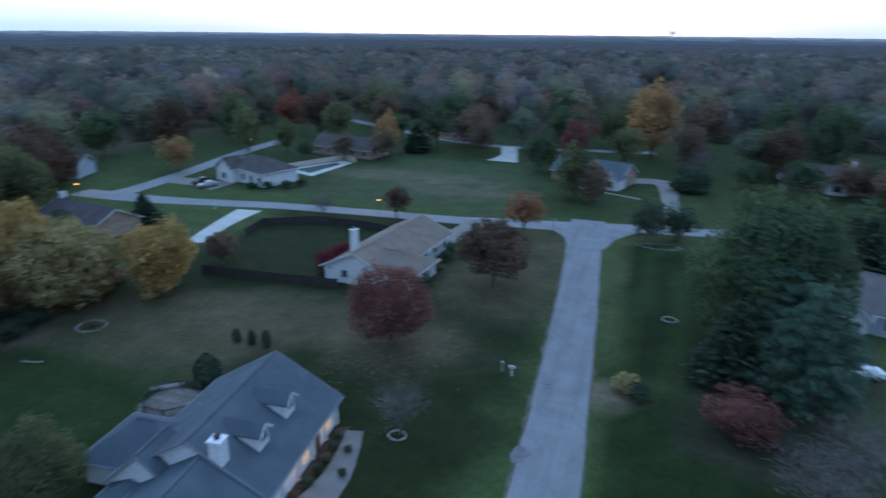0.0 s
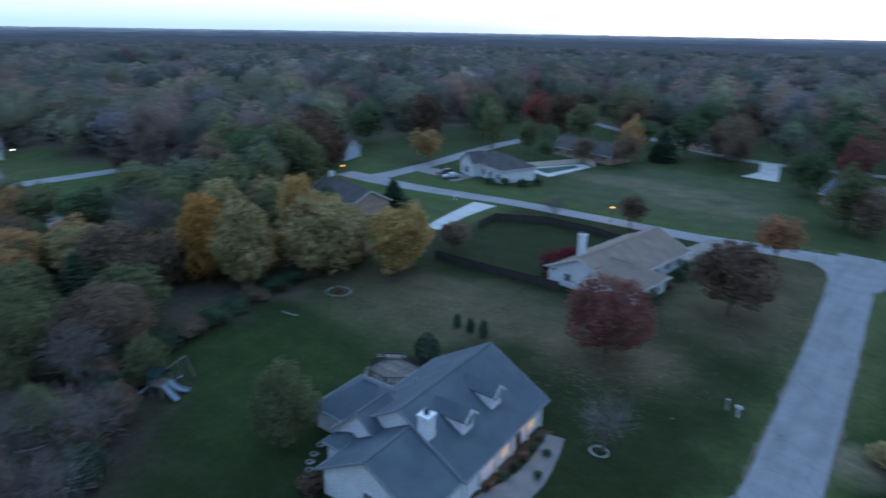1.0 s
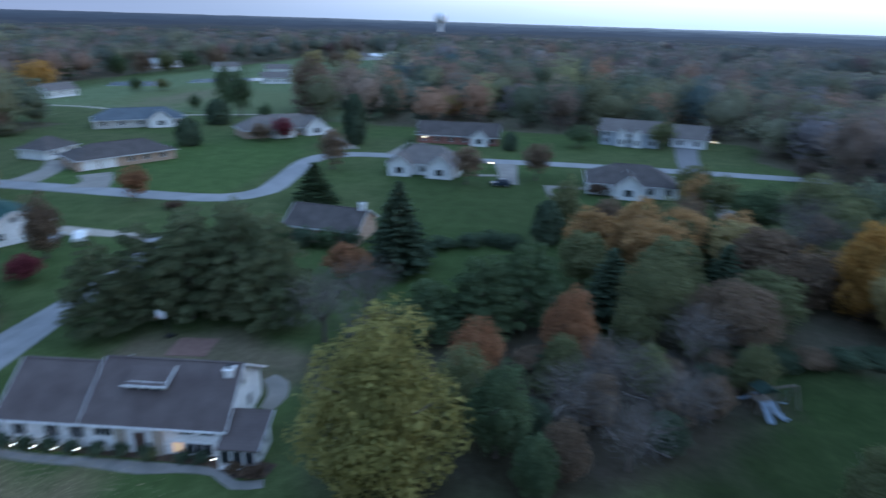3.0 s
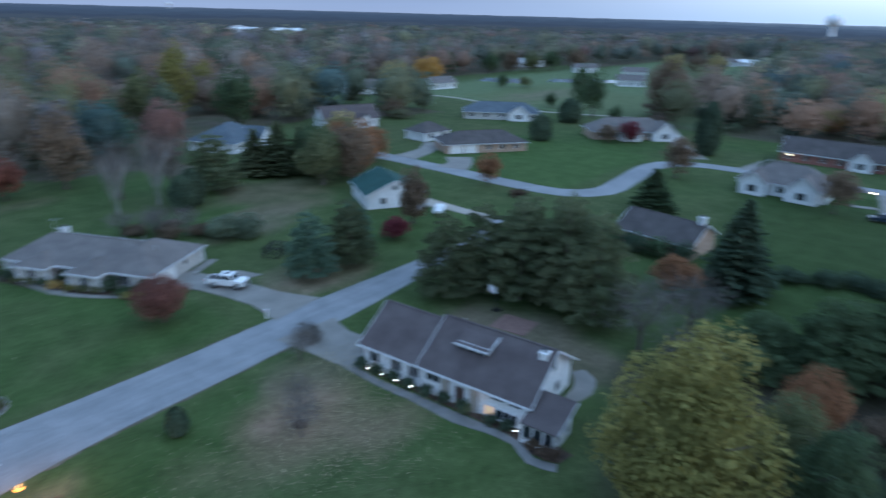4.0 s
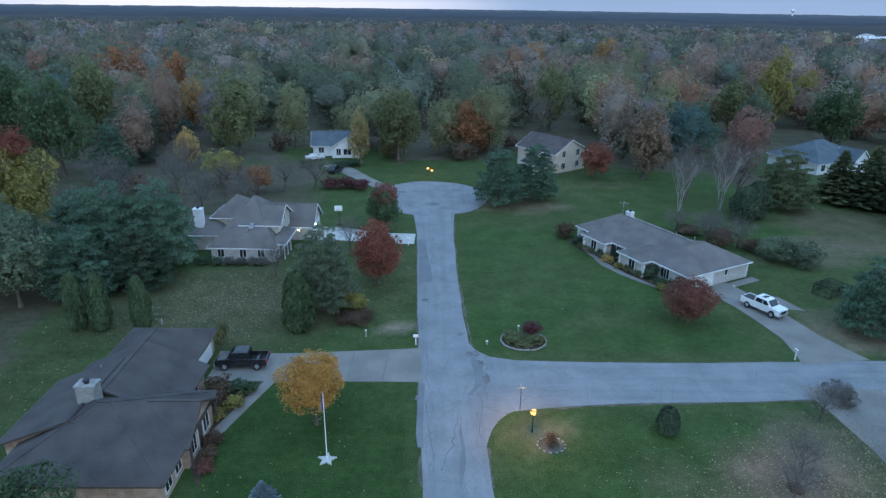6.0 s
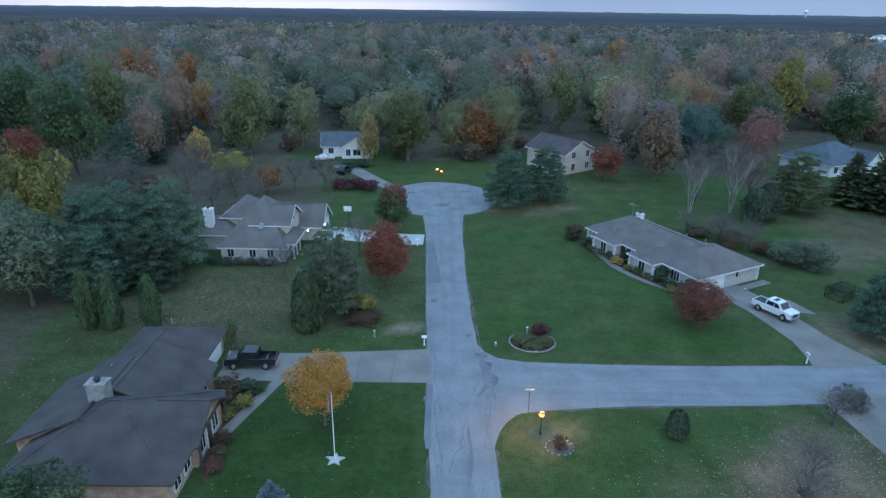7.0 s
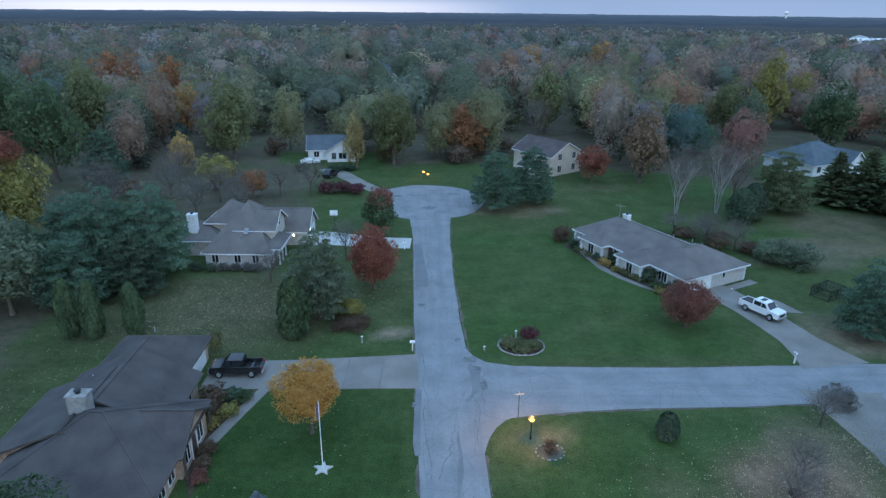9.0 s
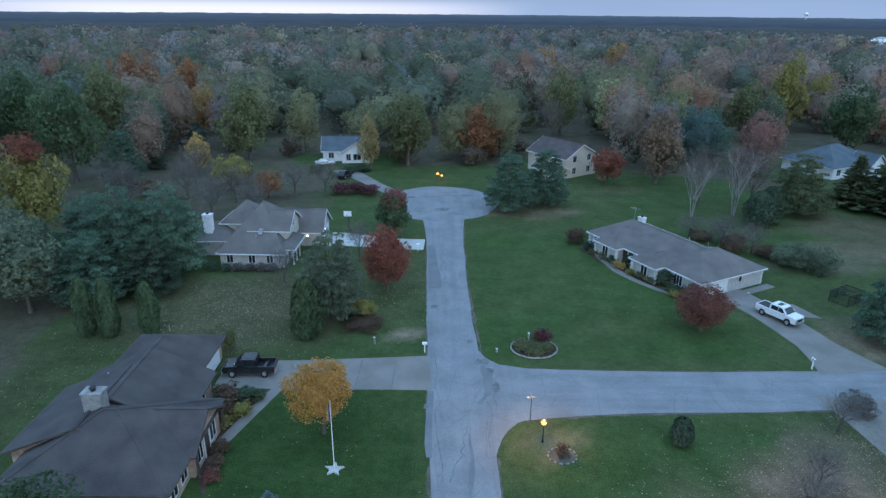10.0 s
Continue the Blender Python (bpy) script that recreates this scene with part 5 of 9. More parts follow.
plain_house(143.0, -23.0, -92, 19.0, 11.5, 2.9, 3.2, "hh", M["siding_white"], M["roof_dark"], "white house with dark hip roof and front gable", gables=((-1.0, 6.0, 1.5),), windows=5)
plain_house(203.0, -30.0, -100, 17.0, 9.0, 4.6, 3.0, "gg", M["siding_blue"], M["roof_grey"], "grey two-storey house with white dormers", gables=((-2.0, 2.6, 0.2), (2.4, 2.6, 0.2)), windows=5)
plain_house(205.0, -48.0, -100, 10.0, 8.0, 3.2, 3.4, "gg", M["siding_white"], M["roof_grey"], "white garage wing with grey roof", windows=2, name="garage")
plain_house(98.0, -86.0, 168, 17.0, 9.0, 2.8, 2.3, "gg", M["brick"], M["roof_dark"], "grey-roofed house behind yellow trees", chim=(-7.4, 0.0), windows=4)
plain_house(92.2, -132.0, -20, 16.0, 10.0, 3.6, 2.4, "hh", M["siding_white"], M["roof_dark"], "white house with dark hip roof beside a pool terrace", gables=((5.0, 6.0, 0.6),), windows=5, facing=1)
plain_house(87.0, -171.0, -10, 21.0, 10.0, 2.8, 2.6, "gg", M["brick"], M["roof_dark"], "long dark-roofed brick house beyond the field", windows=5, facing=1)
plain_house(69.0, -211.0, -16, 15.0, 9.0, 2.8, 2.6, "gg", M["brick"], M["roof_dark"], "dark low house with lit porch lamps", windows=4, facing=1)
plain_house(14.0, -160.0, 160, 18.0, 9.5, 2.8, 2.8, "gg", M["brick"], M["roof_slate"], "brick house with slate roof and white garage end", gables=((7.0, 4.4, 0.5),), windows=4)
plain_house(-31.5, -90.5, 160, 15.0, 12.0, 3.0, 3.0, "gg", M["siding_blue"], M["roof_grey"], "blue-grey house with pale roof beside tall pines", windows=3, gables=((-5.0, 5.4, 0.8),))
plain_house(-40.0, -172.0, 170, 20.0, 10.0, 2.8, 3.0, "hh", M["brick"], M["roof_dark"], "dark-roofed house under trees", gables=((2.0, 4.0, 0.5),), windows=4, chim=(5, 1))
plain_house(142.0, -118.0, 200, 14.0, 9.0, 3.0, 2.4, "gg", M["siding_blue"], M["roof_dark"], "grey house behind maroon trees", windows=3)
# barns and sheds across the fields
plain_house(197.0, 208.0, -32, 14.5, 8.5, 3.4, 2.6, "gg", M["siding_white"], M["roof_grey"], "white barn at the edge of the woods", windows=3, name="barn", group="far barns")
plain_house(240.0, 198.0, -12, 14.5, 8.0, 3.2, 2.4, "gg", M["siding_white"], M["roof_grey"], "white barn at the edge of the woods", windows=3, name="barn", group="far barns")
for bx_, by_, bt_ in ((519.0, 772.0, -34), (566.0, 738.0, -37.5)):
    plain_house(bx_, by_, bt_, 42.0, 14.0, 5.0, 3.0, "gg", M["siding_white"], M["siding_white"], "long white farm building far off in the woods", windows=6, name="barn", group="distant white barns")
plain_house(392.0, 243.0, -20, 20.0, 9.0, 3.4, 2.6, "gg", M["siding_white"], M["siding_white"], "white farm building across the fields", windows=4, name="barn", group="far barns")
plain_house(556.0, 138.0, -70, 34.0, 10.0, 3.2, 1.8, "gg", M["siding_white"], M["siding_white"], "long white farm building across the fields", windows=5, name="barn", group="far barns")


# ---------------------------------------------------------------- trees and shrubs
def card_quads(c, nrm, size, rng, aspect=1.0, rough=0.35):
    """Leaf clumps: one bent-edged quad at each centre, facing roughly along its normal."""
    n = len(c)
    nrm = nrm + rng.normal(0, 0.38, (n, 3))
    nrm /= np.linalg.norm(nrm, axis=1)[:, None] + 1e-9
    t = rng.normal(0, 1, (n, 3))
    u = np.cross(nrm, t)
    u /= np.linalg.norm(u, axis=1)[:, None] + 1e-9
    v = np.cross(nrm, u)
    s = (np.asarray(size) * rng.uniform(0.6, 1.25, n))[:, None]
    out = np.empty((n, 4, 3))
    for k, (a, b) in enumerate(((-1, -1), (1, -1), (1, 1), (-1, 1))):
        ja = rng.uniform(1 - rough, 1 + rough, (n, 1))
        jb = rng.uniform(1 - rough, 1 + rough, (n, 1))
        out[:, k] = c + u * s * a * ja * aspect * 0.5 + v * s * b * jb * 0.5 + nrm * s * rng.uniform(-0.15, 0.15, (n, 1))
    return out


def card_tris(c, nrm, size, rng, aspect=1.0, tilt=0.36):
    """Small leaf clumps: one uneven triangle at each centre; corners n x 3 x 3."""
    n = len(c)
    nrm = nrm / (np.linalg.norm(nrm, axis=1)[:, None] + 1e-9) + rng.normal(0, tilt, (n, 3))
    nrm /= np.linalg.norm(nrm, axis=1)[:, None] + 1e-9
    u = np.cross(nrm, rng.normal(0, 1, (n, 3)))
    u /= np.linalg.norm(u, axis=1)[:, None] + 1e-9
    v = np.cross(nrm, u)
    s = (np.asarray(size) * rng.uniform(0.55, 1.35, n))[:, None]
    out = np.empty((n, 3, 3))
    for k in range(3):
        a = k * math.tau / 3 + rng.uniform(-0.45, 0.45, (n, 1))
        r = s * rng.uniform(0.45, 0.85, (n, 1))
        out[:, k] = c + u * np.cos(a) * r * aspect + v * np.sin(a) * r
    return out


def lobed_points(n, seed, lobes=16, squat=1.0, taper=0.0, rag=0.0):
    """Points and outward normals on a lumpy crown of radius about 1."""
    rng = np.random.default_rng(seed)
    k = np.arange(lobes) + 0.5
    th, ph = np.pi * (1 + 5 ** 0.5) * k + rng.uniform(-0.3, 0.3, lobes), np.arccos(1 - 2 * k / lobes)
    d = np.stack([np.cos(th) * np.sin(ph), np.sin(th) * np.sin(ph), np.cos(ph)], 1)
    rad = rng.uniform(0.46 - 0.12 * rag, 0.68 + 0.1 * rag, lobes)
    lc = d * rad[:, None] + rng.normal(0, 0.07 * rag, (lobes, 3))
    lc[:, :2] *= (1 - taper * (lc[:, 2:3] * 0.5 + 0.5))
    lr = rng.uniform(0.30 - 0.08 * rag, 0.48, lobes) * (1 - 0.3 * taper * (lc[:, 2] * 0.5 + 0.5))
    pts, nr = [], []
    while sum(len(p) for p in pts) < n:
        i = rng.choice(lobes, 4 * n, p=lr ** 2 / (lr ** 2).sum())
        q = rng.normal(0, 1, (4 * n, 3))
        q /= np.linalg.norm(q, axis=1)[:, None]
        p = lc[i] + q * (lr[i] * rng.uniform(0.62, 1.08, 4 * n))[:, None]
        inside = np.zeros(4 * n, bool)
        for j in range(lobes):
            inside |= (np.linalg.norm(p - lc[j], axis=1) < lr[j] * 0.58)
        keep = ~inside & (p[:, 2] > -0.98)
        pts.append(p[keep])
        nr.append(q[keep])
    p, q = np.concatenate(pts)[:n], np.concatenate(nr)[:n]
    p[:, 2] *= squat
    return p, q


def clumped_points(n, seed, lobes, taper=0.0, clumps=75, between=0.4):
    """A crown of radius about 1 made of many small leafy clumps: points and outward normals."""
    rng = np.random.default_rng(seed + 500)
    c, out = lobed_points(clumps, seed, lobes, 1.0, taper, 0.4)
    out = out + 0.7 * c + np.array((0, 0, 0.25))
    out /= np.linalg.norm(out, axis=1)[:, None]
    i = rng.integers(0, clumps, n)
    d = rng.normal(0, 1, (n, 3))
    d /= np.linalg.norm(d, axis=1)[:, None]
    d = d + out[i] * 0.75
    d /= np.linalg.norm(d, axis=1)[:, None]
    rad = rng.uniform(0.13, 0.25, clumps)
    p = c[i] * 0.93 + d * (rad[i] * rng.uniform(0.72, 1.08, n))[:, None]
    # leaves between the clumps
    k = int(n * between)
    if k:
        p[:k], d[:k] = lobed_points(k, seed, lobes, 1.0, taper, 0.4)
        p[:k] *= 0.96
    mixed = rng.permutation(n)
    return p[mixed], d[mixed]


def core_shape(points, detail=2, size=0.78):
    """A lumpy closed body inside a crown given by its leaf points: vertices and triangles."""
    bm = bmesh.new()
    bmesh.ops.create_icosphere(bm, subdivisions=detail, radius=1.0)
    bm.verts.ensure_lookup_table()
    d = np.array([v.co[:] for v in bm.verts])
    f = np.array([[v.index for v in q.verts] for q in bm.faces])
    bm.free()
    r = np.linalg.norm(points, axis=1)
    u = points / (r[:, None] + 1e-9)
    w = np.exp(28.0 * (d @ u.T - 1.0))
    reach = (w @ r) / (w.sum(1) + 1e-9)
    return d * (reach * size)[:, None], f


def crown_round(seed, n=7200, card=0.07, lobes=24, taper=0.0, clumps=110, between=0.4):
    """A leafy crown of small clumps round a solid heart, radius 1."""
    rng = np.random.default_rng(seed + 100)
    p, q = clumped_points(n, seed, lobes, taper, clumps, between)
    cards = card_tris(p, q + np.array((0, 0, 0.2)), card, rng).reshape(-1, 3)
    cv, cf = core_shape(p[:2500], 3 if n > 6000 else 2, 0.76)
    return poly_mesh("crown", np.zeros((0, 3)), np.concatenate([cards, cv]), np.concatenate([np.arange(len(cards)).reshape(-1, 3), cf + len(cards)]), LEAF["green"])


def crown_conifer(seed, levels=22, boughs=11, per=8, card=0.15, droop=0.25, lift=0.0, power=0.8):
    """Tiers of boughs round a leader, each set with sprays; radius 1 at the bottom, height from 0 to 1."""
    rng = np.random.default_rng(seed)
    c, ax, sz = [], [], []
    for i in range(levels):
        z = 0.02 + 0.96 * (i + rng.uniform(-0.3, 0.3)) / levels
        R = max(0.04, (1 - z)) ** power + 0.02
        m = max(5, int(boughs * (0.45 + 0.65 * (1 - z))))
        for b in range(m):
            a = math.tau * (b + rng.uniform(-0.4, 0.4)) / m + i * 2.4
            r1 = R * rng.uniform(0.62, 1.15)
            zz = z + rng.normal(0, 0.012)
            for s in range(per):
                f = (s + 0.8) / per
                if f < 0.3 and i < levels * 0.8:
                    continue
                for side in (-1, 0, 1):
                    w = side * 0.10 * R * (1.15 - f) * 1.6 + rng.normal(0, 0.02)
                    x = math.cos(a) * r1 * f - math.sin(a) * w
                    y = math.sin(a) * r1 * f + math.cos(a) * w
                    c.append((x, y, zz + R * (-droop * f + (droop + lift) * f * f) * 0.4 + rng.normal(0, 0.006)))
                    d = a + side * 0.7
                    ax.append((math.cos(d), math.sin(d), -0.1 + lift * f))
                    sz.append(card * (0.5 + 0.7 * (1 - z)) * rng.uniform(0.7, 1.25))
    c, ax, sz = np.array(c), np.array(ax), np.array(sz)[:, None]
    n = len(c)
    ax /= np.linalg.norm(ax, axis=1)[:, None]
    up = np.array((0, 0, 1.0)) + rng.normal(0, 0.5, (n, 3))
    w = np.cross(ax, up)
    w /= np.linalg.norm(w, axis=1)[:, None]
    q = np.stack([c - ax * sz * 0.6 - w * sz * 0.30, c + ax * sz * 0.4 - w * sz * 0.22, c + ax * sz * 0.75 + w * sz * 0.10, c - ax * sz * 0.4 + w * sz * 0.34], 1)
    q[:, :, 2] = c[:, None, 2] + (q[:, :, 2] - c[:, None, 2]) * 0.5
    return quads_mesh("crown", q, LEAF["green"])


def crown_pine(seed, tiers=11, card=0.034, per=105):
    """A pine: upswept boughs that end in fluffy clumps of needles; radius 1, height 0 to 1."""
    rng = np.random.default_rng(seed)
    c, nr, sz = [], [], []
    for i in range(tiers):
        z = 0.05 + 0.90 * i / tiers
        R = (1 - z) ** 0.62 * (0.82 + 0.25 * rng.random()) * min(1.0, 0.72 + z * 1.6)
        m = max(3, int(9 * R + 2))
        for b in range(m):
            a = math.tau * (b + rng.uniform(-0.35, 0.35)) / m + i * 2.1
            for f, k in ((1.0, 1.0), (0.62, 0.8)):
                if f < 1 and R < 0.35:
                    continue
                rr = R * f * rng.uniform(0.8, 1.08)
                cc = np.array((math.cos(a) * rr, math.sin(a) * rr, z + 0.035 * f + rng.normal(0, 0.010)))
                n = int(per * k)
                q = rng.normal(0, 1, (n, 3))
                q /= np.linalg.norm(q, axis=1)[:, None]
                q[:, 2] = np.abs(q[:, 2]) * 0.9 - 0.25
                rad = (0.12 + 0.10 * R) * rng.uniform(0.8, 1.2)
                p = cc + q * np.array((rad, rad, rad * 0.20)) * rng.uniform(0.6, 1.05, (n, 1))
                c.append(p)
                nr.append(q + np.array((math.cos(a) * 0.3, math.sin(a) * 0.3, 0.5)))
                sz.append(np.full(n, card * (0.8 + 0.5 * R)))
    top = rng.normal(0, 0.05, (40, 3)) * np.array((1, 1, 0.8)) + np.array((0, 0, 0.95))
    c.append(top)
    nr.append(rng.normal(0, 1, (40, 3)) + np.array((0, 0, 1)))
    sz.append(np.full(40, card))
    c, nr, sz = np.concatenate(c), np.concatenate(nr), np.concatenate(sz)
    q = card_tris(c, nr, sz * 1.9, rng, 0.42, 0.6)
    q[:, :, 2] = c[:, None, 2] + (q[:, :, 2] - c[:, None, 2]) * 0.6
    q = q.reshape(-1, 3)
    return poly_mesh("crown", np.zeros((0, 3)), q, np.arange(len(q)).reshape(-1, 3), LEAF["green"])


def crown_column(seed, n=1500, card=0.22):
    """A dense upright cone or column; radius 1, height 0 to 1."""
    rng = np.random.default_rng(seed)
    z = rng.uniform(0, 1, n)
    r = np.sqrt(np.clip(1 - (np.abs(z - 0.30) / np.where(z > 0.30, 0.72, 0.36)) ** 2.0, 0.0, 1)) * rng.uniform(0.72, 1.05, n)
    a = rng.uniform(0, math.tau, n)
    r *= 1 + 0.12 * np.sin(3 * a + seed) * np.sin(9 * z)
    c = np.stack([np.cos(a) * r, np.sin(a) * r, z], 1)
    q = card_quads(c, np.stack([np.cos(a), np.sin(a), np.full(n, 0.35)], 1), np.full(n, card), rng)
    q[:, :, 2] = c[:, None, 2] + (q[:, :, 2] - c[:, None, 2]) * 0.4
    return quads_mesh("crown", q, LEAF["green"])


def limbs(bm, rng, base, tip, r0, depth, n=6, spread=0.6, kids=3):
    """Tapered limbs that fork."""
    base, tip = Vector(base), Vector(tip)
    mid = (base + tip) / 2 + Vector((rng.uniform(-1, 1), rng.uniform(-1, 1), rng.uniform(-0.3, 0.6))) * (tip - base).length * 0.06
    add_rod(bm, base, mid, r0, r0 * 0.78, n)
    add_rod(bm, mid, tip, r0 * 0.78, r0 * 0.5, n)
    if depth == 0:
        return
    d = (tip - base)
    for k in range(kids):
        a = rng.uniform(0, math.tau)
        start = base.lerp(tip, rng.uniform(0.45, 1.0)) if k else tip
        out = (d.normalized() + Vector((math.cos(a), math.sin(a), rng.uniform(-0.1, 0.4))) * spread * rng.uniform(0.6, 1.2)).normalized()
        limbs(bm, rng, start, start + out * d.length * rng.uniform(0.5, 0.75), r0 * 0.5, depth - 1, max(3, n - 1), spread, kids)


def trunk_mesh(seed):
    """A trunk with limbs reaching into the crown; height 1, for a tree 1 high."""
    rng = random.Random(seed)
    bm = bmesh.new()
    add_rod(bm, (0, 0, -0.02), (0, 0, 0.06), 0.034, 0.022, 8)
    add_rod(bm, (0, 0, 0.06), (0.006, 0.004, 0.5), 0.022, 0.014, 8)
    for k in range(7):
        a = k * 2.4 + rng.uniform(-0.3, 0.3)
        z = 0.22 + 0.05 * k
        L = rng.uniform(0.22, 0.32)
        limbs(bm, rng, (0, 0, z), (math.cos(a) * L * 0.75, math.sin(a) * L * 0.75, z + L * 0.8), 0.009, 1, 5, 0.6, 2)
    add_rod(bm, (0.006, 0.004, 0.5), (0, 0, 0.86), 0.014, 0.003, 6)
    me = bpy.data.meshes.new("trunk")
    bm.to_mesh(me)
    bm.free()
    me.materials.append(M["bark"])
    return me


def bole_mesh(seed):
    """A straight conifer trunk, 1 high."""
    bm = bmesh.new()
    add_rod(bm, (0, 0, -0.02), (0, 0, 0.04), 0.026, 0.018, 8)
    add_rod(bm, (0, 0, 0.04), (0, 0, 0.95), 0.018, 0.003, 8)
    me = bpy.data.meshes.new("trunk")
    bm.to_mesh(me)
    bm.free()
    me.materials.append(M["bark"])
    return me


def bare_mesh(seed, multi=1):
    """A leafless tree: trunk and forking limbs, 1 high and about 0.8 wide."""
    rng = random.Random(seed)
    bm = bmesh.new()
    for k in range(multi):
        a = k * math.tau / max(multi, 1) + 0.4
        lean = 0.10 if multi > 1 else 0.0
        foot = (0.02 * math.cos(a) * (multi > 1), 0.02 * math.sin(a) * (multi > 1), -0.02)
        top = (lean * math.cos(a), lean * math.sin(a), 0.36)
        add_rod(bm, foot, top, 0.024 / multi ** 0.5, 0.015 / multi ** 0.5, 7)
        for j in range(6 if multi == 1 else 4):
            b = j * 2.4 + a
            z = 0.22 + 0.03 * j
            f = z / 0.36
            s = (top[0] * min(f, 1), top[1] * min(f, 1), min(z, 0.36))
            L = rng.uniform(0.26, 0.36)
            limbs(bm, rng, s, (s[0] + math.cos(b) * L * 0.6, s[1] + math.sin(b) * L * 0.6, s[2] + L * 0.95), 0.009, 2, 4, 0.55, 3)
    me = bpy.data.meshes.new("trunk")
    bm.to_mesh(me)
    bm.free()
    me.materials.append(M["bark"])
    return me


def twig_mesh(seed, n=1500):
    """The haze of fine twigs at the ends of bare limbs; radius 1."""
    rng = np.random.default_rng(seed)
    p, q = lobed_points(n, seed, 12)
    p = p * rng.uniform(0.55, 1.0, (n, 1))
    u = q + rng.normal(0, 0.5, (n, 3)) + np.array((0, 0, 0.5))
    u /= np.linalg.norm(u, axis=1)[:, None]
    w = np.cross(u, rng.normal(0, 1, (n, 3)))
    w /= np.linalg.norm(w, axis=1)[:, None]
    L = rng.uniform(0.12, 0.30, (n, 1))
    t = rng.uniform(0.0025, 0.006, (n, 1))
    out = np.stack([p - w * t, p + w * t, p + u * L + w * t * 0.3, p + u * L - w * t * 0.3], 1)
    return quads_mesh("twigs", out, M["twigs"])


CROWN = {
    "round": [crown_round(s, 7200, 0.070) for s in (1, 2, 3, 4)],
    "round_near": [crown_round(s, 15000, 0.046, 44, 0.0, 220, 0.6) for s in (1, 8)],
    "tall_near": [crown_round(s, 14000, 0.048, 28, 0.35, 150) for s in (11, 18)],
    "tall_close": [crown_round(s, 26000, 0.040, 34, 0.86, 170) for s in (11,)],
    "cone_near": [crown_round(s, 14000, 0.046, 28, 0.8, 150) for s in (21, 28)],
    "tall": [crown_round(s, 7200, 0.068, 26, 0.35) for s in (11, 12, 13)],
    "cone": [crown_round(s, 7200, 0.066, 26, 0.8) for s in (21, 22)],
    "round_far": [crown_round(s, 3400, 0.080, 18, 0.0, 90) for s in (5, 6, 7)],
    "tall_far": [crown_round(s, 3400, 0.080, 20, 0.35, 90) for s in (15, 16, 17)],
    "cone_far": [crown_round(s, 3400, 0.080, 20, 0.8, 90) for s in (25, 26)],
    "bush": [crown_round(s, 1000, 0.14, 14, 0.0, 50) for s in (31, 32, 33)],
    "bush_large": [crown_round(s, 5000, 0.066, 22, 0.0, 90) for s in (34, 35)],
    "pine": [crown_pine(s) for s in (41, 42, 43)],
    "spruce": [crown_conifer(s, 30, 13, 7, 0.145, 0.3, 0.05, 0.85) for s in (51, 52, 53)],
    "column": [crown_column(s, 3200, 0.13) for s in (61, 62)],
}
TRUNK = [trunk_mesh(s) for s in (71, 72, 73)]
BOLE = [bole_mesh(1)]
BARE = [bare_mesh(81), bare_mesh(82), bare_mesh(83, 3)]
TWIGS = [twig_mesh(91), twig_mesh(92)]
WORDS = {"green": "green", "olive": "olive-green", "lime": "yellow-green", "yellow": "yellow", "straw": "faded yellow", "gold": "orange-yellow", "amber": "amber-brown", "rust": "rust-orange", "brown": "brown",
         "red": "dull red", "maroon": "dark maroon", "crimson": "crimson", "plum": "plum-red", "scarlet": "rust-red", "grey": "grey-brown", "spruce": "blue-green", "pine": "dark green", "cedar": "dark green", "bluespruce": "silver-blue", "pale": "pale grey-green"}
seeds = random.Random(7)


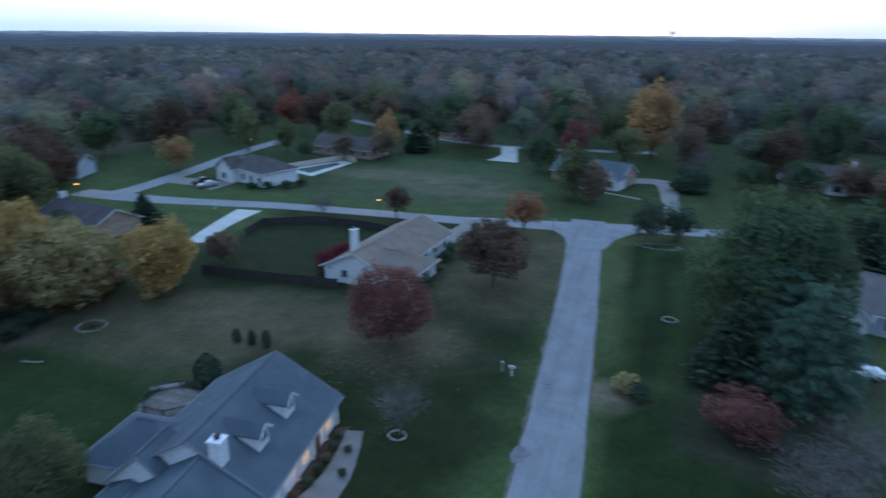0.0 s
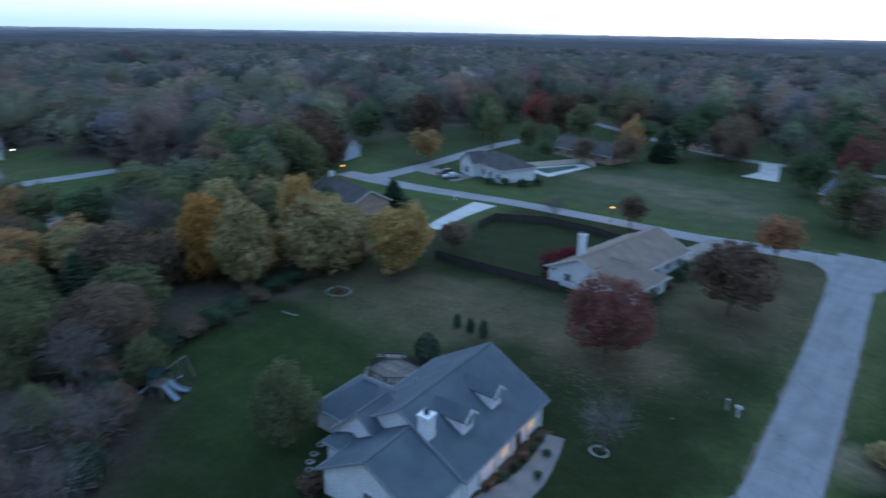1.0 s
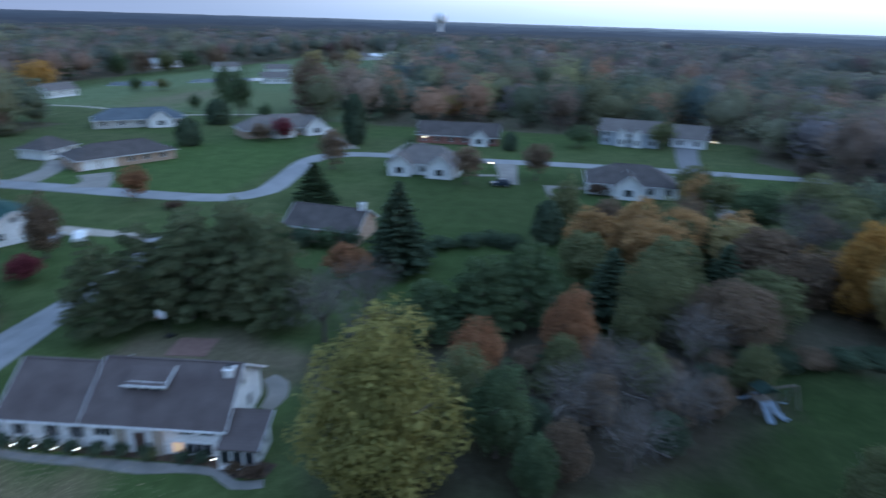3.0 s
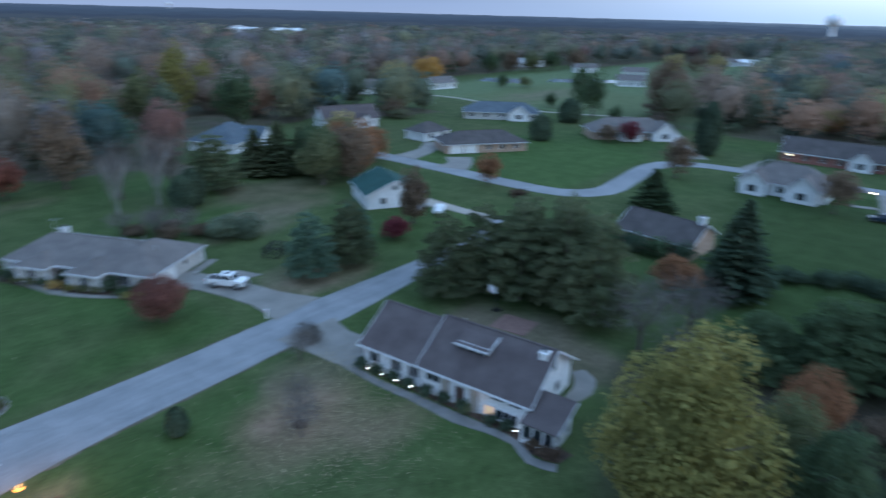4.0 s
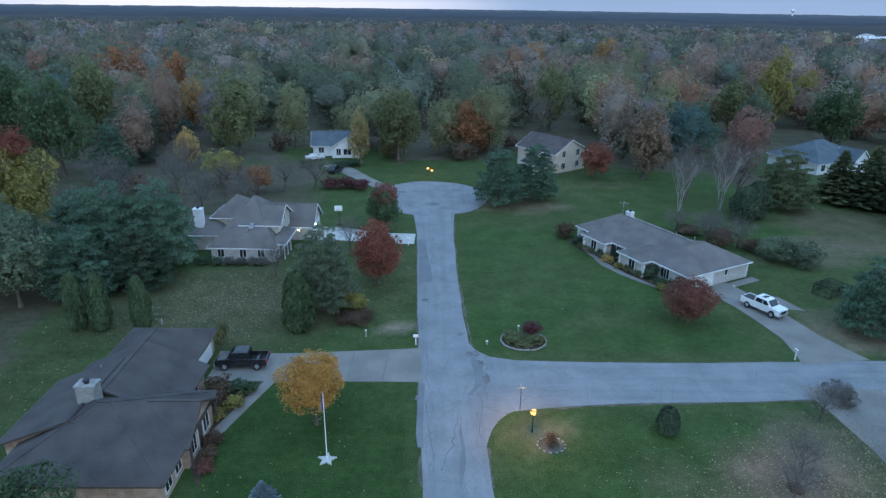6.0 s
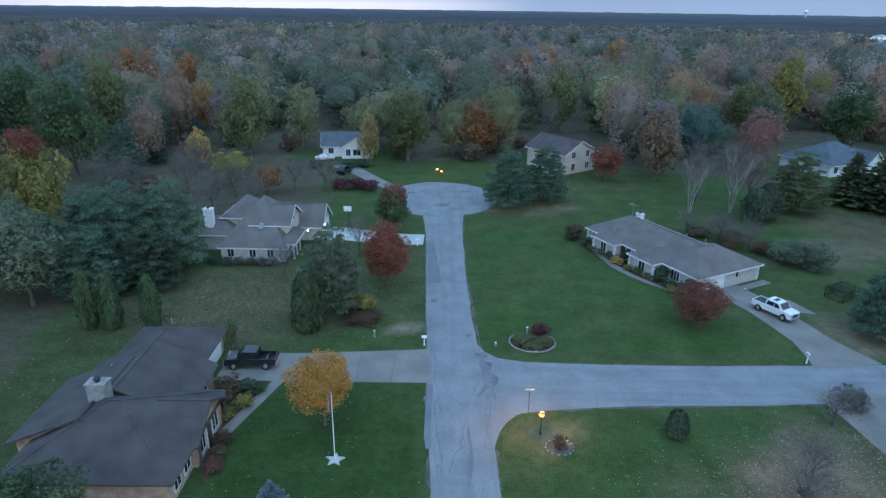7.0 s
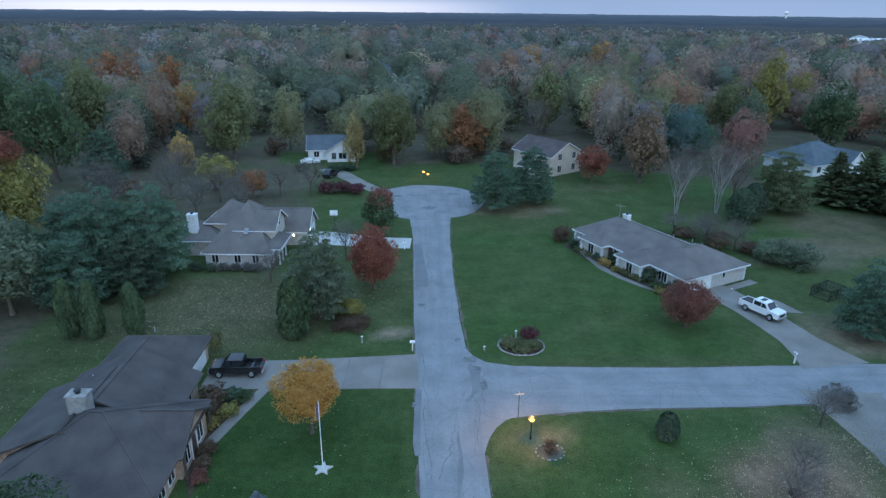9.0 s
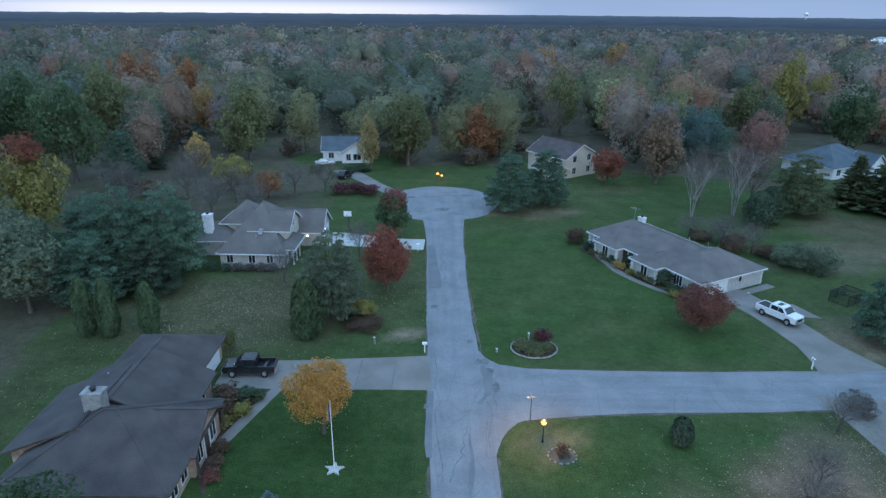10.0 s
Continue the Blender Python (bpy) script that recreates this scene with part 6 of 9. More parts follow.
def tree(form, colour, x, y, h, r, foot=0.16, name="", label="", group="", low=None):
    """One tree or shrub: form of crown, leaf colour, place, height, crown radius; foot: share of the height below the crown."""
    turn = seeds.uniform(0, 360)
    w = WORDS[colour]
    if form in ("round", "tall", "cone"):
        nm, lab = name or "tree", label or f"{w} autumn tree with a {'broad round' if form == 'round' else 'tall uneven'} crown"
        e = thing(nm, x, y, turn, lab, "tree", group)
        away = math.hypot(x, y)
        kit = CROWN[form + ("_far" if away > 105 else "_close" if away < 42 and form == "tall" else "_near" if away < 80 else "")]
        c = put_mesh("crown", kit[seeds.randrange(len(kit))], e, LEAF[colour])
        ch = h * (1 - foot) / 2
        c.matrix_basis = Matrix.Translation((0, 0, h - ch)) @ Matrix.Diagonal((r, r, ch, 1))
        t = put_mesh("trunk", TRUNK[seeds.randrange(3)], e)
        t.matrix_basis = Matrix.Diagonal((h, h, h * 0.9, 1))
    elif form in ("pine", "spruce", "column"):
        nm = name or {"pine": "pine_tree", "spruce": "spruce_tree", "column": "cedar_tree"}[form]
        lab = label or {"pine": f"{w} pine tree with layered boughs", "spruce": f"{w} spruce tree, conical and dense", "column": f"{w} evergreen with a narrow dense crown"}[form]
        e = thing(nm, x, y, turn, lab, "tree", group)
        c = put_mesh("crown", CROWN[form][seeds.randrange(len(CROWN[form]))], e, LEAF[colour])
        f = 0.05 if form != "column" else 0.02
        c.matrix_basis = Matrix.Translation((0, 0, h * f)) @ Matrix.Diagonal((r, r, h * (1 - f), 1))
        t = put_mesh("trunk", BOLE[0], e)
        t.matrix_basis = Matrix.Diagonal((h, h, h * 0.93, 1))
    elif form in ("bare", "stems"):
        e = thing(name or "bare_tree", x, y, turn, label or "leafless grey-brown tree with fine twigs", "tree", group)
        t = put_mesh("trunk", BARE[2 if form == "stems" else seeds.randrange(2)], e, M["bark_pale"] if form == "stems" else M["bark"])
        t.matrix_basis = Matrix.Diagonal((r * 2.3, r * 2.3, h, 1))
        c = put_mesh("twig_crown", TWIGS[seeds.randrange(2)], e)
        c.matrix_basis = Matrix.Translation((0, 0, h * 0.62)) @ Matrix.Diagonal((r, r, h * 0.40, 1))
    else:
        e = thing(name or "shrub", x, y, turn, label or f"{w} garden shrub beside the lawn", "shrub", group)
        kit = CROWN["bush_large" if r > 1.7 and math.hypot(x, y) < 110 else "bush"]
        c = put_mesh("foliage", kit[seeds.randrange(len(kit))], e, LEAF[colour])
        c.matrix_basis = Matrix.Translation((0, 0, h * 0.5)) @ Matrix.Diagonal((r, r, h * 0.52, 1))
    return e


# round the junction and the north lawns
tree("round", "gold", -10.4, 46.0, 7.2, 3.1, 0.26, label="golden-orange maple with a round crown on the lawn")
tree("spruce", "bluespruce", -12.7, 36.4, 2.2, 1.2, label="small silver-blue spruce on the lawn")
tree("column", "cedar", 20.8, 45.0, 2.6, 1.0, label="small dark cedar on the lawn")
tree("bare", "grey", 29.8, 39.6, 4.0, 1.9, label="small bare tree in a ring of fallen leaves")
tree("bare", "grey", 27.6, 36.6, 4.5, 2.2, label="small bare tree in a ring of fallen leaves")
tree("bare", "grey", 35.6, 46.8, 3.4, 2.2, label="wide twiggy mauve-grey shrub by the road", name="shrub")
tree("round", "red", 30.4, 65.6, 6.0, 3.3, 0.08, label="dull dark red low maple beside the drive")
tree("bush", "plum", 11.3, 62.4, 1.9, 1.4, label="dark red shrub in the stone-edged bed")
tree("bush", "maroon", 10.2, 43.2, 1.3, 0.8, label="small dark red shrub near the lamp post")
for sx, sy, sh, sr in ((9.0, 60.8, 0.8, 1.1), (10.2, 60.3, 0.8, 1.15), (11.5, 60.8, 0.8, 1.05), (8.7, 62.0, 0.7, 0.8), (10.2, 61.3, 0.7, 1.0)):
    tree("bush", "olive", sx, sy, sh * 1.25, sr * 1.2, label="low clipped shrub in the stone-edged bed", group="bed shrubs")
tree("pine", "spruce", 12.4, 113.0, 11.4, 5.2)
tree("pine", "spruce", 19.6, 116.6, 11.6, 5.0)
tree("tall", "green", -8.2, 97.0, 8.0, 3.6, 0.08, label="dark green pear tree turning red at the top")
tree("tall", "red", -8.0, 97.3, 8.7, 2.7, 0.45, label="rust-tipped upper crown of the pear tree")
tree("tall", "scarlet", -7.4, 76.4, 9.2, 3.9, 0.08, label="thin rust-red maple on the lawn")
tree("pine", "pale", -13.4, 68.6, 11.4, 4.6, label="light green pine tree with layered boughs")
tree("column", "green", -15.4, 63.4, 7.2, 1.8)
tree("bush", "lime", -9.6, 68.6, 2.8, 1.9)
tree("bush", "maroon", -9.4, 66.0, 0.9, 2.6, label="low dull red ground cover under the pine")
tree("bare", "grey", -21.6, 78.4, 5.2, 3.0)
tree("bare", "grey", -12.4, 86.5, 7.0, 2.6)
for ax_, ay_, ah in ((-40.4, 63.4, 6.6), (-37.8, 63.4, 6.4), (-33.6, 64.2, 5.8)):
    tree("column", "green", ax_, ay_, ah + 0.4, 1.2, name="arborvitae", label="clipped green arborvitae in a row", group="arborvitae row")
tree("pine", "spruce", -43.6, 79.0, 13.6, 6.2)
tree("pine", "spruce", -38.0, 81.5, 13.2, 5.4)
tree("pine", "spruce", -49.2, 82.5, 11.6, 6.0)
tree("pine", "spruce", -44.5, 72.5, 9.0, 5.0)
tree("pine", "cedar", -38.0, 75.0, 8.5, 4.4)
tree("tall", "pale", -50.5, 69.0, 11.5, 5.4, label="grey-green autumn tree with a tall uneven crown")
tree("tall", "pale", -55.5, 75.0, 12.0, 5.4)
tree("tall", "olive", -59.0, 68.0, 11.0, 5.0)
tree("round", "green", -26.5, 27.6, 9.6, 5.2, label="leafy green tree beside the house")
tree("tall", "straw", -17.2, 145.2, 13.0, 3.2, 0.05, label="pale yellow birch beside the white house")
tree("tall", "olive", -8.6, 149.0, 17.4, 7.2, 0.08)
tree("round", "rust", 9.0, 156.0, 14.0, 6.8, 0.1)
tree("tall", "yellow", -55.0, 138.0, 9.4, 3.4)
tree("round", "lime", -43.0, 125.0, 7.4, 4.4)
tree("round", "rust", -34.6, 119.6, 5.8, 3.4)
tree("bare", "grey", -29.6, 120.8, 7.6, 4.2)
tree("bare", "grey", -23.6, 121.2, 7.8, 4.0)
tree("bare", "grey", -50.0, 118.0, 8.4, 4.4)
tree("bare", "grey", -41.0, 106.0, 8.6, 4.6)
tree("bare", "grey", -34.0, 108.0, 8.0, 4.4)
tree("bare", "grey", -46.5, 101.0, 9.0, 4.6)
tree("bare", "grey", -56.0, 106.0, 9.6, 5.0)
tree("bare", "grey", -52.0, 128.0, 10.0, 5.0)
tree("bare", "grey", -40.0, 116.0, 8.0, 4.2)
tree("bush", "brown", -58.0, 120.0, 4.0, 3.4, label="tangled brown shrub among bare trees", group="wood edge shrubs")
tree("bush", "olive", -50.0, 110.0, 4.4, 3.6, label="olive-green shrub among bare trees", group="wood edge shrubs")
tree("bush", "brown", -44.0, 132.0, 4.0, 3.6, label="tangled brown shrub among bare trees", group="wood edge shrubs")
for mx_, my_ in ((-21.0, 123.4), (-17.8, 123.6), (-14.8, 122.4)):
    tree("bush", "plum", mx_, my_, 2.6, 2.3, label="spreading plum-red shrub by the turning circle", group="plum-red shrubs")
tree("bush", "cedar", -22.0, 141.6, 1.4, 2.4)
tree("bush", "cedar", -18.6, 142.4, 1.4, 2.4)
tree("bush", "cedar", -29.5, 141.0, 2.0, 1.6)
tree("round", "scarlet", 35.4, 132.4, 8.2, 4.0, 0.08)
tree("tall", "brown", 46.2, 133.5, 16.6, 6.2, 0.1)
tree("stems", "grey", 45.6, 110.0, 12.0, 3.0, label="pale-stemmed bare tree on the lawn")
tree("stems", "grey", 53.4, 110.5, 14.0, 3.4, label="pale-stemmed bare tree on the lawn")
tree("bare", "grey", 58.0, 114.0, 13.0, 5.0)
tree("bare", "grey", 50.0, 118.0, 12.5, 5.0)
tree("column", "cedar", 55.0, 104.6, 6.2, 2.4)
tree("column", "cedar", 58.0, 106.5, 6.6, 2.4)
tree("pine", "pine", 66.0, 111.8, 11.8, 5.6)
tree("spruce", "pine", 79.0, 116.6, 10.6, 5.0)
tree("spruce", "pine", 83.0, 113.6, 12.2, 5.2)
tree("spruce", "pine", 87.0, 111.0, 11.0, 4.6)
tree("bush", "pale", 51.2, 85.8, 4.4, 3.4, label="large pale silvery shrub behind the house")
tree("bush", "pale", 54.4, 83.8, 3.8, 3.0, label="large pale flowering shrub behind the house")
for bx_, by_, bh_ in ((44.0, 93.5, 4.2), (48.0, 91.2, 4.4), (46.0, 97.0, 4.0), (41.0, 98.5, 3.6)):
    tree("bare", "grey", bx_, by_, bh_ + 0.6, 3.4, name="shrub", label="tangled brown leafless shrub behind the house", group="overgrown shrubs")
    tree("bush", "brown", bx_ + 1.6, by_ - 1.2, bh_ * 0.5, 2.2, label="low brown-leaved shrub behind the house", group="low brown shrubs")
tree("pine", "spruce", 50.6, 63.2, 9.8, 4.0)
tree("pine", "pine", 57.6, 62.8, 10.2, 3.8)
tree("pine", "spruce", 61.5, 66.5, 8.6, 3.4)
# beds along the ranch house
for sx, sy, sh, sr, sc in ((21.4, 95.6, 2.4, 1.9, "maroon"), (22.8, 92.2, 1.5, 1.2, "cedar"), (23.4, 90.4, 1.0, 1.2, "olive"), (24.4, 88.4, 1.0, 1.2, "olive"), (25.2, 86.8, 1.4, 1.0, "cedar"), (25.7, 84.9, 1.2, 1.15, "yellow"),
                       (27.6, 85.6, 2.0, 1.3, "cedar"), (26.8, 82.4, 1.0, 0.9, "lime"), (27.8, 81.0, 1.1, 1.1, "olive"), (28.8, 79.4, 1.1, 1.1, "olive"), (30.4, 78.8, 2.4, 1.5, "cedar"), (31.0, 76.6, 1.1, 1.4, "green"),
                       (32.4, 75.8, 1.2, 1.2, "green"), (33.0, 74.8, 2.2, 1.5, "cedar"), (30.6, 75.2, 0.8, 1.1, "lime"), (31.8, 73.8, 0.8, 1.2, "lime")):
    tree("bush", sc, sx, sy, sh, sr, label=f"{WORDS[sc]} rounded shrub in the planting bed", group="planting bed shrubs")
# bed by the dark-roofed house
for sx, sy, sh, sr, sc in ((-20.4, 50.6, 2.0, 1.7, "maroon"), (-18.6, 50.9, 1.5, 1.3, "cedar"), (-20.0, 48.4, 1.6, 1.4, "maroon"), (-18.4, 48.6, 1.3, 1.2, "lime"), (-19.4, 46.8, 1.3, 1.0, "lime"), (-17.6, 50.9, 1.2, 1.0, "green"),
                       (-18.6, 43.4, 1.2, 1.0, "maroon"), (-18.4, 41.6, 1.1, 0.9, "brown"), (-18.2, 40.0, 1.1, 0.9, "red"), (-23.0, 59.8, 3.4, 0.9, "olive")):
    tree("bush", sc, sx, sy, sh, sr, label=f"{WORDS[sc]} shrub in the front planting bed", group="front bed shrubs")
for sx in (-33.0, -31.0, -29.4, -27.6, -25.8, -24.4):
    tree("bush", "cedar" if sx < -30 else "grey", sx, 82.7, 1.3, 1.1, label="low clipped shrub along the house wall", group="wall shrubs")
# beds and pines by the brown-roofed house
for k in range(7):
    tree("bush", "cedar", 38.85 + 0.165 * k, 41.0 - 2.1 * k, 1.4, 0.85, label="dark rounded shrub along the front path", group="front path shrubs")
for sx, sy, sh, sr, sc in ((40.1, 25.2, 1.1, 0.8, "cedar"), (40.2, 23.6, 1.2, 0.85, "cedar"), (40.0, 20.4, 1.2, 1.2, "brown"), (39.6, 18.8, 1.1, 1.2, "maroon"), (39.9, 28.0, 1.2, 0.7, "olive")):
    tree("bush", sc, sx, sy, sh, sr, label=f"{WORDS[sc]} rounded shrub along the front path", group="front path shrubs")
tree("bush", "grey", 39.0, 49.6, 2.0, 1.8, label="mauve-grey twiggy shrub by the road")
for px_, py_, ph_, pr_ in ((58.5, 45.5, 11.8, 4.6), (63.0, 43.0, 12.6, 4.8), (64.5, 38.0, 14.0, 5.2), (66.0, 32.5, 15.0, 5.4), (64.5, 27.5, 14.6, 5.0), (69.5, 40.5, 13.0, 4.8), (70.5, 34.5, 14.0, 5.0)):
    tree("pine", "pine", px_, py_, ph_, pr_, group="row of pines")
tree("bare", "grey", 62.0, 20.5, 9.0, 5.0)
tree("bare", "grey", 67.5, 17.0, 9.0, 5.0)
tree("bare", "grey", 59.0, 14.0, 6.5, 4.2)
tree("cone", "lime", 40.4, 8.3, 15.8, 7.8, 0.02, label="tall yellow-green tulip tree beside the house")
tree("round", "rust", 54.8, 2.4, 8.2, 2.9)
tree("tall", "green", 45.6, -0.4, 9.4, 3.5, 0.05)
tree("tall", "olive", 49.0, 3.0, 8.6, 3.3, 0.05)
tree("tall", "green", 41.0, -3.6, 6.2, 2.6, 0.05)
tree("tall", "brown", 43.6, -6.0, 5.8, 2.6, 0.05)
tree("bare", "grey", 50.0, -7.0, 7.5, 4.4)
tree("bare", "grey", 46.0, -11.5, 7.0, 4.2)
tree("bare", "grey", 55.0, -11.0, 8.0, 4.4)
tree("bare", "grey", 52.5, -17.0, 7.0, 4.2)
tree("tall", "rust", 62.2, -6.6, 9.6, 3.6, 0.05)
tree("pine", "green", 68.0, 3.0, 10.2, 5.2)
tree("pine", "green", 66.0, 9.0, 7.4, 4.6)
tree("pine", "green", 72.5, -2.0, 11.0, 5.2)
tree("spruce", "cedar", 74.5, -12.0, 10.0, 4.2)
tree("spruce", "cedar", 77.5, -26.0, 10.6, 4.2)
tree("bare", "grey", 63.0, -20.0, 8.4, 4.6)
tree("bush", "brown", 60.5, -16.0, 3.2, 3.4)
tree("spruce", "cedar", 85.0, 17.0, 13.8, 5.4)
tree("bush", "cedar", 92.6, 26.6, 3.4, 2.2, label="dark screening shrub before the grey-roofed house", group="screening shrubs")
tree("bush", "green", 92.2, 30.4, 3.3, 2.4, label="dark screening shrub before the grey-roofed house", group="screening shrubs")
tree("bush", "cedar", 91.8, 34.2, 3.4, 2.4, label="dark screening shrub before the grey-roofed house", group="screening shrubs")
tree("bush", "green", 91.4, 38.0, 3.6, 2.4, label="dark screening shrub before the grey-roofed house", group="screening shrubs")
tree("round", "rust", 79.0, 23.0, 6.0, 3.4)
tree("column", "cedar", 102.8, -4.6, 7.2, 2.7)
tree("round", "olive", 70.5, -17.0, 10.4, 4.6)
tree("round", "brown", 68.8, -26.0, 9.0, 4.6)
for bx_, by_ in ((96, 12), (98, 8), (100, 4.5), (99, 1.5), (93.5, 15.5)):
    tree("bush", "cedar", bx_, by_, 2.2, 2.6, label="dark hedge shrub at the lawn's edge", group="hedge shrubs")
# wood strip along the back lawn
tree("tall", "amber", 92.0, -11.0, 10.0, 4.6)
tree("tall", "olive", 84.0, -9.5, 9.0, 4.4)
tree("tall", "amber", 95.0, -24.5, 10.5, 5.2)
tree("tall", "amber", 100.0, -19.0, 9.5, 5.0)
tree("tall", "amber", 86.5, -19.5, 11.0, 5.2)
tree("tall", "olive", 78.0, -20.0, 11.0, 5.4)
tree("tall", "brown", 82.0, -32.0, 12.0, 6.0)
tree("tall", "olive", 75.0, -30.5, 9.0, 5.0)
tree("tall", "straw", 90.5, -31.0, 10.0, 5.4)
tree("tall", "amber", 97.5, -33.0, 9.4, 5.0)
tree("tall", "gold", 81.0, -44.2, 14.2, 4.6, 0.05, label="bright orange-yellow tree in the hedgerow")
tree("tall", "straw", 74.0, -46.4, 13.8, 5.2, 0.05)
tree("tall", "yellow", 76.4, -56.8, 15.6, 4.2, 0.05, label="tall bright yellow tree in the hedgerow")
tree("tall", "straw", 72.5, -56.0, 12.0, 6.0, 0.05)
tree("tall", "straw", 72.0, -61.0, 11.0, 6.4, 0.04)
tree("tall", "maroon", 128.0, -99.0, 15.0, 6.6, 0.05)
tree("tall", "olive", 118.0, -84.0, 17.0, 7.4, 0.05)
tree("tall", "maroon", 137.0, -110.0, 14.0, 6.4, 0.05)
tree("tall", "straw", 78.0, -63.0, 10.5, 5.6, 0.05)
tree("tall", "olive", 84.0, -58.0, 12.0, 5.4)
tree("tall", "olive", 88.0, -50.0, 11.5, 5.2)
tree("tall", "straw", 94.0, -55.0, 12.5, 5.0)
tree("bare", "grey", 92.0, -42.0, 12.0, 6.0)
tree("bare", "grey", 101.0, -44.0, 12.0, 6.4)
tree("round", "olive", 104.0, -52.0, 12.5, 6.4)
tree("tall", "green", 110.0, -40.0, 11.0, 6.0)
tree("round", "olive", 113.0, -50.0, 12.5, 6.4)
tree("round", "olive", 108.0, -62.0, 12.0, 6.0)
tree("tall", "olive", 104.0, -70.0, 14.0, 5.0)
tree("tall", "olive", 124.0, -37.0, 9.0, 4.6)
tree("tall", "amber", 128.0, -34.0, 8.0, 4.0)
tree("column", "cedar", 88.0, -72.0, 8.0, 3.0)
for tx_, ty_, th_, tr_, tc_ in ((100, -60, 14, 5.5, "olive"), (108, -72, 15, 6, "pale"), (116, -66, 15, 6, "brown"), (112, -86, 14, 5.5, "olive"), (118, -78, 16, 6.5, "green"), (98, -48, 12, 5, "olive"), (106, -56, 14, 5.6, "pale"), (90, -62, 12, 4.6, "straw")):
    tree("tall", tc_, tx_, ty_, th_, tr_, 0.05, group="hedgerow trees")
tree("tall", "yellow", 63.4, -65.8, 11.8, 5.6, 0.06, label="broad yellow tree on the back lawn")
for k in range(13):
    f = k / 12
    tree("bush", "cedar" if k % 3 else "brown", 73.2 - 6.6 * f + 1.3 * math.sin(5 * f), -67 + 44 * f, 2.2, 2.4, label="dark undergrowth shrub along the hedgerow", group="hedgerow shrubs")
tree("tall", "brown", 63.4, -78.6, 5.4, 3.4, 0.2)
fill = random.Random(23)
for k in range(22):
    f = (k + 0.5) / 22
    tx_, ty_ = 103 - 20 * f + fill.uniform(-9, 9), -10 - 54 * f + fill.uniform(-4, 4)
    tree("tall", ("olive", "brown", "amber", "green", "brown")[k % 5], tx_, ty_, fill.uniform(6.5, 10.5), fill.uniform(3.8, 5.2), 0.03, group="hedgerow trees")
for k in range(10):
    tree("bush", ("brown", "olive", "cedar")[k % 3], 60 + fill.uniform(-7, 9), -2 - 2.6 * k + fill.uniform(-2, 2), fill.uniform(1.6, 3.2), fill.uniform(1.8, 3.0), label="tangled undergrowth shrub below the trees", group="undergrowth")
for tx_, ty_, th_, tr_, tc_ in ((52, -9, 5.0, 3.0, "brown"), (57.5, -6, 5.6, 3.2, "olive"), (49, -15, 3.6, 2.6, "cedar"), (58, -14.5, 5.0, 3.2, "olive"), (55, -20, 4.2, 2.8, "brown"), (66, -14, 6.0, 3.6, "olive"), (69, -22, 7.0, 4.0, "brown"), (60, -25, 5.2, 3.2, "olive"), (48, -3.5, 4.0, 2.6, "cedar")):
    tree("tall", tc_, tx_, ty_, th_ * 1.15, tr_ * 0.85, 0.02, label=f"{WORDS[tc_]} small tree among bare trees", group="thicket trees")
tree("tall", "straw", 86.0, -69.0, 9.0, 4.6, 0.05)
# round the dormer house
tree("tall", "olive", 41.4, -28.6, 8.6, 3.5, 0.05)
tree("round", "red", 27.6, -62.8, 10.2, 5.1, 0.1, label="large dull red maple beside the house")
tree("round", "maroon", 20.6, -84.2, 10.4, 5.4, 0.12, label="olive-brown maple with a broad round crown")
tree("round", "rust", 21.0, -108.2, 8.6, 4.2, 0.3, label="thin orange-brown tree at the junction")
tree("round", "maroon", 47.2, -111.6, 7.0, 3.1, 0.2, label="dark maroon tree beside the street lamp")
tree("bare", "grey", 61.0, -107.2, 5.2, 3.2)
tree("bare", "grey", 19.8, -47.0, 5.6, 3.4)
for sx, sh in ((45.2, 1.7), (43.1, 1.8), (41.1, 2.2)):
    tree("column", "cedar", sx, -57.4, sh, 0.52, name="arborvitae", label="small dark upright evergreen in a row", group="small evergreens")
tree("column", "cedar", 42.2, -48.4, 3.4, 1.4)
for sx, sy, sh, sr, sc in ((28.6, -47.8, 2.2, 1.5, "cedar"), (24.8, -44.4, 0.8, 0.6, "cedar"), (24.6, -43.0, 0.8, 0.6, "cedar"), (24.5, -41.4, 0.7, 0.6, "brown"), (24.4, -39.8, 0.8, 0.6, "cedar"), (24.4, -38.0, 0.9, 0.7, "cedar"), (24.6, -36.2, 0.8, 0.6, "brown"),
                       (23.2, -43.0, 0.8, 0.5, "cedar"), (22.2, -40.0, 0.8, 0.5, "cedar"), (35.0, -26.6, 1.8, 1.4, "maroon"), (28.4, -46.0, 1.2, 0.9, "cedar")):
    tree("bush", sc, sx, sy, sh, sr, label=f"{WORDS[sc]} small shrub beside the porch walk", group="porch shrubs")
for sx, sy, sc, sh in ((30.0, -80.0, "cedar", 2.0), (31.0, -83.4, "cedar", 1.6), (30.2, -92.0, "cedar", 2.2), (30.6, -95.0, "cedar", 2.6), (30.8, -88.6, "brown", 1.2)):
    tree("bush", sc, sx, sy, sh, 1.3, label=f"{WORDS[sc]} clipped shrub before the ranch house", group="ranch front shrubs")
tree("bush", "crimson", 45.4, -80.6, 4.2, 2.6, label="crimson burning bush beside the white wall")
tree("bush", "crimson", 45.0, -84.0, 4.6, 2.4, label="crimson burning bush beside the white wall")
